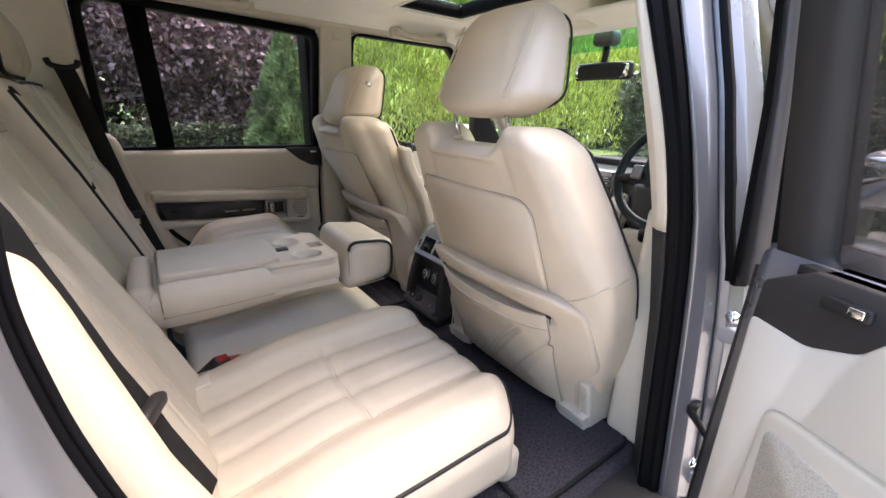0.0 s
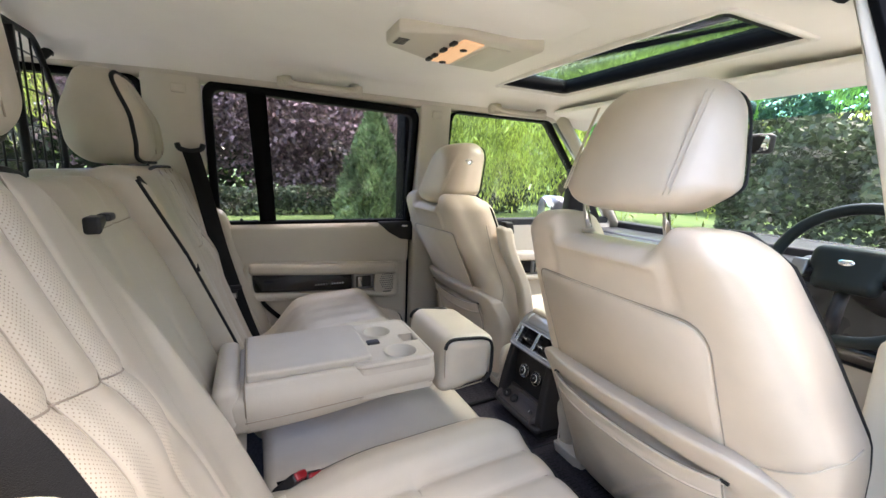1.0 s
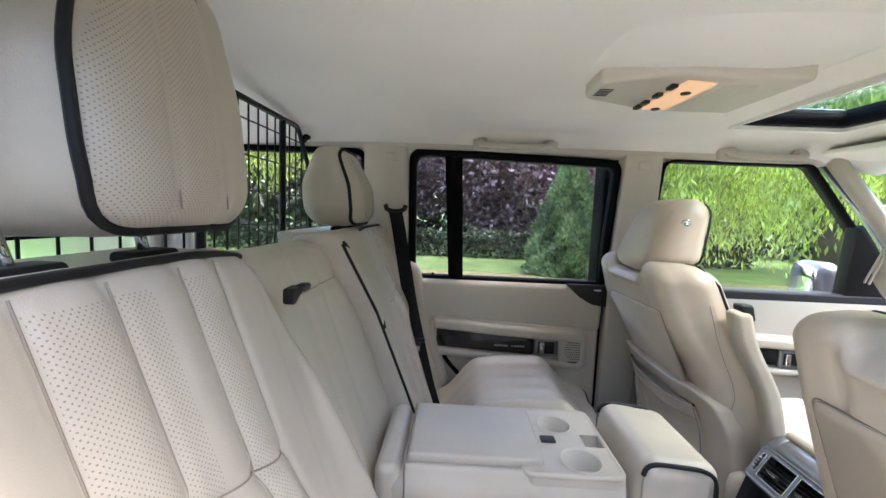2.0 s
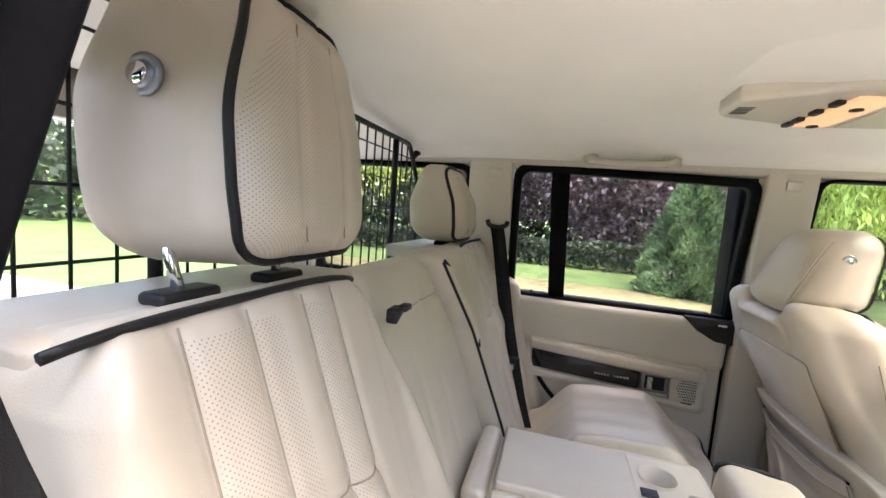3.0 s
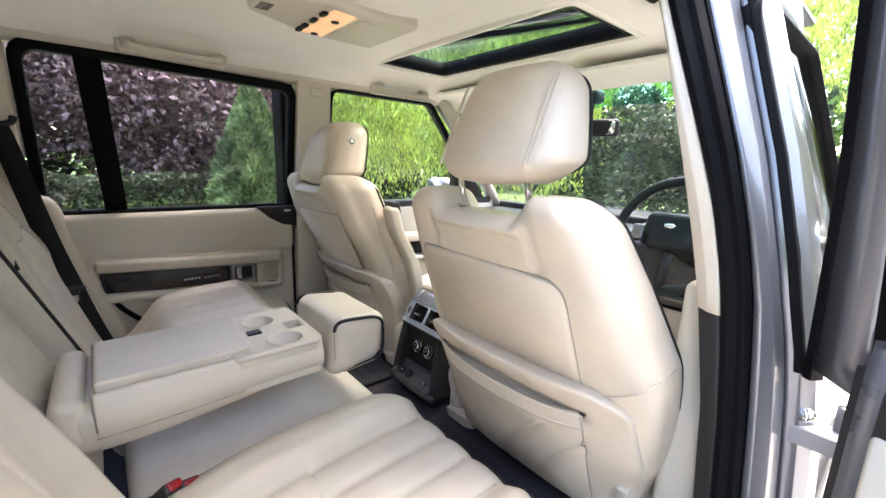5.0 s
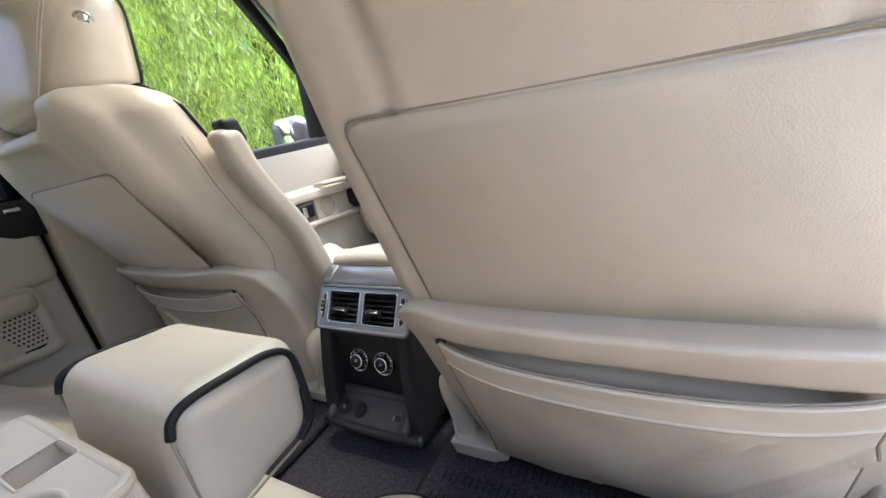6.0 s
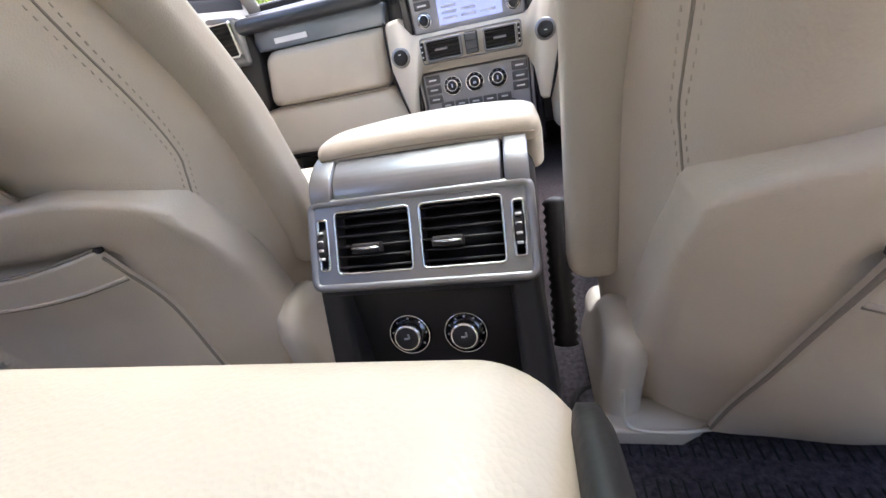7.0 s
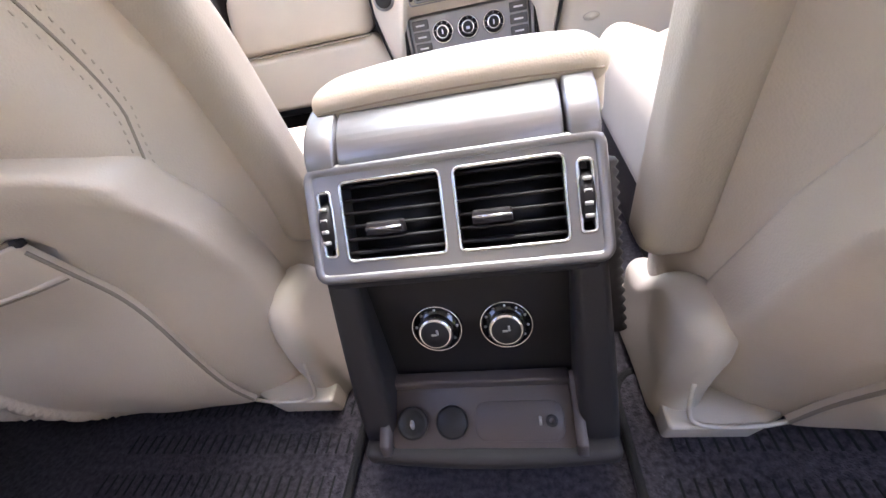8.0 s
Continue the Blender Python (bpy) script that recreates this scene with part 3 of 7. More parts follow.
    part("pocket_hem", own(tube([on_pouch(x, 0.904) for x in np.linspace(-0.188, 0.188, 40)], 0.0022, n=6)), M_leather_tan, seat)
    part("seam", own(tube([on_pouch(x, 0.9005) for x in np.linspace(-0.188, 0.188, 40)], 0.0010, n=5)), M_seam, seat)
    for side in (-1, 1):
        part("seam", own(tube([on_pouch(side * 0.1905, z, -0.0035) for z in np.linspace(0.66, 0.932, 24)], 0.0016, n=5)), M_seam, seat)
        p = on_pouch(side * 0.190, 0.938)
        part("pocket_stop", own(box(p[0] - 0.004, p[0] + 0.010, p[1] + 0.002, p[1] + 0.008, p[2] - 0.001, p[2] + 0.004, 0.001)), M_black, seat, "small black plastic stop")
    # dark bar that paints the shade in the pocket's opening
    part("pocket_mouth", own(tube([on_pouch(x, 0.9415, 0.001) for x in np.linspace(-0.187, 0.187, 40)], 0.0016, n=5)), M_seam, seat)

    # dark piping along the front edge of the wings
    for side in (-1, 1):
        ln = [back(np.array([side * 0.243]), np.array([0.050]), np.array([z])) for z in np.linspace(0.80 if side > 0 else 1.14, 1.30, 24)]
        ln += [back(np.array([side * x]), np.array([0.045]), np.array([1.345])) for x in (0.215, 0.19, 0.16)]
        part("piping", own(tube([[float(c[0]) for c in p] for p in ln], 0.0042, n=6)), M_piping, seat)

    ln = [back(np.array([x]), np.array([y]), np.array([z])) for x, y, z in ((0.19, -0.0755, 0.985), (0.215, -0.0755, 1.005), (0.237, -0.07, 1.03), (0.246, -0.05, 1.045), (0.2505, -0.02, 1.05), (0.2505, 0.02, 1.055))]
    part("seam", own(tube(curve([[float(c[0]) for c in p] for p in ln], 20), 0.0016, n=5)), M_leather, seat)

    # seat cushion and its base
    def cush(x, y, z):
        nz = z + 0.035 * smooth01((np.abs(x) - 0.14) / 0.1) * (z > 0) - 0.006 * bell(np.abs(x) - 0.145, 0.008) * (z > 0) + 0.06 * (y + 0.1)
        return x, y, nz
    v, f = rbox(0.245, 0.27, 0.075, 0.06, 0.02, 5)
    part("cushion", own(bent((v + (0, 0, 0.0), f), lambda x, y, z: tuple(np.array(c) + o for c, o in zip(cush(x, y, z), (0, 0.33, 0.765 if s > 0 else 0.685))))), M_leather, seat)
    part("seat_base", own(box(-0.235, 0.235, 0.10, 0.52, 0.62, 0.75, 0.02)), M_black, seat)
    for side in (-1, 1):
        part("runner", own(box(side * 0.2 - 0.02, side * 0.2 + 0.02, 0.04, 0.62, 0.598, 0.635, 0.004)), M_black, seat)

        # ivory plastic shrouds at the foot of the backrest
        def shroud(x, y, z):
            t = np.clip((z - 0.60) / 0.15, 0, 1)
            return x * (1 - 0.2 * t) + side * 0.270, y + 0.094 - 0.008 * t - 0.02 * t * t, z - (0.0 if side > 0 else 0.075) * t * smooth01((y + 0.04) / 0.10)
        v, f = rbox(0.020, 0.088, 0.072, 0.010, 0.02, 4) if side > 0 else rbox(0.024, 0.092, 0.094, 0.022, 0.012, 6)
        v = v + (0, 0, 0.0 if side > 0 else 0.022)
        sh = part("hinge_shroud", own(bent((v + (0, 0, 0.676), f), shroud)), M_trim, seat, "ivory plastic shroud")
        lip = box(0.188, 0.287, -0.016, 0.030, 0.606, 0.650, 0.004, 0.02, 3, lambda x, y, z: (side * x, y + 0.010 * (x < 0.2) - 0.30 * (z - 0.63), z))
        part("shroud_lip", own(lip), M_trim, sh)
        rim = curve([(side * 0.186, -0.016, 0.651), (side * 0.215, -0.021, 0.652), (side * 0.250, -0.021, 0.652), (side * 0.268, -0.019, 0.658), (side * 0.273, -0.016, 0.675), (side * 0.274, -0.014, 0.71)], 30)
        part("shroud_rim", own(tube(rim, 0.0022, n=6)), M_trim, sh)

    # folded-up armrest on the inboard side
    def arm(x, y, z):
        return x - 0.2955 + 0.015 * (1.08 - z), y - 0.014 - 0.25 * (z - 1.08) + (0.0 if s > 0 else 0.002), z
    v, f = rbox(0.0250, 0.027, 0.219, 0.019, 0.02, 6)
    ar = part("armrest", own(bent((v + (0, 0, 1.031), f), arm)), M_leather, seat)
    v, f = rbox(0.018, 0.018, 0.022, 0.008, 0.03, 2)
    part("end_cap", own(bent((v + (0, 0.014, 1.244), f), arm)), M_black, ar)

    # headrest on two posts
    hz = 1.481 - rest_drop

    def rest_w(t):
        return 1.04 - 0.32 * np.clip((t - 0.12) / 0.88, 0, 1) ** 1.3 - 0.05 * smooth01((0.2 - t) / 0.2)

    def rest(x, y, z):
        t = (z + 0.11) / 0.22
        w = rest_w(t)
        ny = y * (1.0 - 0.16 * t) + 0.30 * z + 0.03 + 0.018 * (x / 0.15) ** 2
        rear = smooth01((-y - 0.02) / 0.04)
        seam = bell(np.abs(x) * w - 0.114, 0.0035) * rear
        nz = z - 0.012 * smooth01((0.3 - t) / 0.3) * (np.abs(x) / 0.15) ** 2 * -1
        return x * w, ny + 0.004 * seam - 0.012 * rear * (1 - (x / 0.16) ** 2) + seat_back_y(1.37) + 0.105, nz + hz
    v, f = rbox(0.152, 0.078, 0.118, 0.062, 0.010, 7)
    hr = part("headrest", own(bent((v, f), rest)), M_leather_tan, seat)
    for side in (-1, 1):
        part("stitching", own(tube([[float(c[0]) for c in rest(np.array([side * 0.118 / float(rest_w((z + 0.11) / 0.22))]), np.array([-0.0775]), np.array([z]))] for z in np.linspace(-0.085, 0.085, 20)], 0.0016, n=5)), M_leather_tan, hr)
        part("stitching", own(tube([[float(c[0]) for c in rest(np.array([side * 0.110 / float(rest_w((z + 0.11) / 0.22))]), np.array([-0.0775]), np.array([z]))] for z in np.linspace(-0.085, 0.085, 20)], 0.0016, n=5)), M_leather_tan, hr)
    ln = loop2([(-0.150, -0.105), (0.150, -0.105), (0.150, 0.108), (-0.150, 0.108)], 0.055, 8)
    part("piping", own(tube([[float(c[0]) for c in rest(np.array([x * 0.955]), np.array([0.058]), np.array([z * 0.96]))] for x, z in dense(ln)], 0.0028, True, 6)), M_piping, hr)
    c = rest(np.array([-0.150]), np.array([-0.022]), np.array([0.040]))
    c = [float(k[0]) for k in c]
    part("release_button", own(lathe([(0.0, 0), (0.0165, 0), (0.0165, 0.004), (0.013, 0.0065), (0.0115, 0.005), (0.009, 0.005), (0.008, 0.008), (0.0, 0.009)], 28, (c[0] + 0.006, c[1], c[2]), (-1, -0.15, 0.15))), M_chrome, hr, "chrome button")
    for side in (-1, 1):
        y0 = seat_back_y(1.37) + 0.085
        part("headrest_post", own(tube([(side * 0.091, y0 + 0.035, 1.25), (side * 0.091, y0, 1.34), (side * 0.091, y0 - 0.02, hz - 0.06)], 0.0065, n=12)), M_chrome, seat, "chrome post")
        part("post_collar", own(lathe([(0.0, 0.0), (0.013, 0.0), (0.012, 0.006), (0.007, 0.008)], 14, (side * 0.091, y0 + 0.008, 1.312), (0, -0.3, 1))), M_leather_tan, seat)
    return seat


front_seat(1, 0.0, 0.0, "sand leather front seat, headrest raised on chrome posts")
front_seat(-1, 0.058, 0.038, "sand leather front seat with its headrest pushed down")

# ---------------------------------------------------------------- rear seats
def rear_y(z):
    """Front face of the rear backrests."""
    return -0.973 - 0.36 * (z - 1.2)


REAR_X = 0.455


def rear_backrest(s, label):
    th = thing("bench_seat", label, "car seat", (s * REAR_X, -0.95, 0.70), "rear seats")

    def own(data):
        v = np.array(data[0])
        v[:, 0] = s * (REAR_X + v[:, 0])
        return v - np.array(th.location), data[1]

    seams = (-0.035, 0.030, 0.115, 0.185)

    def face(x, y, z):
        lo = np.interp(z, [0.68, 0.93, 1.2, 1.36, 1.42], [-0.275, -0.255, -0.205, -0.150, -0.105] if s > 0 else [-0.25, -0.255, -0.295, -0.385, -0.415])
        hi = np.interp(z, [0.68, 1.0, 1.36, 1.42], [0.285, 0.282, 0.262, 0.24])
        u = (x + 0.25) / 0.5
        nx = lo + (hi - lo) * u
        front = smooth01((y - 0.01) / 0.045)
        dz = np.zeros_like(x)
        kink = smooth01((1.20 - z) / 0.25)
        for k in seams:
            c = k + 0.05 * kink * (k - 0.08) / 0.1
            dz = dz - 0.0055 * bell(nx - c, 0.0075) + 0.0045 * bell(nx - c - 0.033, 0.022)
        # panels between the seams stand proud
        dz = dz + 0.010 * bell(nx - 0.075, 0.16) + 0.022 * smooth01((np.abs(nx - 0.02) - 0.17) / 0.08)
        dz = dz - 0.006 * bell(z - 1.198 - 0.25 * (nx - 0.075), 0.010) * smooth01((nx + 0.06) / 0.03) * smooth01((0.20 - nx) / 0.03) + 0.014 * bell(z - 1.12, 0.06) * smooth01((nx + 0.05) / 0.05) * smooth01((0.20 - nx) / 0.05)
        return nx, rear_y(z) + (y - 0.06) + dz * front, z - 0.014 * smooth01((0.035 - y) / 0.05) * smooth01((z - 1.36) / 0.05)

    v, f = rbox(0.25, 0.06, 0.364, 0.036, 0.0042 if s > 0 else 0.0085, 6)
    part("backrest", own(bent((v + (0, 0, 1.050), f), face)), M_perf, th)
    for side in (() if s > 0 else (-1,)):
        ln = [face(np.array([side * 0.238]), np.array([0.050]), np.array([z])) for z in np.linspace(0.78, 1.385, 30)]
        part("piping", own(tube([[float(c[0]) for c in p] for p in ln], 0.0045, n=6)), M_piping, th)
    if s < 0:
        for x0, x1, z0 in ((0.165, 0.20, 0.80), (0.05, 0.10, 0.80)):
            ln = [face(np.array([x0 + (x1 - x0) * k]), np.array([0.0605]), np.array([1.375 + (z0 - 1.375) * k])) for k in np.linspace(0, 1, 24)]
            part("seam", own(tube([[float(g[0]) for g in p] for p in ln], 0.0012, n=5)), M_seam, th)
        ln = [face(np.array([-0.238 + 0.065 * math.sin(math.pi * min(1, k * 1.25)) * (k < 0.8)]), np.array([0.055]), np.array([1.39 - 0.30 * k])) for k in np.linspace(0, 0.8, 20)]
        part("piping", own(tube([[float(g[0]) for g in p] for p in ln], 0.0038, n=6)), M_piping, th)
    ln = [(x, rear_y(1.408) - 0.008, 1.412 - 0.012 * ((x - 0.09) / 0.2) ** 4) for x in (np.linspace(-0.115, 0.268, 30) if s > 0 else np.linspace(-0.35, 0.22, 30))]
    part("piping", own(tube(ln, 0.0048, n=6)), M_piping, th)

    for k in seams:
        ln = []
        for z in np.linspace(0.86, 1.404, 38):
            c = k + 0.05 * float(smooth01((1.20 - z) / 0.25)) * (k - 0.08) / 0.1
            lo, hi = (float(g[0]) for g in (face(np.array([-0.25]), np.array([0.06]), np.array([z]))[0], face(np.array([0.25]), np.array([0.06]), np.array([z]))[0]))
            ln.append([float(g[0]) for g in face(np.array([(c - lo) / (hi - lo) * 0.5 - 0.25]), np.array([0.0605]), np.array([z]))])
        part("seam", own(tube(ln, 0.0011, n=5)), M_seam, th)

    lo, hi = (float(face(np.array([e]), np.array([0.06]), np.array([1.198]))[0][0]) for e in (-0.25, 0.25))
    ln = [[float(g[0]) for g in face(np.array([(c - lo) / (hi - lo) * 0.5 - 0.25]), np.array([0.0605]), np.array([1.198 + 0.25 * (c - 0.075)]))] for c in np.linspace(-0.035, 0.185, 24)]
    part("seam", own(tube(ln, 0.0012, n=5)), M_seam, th)

    # headrest
    hh = 0.160 if s > 0 else 0.120

    def rest(x, y, z):
        t = (z + hh) / (2 * hh)
        w = 1.0 - 0.16 * smooth01((t - 0.45) / 0.55) - 0.06 * smooth01((0.3 - t) / 0.3)
        ny = y * (1 - (0.12 if s > 0 else 0.38) * smooth01((t - 0.45) / 0.45)) - 0.10 * z
        front = smooth01((y - 0.02) / 0.03)
        ny = ny - 0.005 * front * (bell(x - 0.045, 0.005) + bell(x + 0.045, 0.005)) + 0.008 * front * (1 - (x / 0.14) ** 2)
        nx = x * w - 0.03 + 0.055 * np.clip(x / 0.142, 0, 1) * smooth01((0.040 - y) / 0.09) * (s > 0) - 0.026 * np.clip(x / 0.142, 0, 1) * smooth01((t - 0.45) / 0.5) * (s > 0)
        return nx, ny - (1.150 if s > 0 else 1.140), z + (1.594 if s > 0 else 1.536)
    v, f = rbox(0.142, 0.088, hh, 0.06, 0.0085, 7)
    hr = part("headrest", own(bent((v, f), rest)), M_perf_head, th)
    ln = loop2([(-0.130, -hh + 0.007), (0.130, -hh + 0.007), (0.130, hh - 0.009), (-0.130, hh - 0.009)], 0.05, 8)
    part("piping", own(tube([[float(c[0]) for c in rest(np.array([x]), np.array([0.029 + math.sqrt(max(0.0, 0.0036 - max(0.0, abs(x) - 0.082) ** 2 - max(0.0, abs(z) - hh + 0.06) ** 2))]), np.array([z]))] for x, z in dense(ln)], 0.0055, True, 6)), M_piping, hr)
    for k in (-0.045, 0.045):
        part("seam", own(tube([[float(g[0]) for g in rest(np.array([k]), np.array([0.0882]), np.array([z]))] for z in np.linspace(-hh + 0.03, hh - 0.035, 24)], 0.0011, n=5)), M_seam, hr)
    c = [float(g[0]) for g in rest(np.array([0.142]), np.array([-0.002]), np.array([0.026]))]
    btn = part("side_button", own(lathe([(0.0, 0.0), (0.0215, 0.0), (0.0215, 0.004), (0.0165, 0.0065), (0.0150, 0.0045), (0.0125, 0.0045), (0.0115, 0.0075), (0.0, 0.0085)], 32, (c[0] - 0.001, c[1], c[2]), (1, 0.12, 0.1))), M_satin, hr, "round satin metal release button")
    part("button_cap", own(lathe([(0.0, 0.0), (0.0115, 0.0), (0.0105, 0.003), (0.0, 0.0035)], 24, (c[0] + 0.006, c[1], c[2]), (1, 0.12, 0.1))), M_chrome, btn)
    for side in (-1, 1):
        part("headrest_post", own(tube([(side * 0.075 + 0.028, -1.128, 1.38), (side * 0.078 + 0.036, -1.152, 1.48)], 0.0065, n=12)), M_chrome, th, "chrome post")
        part("post_guide", own(bent(rbox(0.036, 0.018, 0.007, 0.006, 0.03, 3), lambda x, y, z: (x + side * 0.075 + 0.028, y - 1.134, z + 1.405))), M_black, th)
    part("top_shelf", own(box(-0.20, 0.25, -1.27, -1.095, 1.36, 1.398, 0.010)), M_leather, th)
    return th


# leather with rows of fine holes between the pleats
def perforated(name, lo, hi, pitch=0.0054, deep=-9.0, tall=9.0):
    m = mat(name, SHADED_IVORY, 0.36, grain=0.15, grain_scale=600, blotch=0.06, blotch_scale=9, wrinkle=0.10)
    nd, lk = m.node_tree.nodes, m.node_tree.links
    p = nd["Principled BSDF"]
    tc = nd.new("ShaderNodeTexCoord")
    sx = nd.new("ShaderNodeSeparateXYZ")
    lk.new(tc.outputs["Object"], sx.inputs[0])

    def mth(op, a, b=None, c=None):
        n = nd.new("ShaderNodeMath")
        n.operation = op
        for i, q in enumerate((a, b, c)):
            if q is None:
                continue
            if isinstance(q, (int, float)):
                n.inputs[i].default_value = q
            else:
                lk.new(q, n.inputs[i])
        return n.outputs[0]
    ax = mth("ABSOLUTE", sx.outputs["X"])
    zz = sx.outputs["Z"]
    u, w = mth("DIVIDE", sx.outputs["X"], pitch), mth("DIVIDE", zz, pitch)
    a, b = mth("ADD", u, w), mth("SUBTRACT", u, w)
    fa = mth("SUBTRACT", mth("FRACT", a), 0.5)
    fb = mth("SUBTRACT", mth("FRACT", b), 0.5)
    d = mth("SQRT", mth("ADD", mth("MULTIPLY", fa, fa), mth("MULTIPLY", fb, fb)))
    hole = mth("MULTIPLY", mth("LESS_THAN", d, 0.19), mth("MULTIPLY", mth("GREATER_THAN", sx.outputs["Y"], deep), mth("LESS_THAN", zz, tall)))
    band = None
    for l, h in zip(lo, hi):
        k = mth("MULTIPLY", mth("GREATER_THAN", sx.outputs["X"], l), mth("LESS_THAN", sx.outputs["X"], h))
        band = k if band is None else mth("MAXIMUM", band, k)
    fac = mth("MULTIPLY", hole, band)
    mix = nd.new("ShaderNodeMix")
    mix.data_type = "RGBA"
    src = p.inputs["Base Color"].links[0].from_socket
    lk.new(fac, mix.inputs["Factor"])
    lk.new(src, mix.inputs["A"])
    mix.inputs["B"].default_value = (0.29, 0.24, 0.18, 1)
    lk.new(mix.outputs["Result"], p.inputs["Base Color"])
    return m


M_perf = perforated("perforated_ivory_leather", (0.124, 0.080, -0.002, -0.118), (0.181, 0.111, 0.026, -0.105), tall=0.692)
M_perf_head = perforated("perforated_headrest_leather", (0.022, -0.052), (0.108, 0.014), deep=-0.128)
rear_right = rear_backrest(1, "ivory leather rear seat with pleated perforated panels and black piping")
rear_left = rear_backrest(-1, "ivory leather rear seat with black piping beside the far door")

# middle of the bench: slim backrest behind the folded-down armrest
mid = thing("middle_seat", "narrow ivory leather middle seat with a release latch", "car seat", (0.0, -0.95, 0.70), "rear seats")


def mid_own(data):
    return np.array(data[0]) - np.array(mid.location), data[1]


def mid_face(x, y, z):
    nx = x + 0.03
    front = smooth01((y - 0.005) / 0.03)
    dz = -0.006 * (bell(nx - 0.01, 0.006) + bell(nx - 0.12, 0.006) + bell(z - 1.30, 0.006) * (nx < 0.12)) * front
    return nx, rear_y(z) + y - 0.085 + dz, z


v, f = rbox(0.235, 0.045, 0.34, 0.03, 0.012, 4)
part("backrest", mid_own(bent((v + (0, 0, 1.05), f), mid_face)), M_leather, mid)
part("release_latch", mid_own(joined(box(0.224, 0.262, -1.030, -1.008, 1.314, 1.340, 0.005, 0.02, 3, lambda x, y, z: (x, y, 1.340 + (z - 1.340) * np.clip((x - 0.222) / 0.036, 0.35, 1))), box(0.206, 0.236, -1.020, -1.002, 1.330, 1.342, 0.004))), M_black, mid, "black plastic lever")
for k in (0.01, 0.12):
    part("seam", mid_own(tube([[float(np.ravel(g)[0]) for g in mid_face(np.array([k - 0.03]), np.array([0.0455]), np.array([z]))] for z in np.linspace(0.96, 1.37, 24)], 0.0012, n=5)), M_seam, mid)
part("seam", mid_own(tube([[float(np.ravel(g)[0]) for g in mid_face(np.array([x]), np.array([0.0455]), np.array([1.30]))] for x in np.linspace(-0.20, 0.085, 20)], 0.0012, n=5)), M_seam, mid)


def rear_cushion(s, th):
    def own(data):
        v = np.array(data[0])
        v[:, 0] = s * (REAR_X + v[:, 0])
        return v - np.array(th.location), data[1]

    def top(x, y, z):
        up = smooth01((z + 0.02) / 0.08)
        nz = z + 0.705
        nx = x + 0.0
        yy = y - 0.525
        nz = nz + up * (0.010 * smooth01((yy + 0.6) / 0.3) - 0.045 * smooth01((-0.55 - yy) / 0.28))
        for k in (-0.125, -0.04, 0.045, 0.135) if s > 0 else ():
            nz = nz - 0.006 * up * bell(nx - k, 0.010)
        nz = nz - (0.008 if s > 0 else 0.0) * up * bell(yy + 0.533 - 0.02 * (np.abs(nx) / 0.2), 0.011) * smooth01((0.16 - np.abs(nx)) / 0.03)
        nz = nz + 0.018 * up * smooth01((np.abs(nx) - 0.14) / 0.05) - 0.03 * up * smooth01((np.abs(nx) - 0.22) / 0.1)
        nz = nz + up * 0.003 * np.sin((nx + 0.125) / 0.0855 * math.pi) ** 2 * (np.abs(nx) < 0.13)
        if s < 0:
            nz = nz + 0.125 * up * smooth01((0.27 - np.abs(yy + 0.54)) / 0.16) * smooth01((0.30 - np.abs(nx)) / 0.12)
        corner = smooth01((np.abs(nx) - 0.18) / 0.13) * smooth01((y - 0.1) / 0.2)
        return nx, yy - 0.05 * corner, nz
    v, f = rbox(0.315, 0.31, 0.080, 0.052, 0.0085, 6)
    part("cushion", own(bent((v, f), top)), M_perf_cushion, th)
    edge_xy = [(x, 0.2985) for x in np.linspace(-0.285, 0.258, 36)] + [(0.258 + 0.0455 * math.sin(a), 0.253 + 0.0455 * math.cos(a)) for a in np.linspace(0.2, 1.5, 8)] + [(0.3035, y) for y in np.linspace(0.24, -0.24, 24)]
    ln = [top(np.array([x]), np.array([y]), np.array([0.060])) for x, y in edge_xy]
    part("piping", own(tube([[float(c[0]) for c in p] for p in ln], 0.0044, n=6)), M_piping, th)
    ln = [top(np.array([-0.3003]), np.array([y]), np.array([0.0652])) for y in np.linspace(-0.2, 0.262, 40)]
    part("piping", own(tube([[float(c[0]) for c in p] for p in ln], 0.0042, n=6)), M_piping, th)
    for k in (-0.125, -0.04, 0.045, 0.135) if s > 0 else ():
        for y0, y1 in ((-0.26, -0.015), (0.005, 0.27)):
            ln = [top(np.array([k]), np.array([y]), np.array([0.0795])) for y in np.linspace(y0, y1, 24)]
            part("seam", own(tube([[float(c[0]) for c in p] for p in ln], 0.0014, n=5)), M_seam, th)
    ln = [top(np.array([x]), np.array([-0.008 + 0.02 * abs(x) / 0.2]), np.array([0.0795])) for x in np.linspace(-0.125, 0.135, 24)]
    if s > 0:
        part("seam", own(tube([[float(c[0]) for c in p] for p in ln], 0.0016, n=5)), M_seam, th)
    part("front_skirt", own(box(-0.30, 0.30, -0.30, -0.245, 0.605, 0.69, 0.02)), M_leather, th)
    return th


M_perf_cushion = perforated("perforated_cushion_leather", (-0.12,), (-0.119,))
rear_cushion(1, rear_right)
rear_cushion(-1, rear_left)
mc = mid
v, f = rbox(0.148, 0.29, 0.07, 0.03, 0.02, 4)
part("cushion", (bent((v + (0, -0.52, 0.672), f), lambda x, y, z: (x, y, z - 0.012 * bell(y + 0.55, 0.007) - 0.02 * smooth01((-0.5 - y) / 0.3)))[0] - np.array(mc.location), f), M_leather, mc)
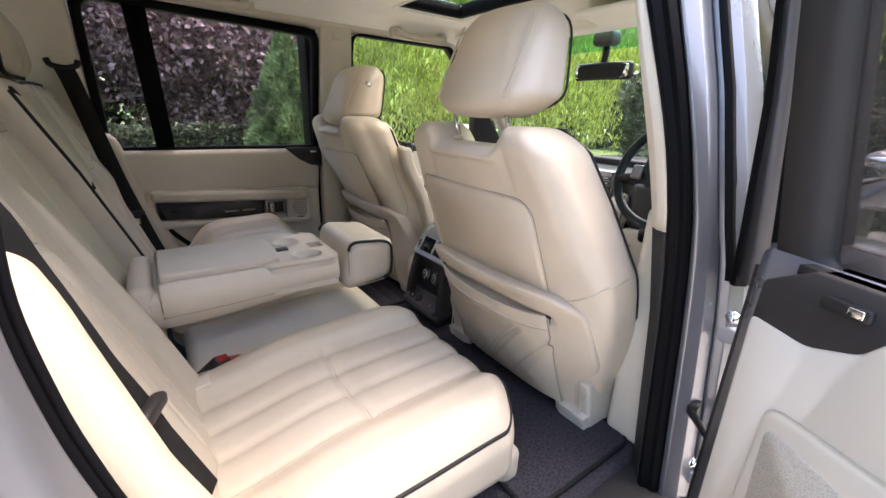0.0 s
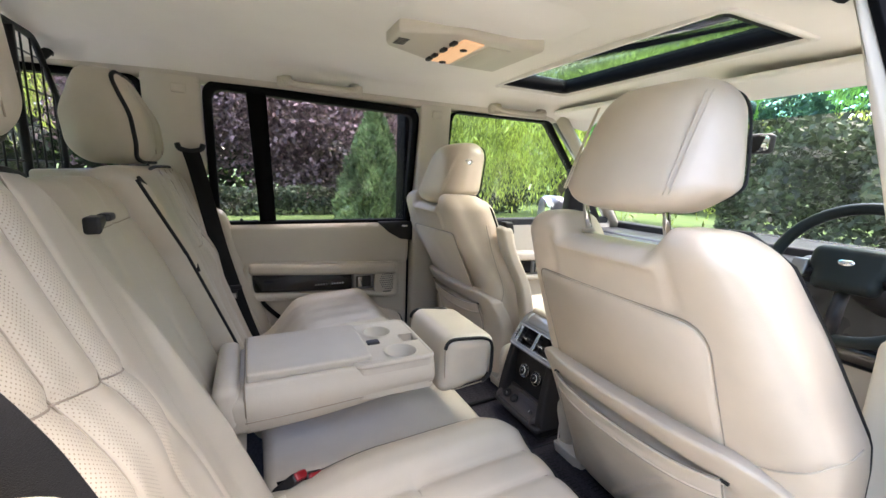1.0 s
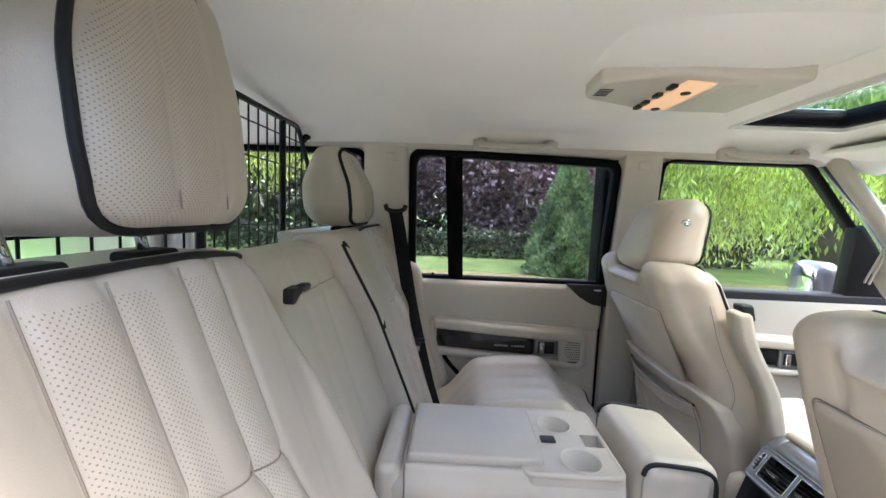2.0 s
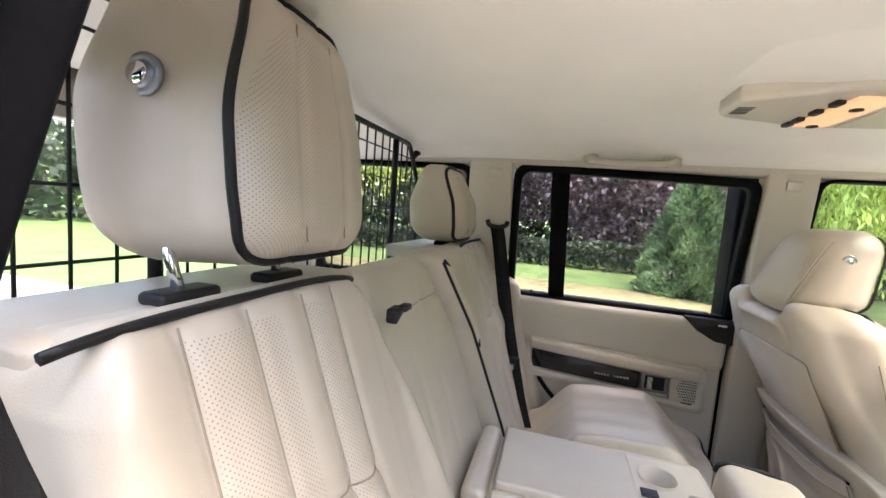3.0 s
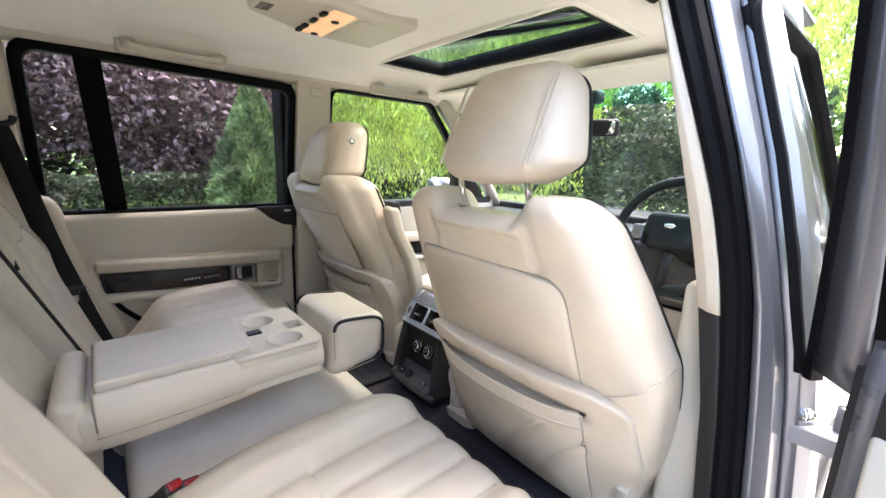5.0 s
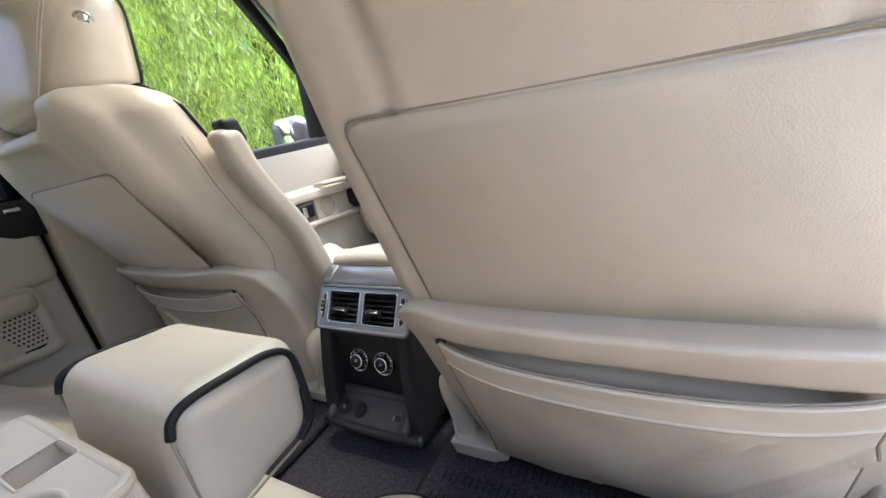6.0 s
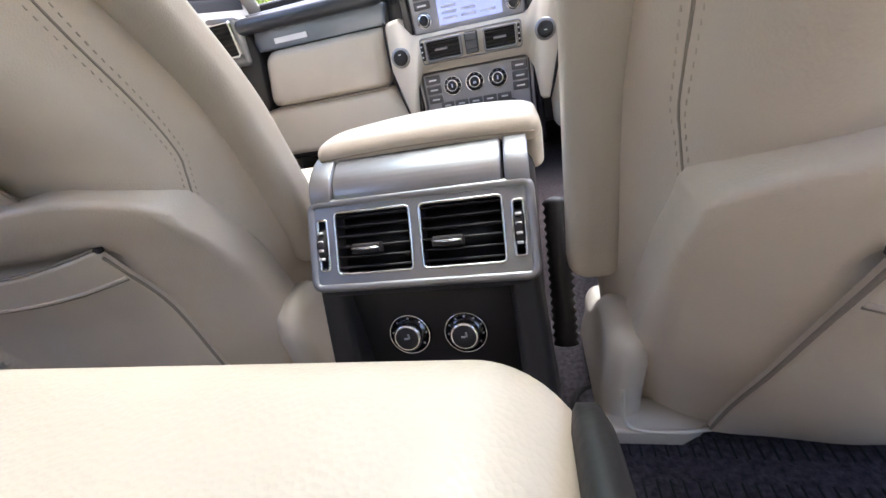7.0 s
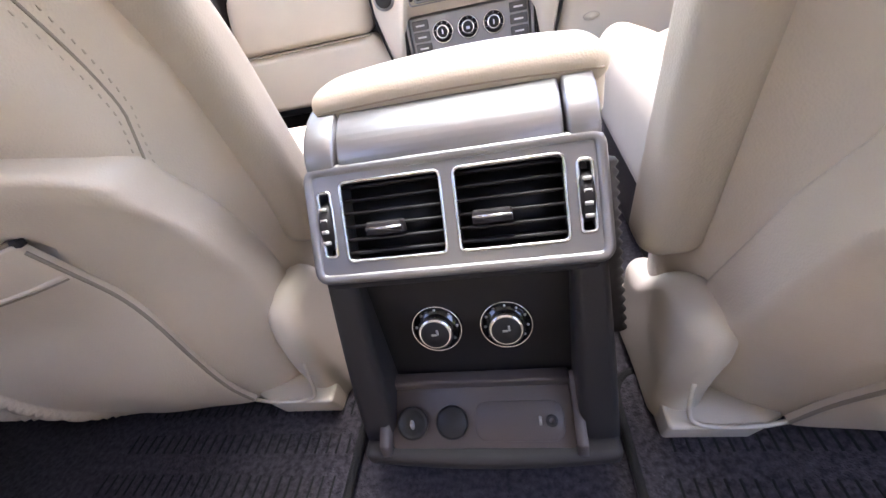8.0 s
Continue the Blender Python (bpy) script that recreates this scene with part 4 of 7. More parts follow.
# side bolsters beside the doors
for s in (-1, 1):
    bo = thing("side_bolster", "ivory leather bolster between backrest and door", "seat bolster", (s * 0.77, -0.9, 0.70), "side bolsters")

    def bol(x, y, z):
        yy = np.interp(z, [0.70, 0.85, 1.0, 1.2, 1.36], [-0.75, -0.79, -0.845, -0.895, -0.955])
        return s * (x + 0.772 - 0.02 * smooth01((z - 1.15) / 0.2)), y + yy - 0.045, z
    v, f = rbox(0.042, 0.055, 0.31, 0.036, 0.02, 5)
    part("bolster", (bent((v + (0, 0, 0.957), f), bol)[0] - np.array(bo.location), f), M_leather, bo)
    rim = [bol(np.array([0.0365 * math.cos(a)]), np.array([0.050 * math.sin(a)]), np.array([1.232 + 0.004 * math.sin(a)])) for a in np.linspace(0, 2 * math.pi, 32, endpoint=False)]
    part("end_seam", (tube([[float(c[0]) for c in p] for p in rim], 0.0026, True, 6)[0] - np.array(bo.location), tube(np.zeros((32, 3)) + np.arange(32)[:, None], 0.0026, True, 6)[1]), M_seam, bo)

# folded-down centre armrest
ar = thing("folding_armrest", "folded-down ivory leather armrest with two cup holders", "armrest", (0.0, -0.62, 0.86))


def ar_own(data):
    return np.array(data[0]) - np.array(ar.location), data[1]


def ar_tilt(x, y, z):
    low = np.clip((0.915 - z) / 0.07, 0, 1)
    return x * (1 - 0.16 * low ** 1.5), y, z + 0.003 * (y + 0.6) / 0.2 + low * 0.034 * smooth01((y + 0.80) / 0.42)


AX0, AX1 = -0.130, 0.140
cups = [(0.092, -0.480, 0.040), (-0.048, -0.503, 0.038)]
# body with cup holes and a square tray, made as a ring of plates round the openings
body = joined(box(AX0, AX1, -0.885, -0.575, 0.845, 0.955, 0.030, 0.02, 5, ar_tilt), box(AX0, AX1, -0.64, -0.400, 0.845, 0.907, 0.028, 0.02, 5, ar_tilt))
part("body", ar_own(body), M_leather, ar)
for s in (-1, 1):
    ex = AX1 if s > 0 else AX0

    def skin(x, y, z, ex=ex, s=s):
        low = np.clip((0.915 - z) / 0.07, 0, 1)
        nz = z + low * 0.034 * smooth01((y + 0.80) / 0.42)
        return ex + s * (x - 0.006 - 0.012 * smooth01((z - 0.925) / 0.045) - 0.024 * low ** 1.5), y, nz
    part("side_skin", ar_own(box(-0.008, 0.008, -0.842, -0.402, 0.848, 0.969, 0.0075, 0.012, 4, skin)), M_leather, ar)
    part("seam", ar_own(tube([[float(np.ravel(c)[0]) for c in skin(np.array([0.0084]), np.array([y]), np.array([0.885]))] for y in np.linspace(-0.84, -0.408, 24)], 0.0012, n=5)), M_seam, ar)
    part("seam", ar_own(tube([(ex - s * 0.027, y, 0.9560) for y in np.linspace(-0.832, -0.575, 12)], 0.0022, n=5)), M_seam, ar)
# top plate with openings
outer_top = loop2([(AX0 + 0.003, -0.60), (AX1 - 0.003, -0.60), (AX1 - 0.003, -0.402), (AX0 + 0.003, -0.402)], 0.02, 6)


def hole_plate(outer, holes, z0, z1):
    """A plate with openings, filled between its outlines."""
    bm = bmesh.new()
    loops = []
    for lp in [outer] + holes:
        vs = [bm.verts.new((p[0], p[1], z1)) for p in lp]
        es = [bm.edges.new((vs[i], vs[(i + 1) % len(vs)])) for i in range(len(vs))]
        loops.append((vs, es))
    bmesh.ops.triangle_fill(bm, use_beauty=True, use_dissolve=False, edges=bm.edges[:])
    for vs, es in loops:
        low = [bm.verts.new((v.co.x, v.co.y, z0)) for v in vs]
        for i in range(len(vs)):
            j = (i + 1) % len(vs)
            bm.faces.new((vs[i], vs[j], low[j], low[i]))
    return bm


def circle(cx, cy, r, n=32):
    return np.array([(cx + r * math.cos(2 * math.pi * k / n), cy + r * math.sin(2 * math.pi * k / n)) for k in range(n)])


tray_lp = loop2([(-0.012, -0.455), (0.040, -0.455), (0.040, -0.408), (-0.012, -0.408)], 0.006, 3)
pl_bm = hole_plate(outer_top, [circle(*c) for c in cups] + [tray_lp], 0.885, 0.972)
bmesh.ops.translate(pl_bm, vec=-Vector(ar.location), verts=pl_bm.verts[:])
part("cup_holder_plate", pl_bm, M_leather, ar, flat=True)
part("plate_edge", ar_own(tube([(x, y, 0.9665) for x, y in dense(loop2([(AX0 + 0.007, -0.60), (AX1 - 0.007, -0.60), (AX1 - 0.007, -0.406), (AX0 + 0.007, -0.406)], 0.018, 6))], 0.007, True, 10)), M_leather, ar)
for cx, cy, r in cups:
    part("cup_holder", ar_own(lathe([(r + 0.004, 0.974), (r + 0.001, 0.976), (r - 0.001, 0.973), (r - 0.003, 0.940), (r - 0.006, 0.914), (r - 0.012, 0.9095), (0.0, 0.909)], 36, (cx, cy, 0), closed=True)), M_trim, ar)
part("tray_floor", ar_own(box(-0.014, 0.042, -0.457, -0.406, 0.900, 0.930, 0.004)), M_trim, ar)
part("tray_edge", ar_own(tube([(x, y, 0.972) for x, y in tray_lp], 0.0015, True, 5)), M_trim, ar)
part("catch", ar_own(box(0.005, 0.030, -0.548, -0.515, 0.970, 0.977, 0.003)), M_black, ar)
part("lid", ar_own(box(AX0 + 0.026, AX1 - 0.026, -0.835, -0.560, 0.950, 0.984, 0.006, 0.015, 4, lambda x, y, z: (x, y, z + 0.005 * (1 - (x / 0.12) ** 2) * (z > 0.96)))), M_leather, ar)
part("seam", ar_own(tube([(x, -0.8372, 0.9775) for x in np.linspace(AX0 + 0.02, AX1 - 0.012, 12)] + [(AX1 + 0.001, -0.8372, 0.955), (AX1 + 0.001, -0.8372, 0.90)], 0.0016, n=5)), M_seam, ar)
part("hinge_fold", ar_own(box(AX0, AX1, -0.90, -0.848, 0.87, 0.972, 0.022, 0.03, 4)), M_leather, ar)


def roll(x, y, z):
    return x, y - 0.299, z + 0.925
v, f = rbox(0.136, 0.080, 0.074, 0.034, 0.02, 6)
rl = part("padded_end", ar_own(bent((v, f), lambda x, y, z: roll(x * (1 - 0.04 * (y > 0)), y + 0.01 * (z / 0.07), z * (1.0 - 0.12 * (y / 0.08))))), M_leather, ar)
for s in (-1, 1):
    ln = curve([(-0.071, 0.048), (-0.064, 0.064), (-0.045, 0.0715), (0.0, 0.069), (0.045, 0.063), (0.069, 0.045), (0.073, 0.0), (0.068, -0.045), (0.045, -0.062)], 60)
    part("piping", ar_own(tube([roll(s * 0.127, y, z) for y, z in ln], 0.0046, n=6)), M_piping, rl)
    part("end_seam", ar_own(tube([roll(s * 0.128, y, z) for y, z in curve([(0.045, -0.062), (0.0, -0.066), (-0.045, -0.068), (-0.068, -0.045), (-0.071, 0.02), (-0.071, 0.048)], 30)], 0.0016, n=5)), M_seam, rl)

# ---------------------------------------------------------------- centre console
con = thing("centre_console", "rear of the centre console, satin air vents over dark plastic", "car console", (0.0, 0.1, 0.60))


def con_own(data):
    return np.array(data[0]) - np.array(con.location), data[1]


def on_vent(u, v, t):
    """Points on the sloping vent face: across, up the slope, out of it."""
    return (u, 0.524 * v - 0.852 * t, 0.85 + 0.852 * v + 0.524 * t)


VX = 0.0075
v_out = loop2([(-0.109 + VX, -0.002), (0.109 + VX, -0.002), (0.108 + VX, 0.082), (-0.108 + VX, 0.082)], 0.008)
lv = [loop2([(a + VX, 0.011), (b + VX, 0.011), (b + VX, 0.072), (a + VX, 0.072)], 0.005) for a, b in ((-0.083, -0.005), (0.005, 0.083))]
lw = [loop2([(a + VX, 0.016), (b + VX, 0.016), (b + VX, 0.066), (a + VX, 0.066)], 0.003) for a, b in ((-0.1015, -0.0915), (0.0915, 0.1015))]


def plate_on(outer, holes, place, t0, t1):
    bm = hole_plate(outer, holes, t0, t1)
    for vt in bm.verts:
        vt.co = Vector(place(vt.co.x, vt.co.y, vt.co.z)) - Vector(con.location)
    return bm


vent = part("vent_panel", plate_on(v_out, lv + lw, on_vent, -0.022, 0.0), M_satin, con, "satin aluminium vent surround", flat=True)
part("panel_edge", con_own(tube([on_vent(*p, -0.002) for p in v_out], 0.0045, True, 8)), M_satin, vent)
for lp in lv + lw:
    part("bezel", con_own(tube([on_vent(*p, 0.0) for p in lp], 0.0016, True, 6)), M_chrome, vent, "chrome rim")
for k, (a, b) in enumerate(((-0.083, -0.005), (0.005, 0.083))):
    part("vent_box", con_own(slab(np.array([(a - 0.004 + VX, 0.004), (b + 0.004 + VX, 0.004), (b + 0.004 + VX, 0.078), (a - 0.004 + VX, 0.078)]), on_vent, -0.034, -0.0215)), M_black, con)
    for i in range(6):
        vv = 0.017 + i * 0.0102
        part("slat", con_own(slab(loop2([(a + VX, vv - 0.001), (b + VX, vv - 0.001), (b + VX, vv + 0.0012), (a + VX, vv + 0.0012)], 0.0004, 1), on_vent, -0.020, -0.004)), M_black, vent)
    cx = (-0.0505, 0.0305)[k] + VX
    tab = part("vent_tab", con_own(slab(loop2([(cx - 0.015, 0.030), (cx + 0.015, 0.030), (cx + 0.014, 0.040), (cx - 0.014, 0.040)], 0.002), on_vent, -0.008, 0.005, 0.0015)), M_black_soft, vent)
    part("tab_strip", con_own(slab(loop2([(cx - 0.014, 0.0335), (cx + 0.014, 0.0335), (cx + 0.014, 0.036), (cx - 0.014, 0.036)], 0.0005, 1), on_vent, 0.004, 0.0062)), M_chrome, tab)
for sx in (-1, 1):
    cx = sx * 0.0965 + VX
    c0 = on_vent(cx, 0.041, -0.012)
    whl = part("thumbwheel", con_own(lathe([(0.0, -0.0045), (0.018, -0.0045), (0.019, -0.002), (0.019, 0.002), (0.018, 0.0045), (0.0, 0.0045)], 40, c0, (1, 0, 0))), M_black, vent)
    for q in range(4):
        part("wheel_mark", con_own(slab(loop2([(cx - 0.0028, 0.026 + q * 0.0085), (cx + 0.0028, 0.026 + q * 0.0085), (cx + 0.0028, 0.0288 + q * 0.0085), (cx - 0.0028, 0.0288 + q * 0.0085)], 0.0004, 1), on_vent, 0.004, 0.0066)), M_lettering, whl)


# rolled satin cover behind the vents and its hinge ends
def roll_prof(x0, x1, swell=0.0):
    pr = [(0.100 - 0.058 * math.cos(a), 0.915 + 0.038 * math.sin(a)) for a in np.linspace(0, math.pi / 2, 16)] + [(0.100, 0.925), (0.060, 0.905)]
    pr = [(y - swell * 0.7, z + swell * 0.7) for y, z in pr]
    lp = np.array(loop2(pr, 0.0008, 1))
    return slab(lp, lambda y, z, t: (t, y, z), x0, x1, 0.002)


part("hinge_cover", con_own(roll_prof(-0.081 + VX, 0.0845 + VX)), M_satin, con, "satin aluminium")
for a, b in ((-0.107, -0.084), (0.0875, 0.109)):
    part("hinge_end", con_own(roll_prof(a + VX, b + VX, 0.001)), M_satin, con, "satin aluminium")


def lid_fn(x, y, z):
    t = np.clip((y - 0.078) / 0.125, 0, 1)
    left, right = -0.106 + 0.052 * t ** 2.2, 0.122 - 0.014 * t ** 2
    nx = left + (right - left) * (x + 0.114) / 0.228
    return nx + 0.0085, y - 0.018 * np.clip(np.abs(x) / 0.114, 0, 1) ** 3 * t, z + 0.008 * np.sin(math.pi * (0.15 + 0.6 * t)) - 0.016 * t * t + 0.004 * (1 - (x / 0.114) ** 2)


lid = part("lid", con_own(box(-0.114, 0.114, 0.078, 0.203, 0.936, 0.962, 0.0125, 0.010, 6, lid_fn)), M_leather, con, "ivory leather lid")
part("lid_skirt", con_own(box(0.112, 0.132, 0.100, 0.200, 0.905, 0.952, 0.0095, 0.02, 4, lambda x, y, z: (x - 0.05 * np.clip(y - 0.12, 0, 1), y, z))), M_leather, lid)
part("seam", con_own(tube([[float(np.ravel(c)[0]) for c in lid_fn(np.array([x]), np.array([0.0785]), np.array([0.9475]))] for x in np.linspace(-0.108, 0.108, 24)], 0.0010, n=5)), M_seam, lid)
part("console_body", con_own(joined(box(-0.108, 0.122, 0.062, 0.205, 0.60, 0.93, 0.02), box(-0.108, 0.122, 0.18, 0.62, 0.60, 0.785, 0.02))), M_black_soft, con)


# dark lower housing: two side posts, lintel, back panel, flap with sockets
def post_fn(sx):
    def fn(x, y, z):
        t = np.clip((0.86 - z) / 0.25, 0, 1)
        return VX + sx * (0.0955 + (0.011 if sx > 0 else 0.015) * t) + x * (0.62 + 0.3 * t), y + 0.019 - 0.040 * np.sin(math.pi * 0.5 * t), z
    return fn


for sx in (-1, 1):
    v, f = rbox(0.021, 0.045, 0.110, 0.012, 0.02, 4)
    part("side_post", con_own(bent((v + (0, 0.03, 0.750), f), post_fn(sx))), M_black_soft, con, "dark grey plastic")
part("lintel", con_own(box(-0.104 + VX, 0.104 + VX, -0.002, 0.07, 0.836, 0.8505, 0.005)), M_black_soft, con)
part("back_panel", con_own(box(-0.098, 0.112, 0.016, 0.04, 0.62, 0.85, 0.002)), M_black, con)
part("bottom_lip", con_own(box(-0.116, 0.129, -0.049, 0.03, 0.640, 0.659, 0.008, 0.012, 4, lambda x, y, z: (x, y - 0.007 * (1 - ((x - 0.0065) / 0.125) ** 2), z))), M_black_soft, con, "dark grey plastic")
part("plinth", con_own(box(-0.098, 0.112, -0.020, 0.06, 0.603, 0.640, 0.010)), M_black, con)
for k, cx in enumerate((-0.024, 0.0375)):
    c0, ax = (cx, 0.015, 0.770), (0, -0.93, 0.30)
    dial = part("dial", con_own(lathe([(0.0, -0.004), (0.0225, -0.004), (0.0225, 0.005), (0.0, 0.005)], 40, c0, ax)), M_gloss_black, con, "black heater dial")
    part("dial_ring", con_own(lathe([(0.0218, 0.004), (0.0226, 0.004), (0.0229, 0.0065), (0.0222, 0.0072), (0.0216, 0.0065)], 40, c0, ax, closed=True)), M_chrome, dial)
    c1 = tuple(np.array(c0) + np.array(ax) * 0.004)
    knob = part("knob", con_own(lathe([(0.0145, 0.0), (0.0142, 0.010), (0.012, 0.013), (0.0, 0.0125)], 30, c1, ax)), M_black, con)
    part("knob_ring", con_own(lathe([(0.0140, 0.007), (0.0156, 0.008), (0.0156, 0.0105), (0.0135, 0.0125), (0.0125, 0.0122)], 30, c1, ax, closed=True)), M_chrome, knob)
    q = Vector(ax).to_track_quat("Z", "Y").to_matrix()
    for w in np.linspace(-2.2, 2.2, 9 if k else 7):
        p0 = Vector(c0) + q @ Vector((0.0185 * math.sin(w), 0, 0)) + Vector((0, 0.3, 0.93)) * (0.0185 * math.cos(w)) + Vector(ax) * 0.0051
        part("dial_mark", con_own(lathe([(0.0, 0.0), (0.0012, 0.0), (0.0012, 0.0006), (0.0, 0.0006)], 8, tuple(p0), ax)), M_lettering, dial)
    c2 = Vector(c1) + Vector(ax) * 0.0128
    for dx, dz, w, h in ((-0.001, 0.0, 0.0045, 0.002), (0.0025, 0.003, 0.0018, 0.006)):
        part("heat_mark", con_own(box(c2.x + dx - w / 2, c2.x + dx + w / 2, c2.y - 0.0006, c2.y + 0.0006, c2.z + dz - h / 2, c2.z + dz + h / 2, 0.0002)), M_lettering, knob)


def on_flap(u, v, t):
    """The open flap: across, back from its front edge, off its face."""
    return (u, -0.048 + 0.80 * v - 0.6 * t, 0.656 + 0.6 * v + 0.80 * t)


part("flap", con_own(slab(loop2([(-0.086, 0.006), (0.090, 0.006), (0.088, 0.066), (-0.084, 0.066)], 0.006), on_flap, -0.008, 0.0, 0.001)), M_flap, con, "grey plastic socket panel")
part("flap_lip", con_own(box(-0.085, 0.089, 0.000, 0.014, 0.692, 0.703, 0.003)), M_flap, con)
for a in (-0.090, 0.094):
    part("flap_cheek", con_own(slab(loop2([(-0.050, 0.650), (0.012, 0.650), (0.012, 0.702), (0.004, 0.702), (-0.048, 0.672)], 0.004), lambda y, z, t: (t, y, z), a - 0.005, a + 0.004)), M_flap, con)
part("power_socket", con_own(lathe([(0.013, 0.0), (0.0155, 0.002), (0.0155, 0.005), (0.012, 0.006), (0.011, 0.002), (0.0, 0.002)], 30, on_flap(-0.064, 0.030, 0), (0, -0.6, 0.8))), M_black, con)
part("socket_pin", con_own(box(-0.0655, -0.0625, -0.031, -0.025, 0.6725, 0.6815, 0.001)), M_lettering, con)
part("socket_cap", con_own(lathe([(0.0155, 0.0), (0.0155, 0.004), (0.013, 0.006), (0.0, 0.0065)], 30, on_flap(-0.025, 0.030, 0), (0, -0.6, 0.8))), M_black, con)
cov = part("cover_plate", con_own(slab(loop2([(-0.002, 0.012), (0.081, 0.012), (0.081, 0.048), (-0.002, 0.048)], 0.014), on_flap, 0.0, 0.0018, 0.0006)), M_flap, con)
part("jack", con_own(lathe([(0.0025, 0.001), (0.0055, 0.001), (0.0055, 0.0028), (0.0045, 0.0032), (0.0025, 0.0028)], 20, on_flap(0.069, 0.030, 0.001), (0, -0.6, 0.8), closed=True)), M_black, cov)
part("jack_mark", con_own(slab(loop2([(0.0575, 0.026), (0.060, 0.026), (0.060, 0.034), (0.0575, 0.034)], 0.0005, 1), on_flap, 0.0018, 0.0024)), M_lettering, cov)

# ribbed cable boot beside the console
boot = tagged(part("cable_boot", lathe([(0.0, 0.0)] + [(0.012 if k % 2 else 0.0155, 0.005 * k) for k in range(36)] + [(0.0, 0.178)], 16, (0.142, 0.070, 0.690), (0, 0.5, 1)), M_black), "ribbed black rubber boot beside the console", "cable boot")

# ---------------------------------------------------------------- dashboard
dash = thing("dashboard", "ivory and navy dashboard with satin trim", "dashboard", (0.0, 1.0, 0.75))


def d_own(data):
    return np.array(data[0]) - np.array(dash.location), data[1]


def dbox(nm, a, material, r=0.01, label="", flat=0.05, parent=None, k=3):
    return part(nm, d_own(box(*a, r, flat, k)), material, parent or dash, label)


dbox("top_pad", (-0.77, 0.77, 0.95, 1.36, 1.100, 1.145), M_dash_top, 0.02, "soft navy top pad")
dbox("top_roll", (-0.66, -0.225, 0.880, 0.98, 1.094, 1.136), M_dash_top, 0.019, k=5)
dbox("core", (-0.74, 0.74, 0.965, 1.2, 0.70, 1.11), M_dash_top, 0.02)
on_dash = lambda x, z, t: (x, 0.905 + t, z)
strip_ = part("trim_strip", d_own(slab(loop2([(-0.640, 1.044), (-0.236, 1.044), (-0.226, 1.098), (-0.620, 1.098)], 0.008), on_dash, 0.006, 0.06, 0.003)), M_steel_blue, dash, "blue-grey brushed trim strip")
dbox("print_bar", (-0.565, -0.462, 0.9085, 0.9115, 1.058, 1.072), M_white_print, 0.0006, parent=strip_)


def puffed(outline, y, depth, swell, edge=0.012, rings=10):
    """A padded panel that swells towards the cabin from its outline."""
    mid = np.mean(outline, 0)
    v, f, n = [], [], len(outline)
    for i in range(rings + 1):
        a = i / rings
        k = math.cos(a * math.pi / 2)
        for p in outline:
            q = mid + (p - mid) * (1 - a * 0.999)
            v.append((q[0], y - (edge * math.sqrt(max(0.0, 1 - max(0.0, 1 - a * 4) ** 2)) + swell * (1 - k * k)), q[1]))
    back_row = len(v)
    v += [(p[0], y + depth, p[1]) for p in outline]
    for i in range(rings):
        for k in range(n):
            l = (k + 1) % n
            f.append([i * n + k, i * n + l, i * n + n + l, i * n + n + k])
    for k in range(n):
        l = (k + 1) % n
        f.append([k, l, back_row + l, back_row + k])
    f += [[rings * n + k for k in range(n)], [back_row + k for k in range(n)][::-1]]
    return np.array(v), f


gb_lp = dense(loop2([(-0.652, 0.888), (-0.262, 0.890), (-0.236, 1.041), (-0.612, 1.041)], [0.028, 0.02, 0.02, 0.055], 6), 72)
part("glovebox_lid", d_own(puffed(gb_lp, 0.916, 0.06, 0.003, 0.018)), M_leather, dash, "ivory leather glovebox")
low_lp = dense(loop2([(-0.715, 0.735), (-0.185, 0.735), (-0.205, 0.795), (-0.262, 0.884), (-0.655, 0.882), (-0.745, 0.868)], [0.02, 0.02, 0.02, 0.012, 0.012, 0.03], 5), 72)
part("lower_panel", d_own(puffed(low_lp, 0.919, 0.06, 0.002)), M_trim, dash, "ivory lower panel")
part("panel_gap", d_own(tube(curve([(-0.655, 0.909, 0.885), (-0.45, 0.903, 0.886), (-0.262, 0.909, 0.888)], 24), 0.0022, n=6)), M_seam, dash)
part("side_cheek", d_own(slab(loop2([(-0.735, 1.045), (-0.790, 0.905), (-0.745, 0.872), (-0.655, 0.888), (-0.622, 1.040), (-0.640, 1.135)], [0.01, 0.02, 0.02, 0.02, 0.02, 0.015]), on_dash, -0.005, 0.08, 0.006)), M_black, dash, "dark plastic cheek")
lamp_c = part("footwell_lamp", d_own(lathe([(0.0, 0), (0.009, 0), (0.009, 0.003), (0.0, 0.005)], 20, (-0.683, 0.908, 0.838), (0.2, -1, 0))), M_amber, dash, "small lit amber lamp")
part("lamp_rim", d_own(lathe([(0.009, 0.0), (0.0135, 0.0), (0.0125, 0.003), (0.009, 0.004)], 20, (-0.683, 0.909, 0.838), (0.2, -1, 0), closed=True)), M_trim, lamp_c)


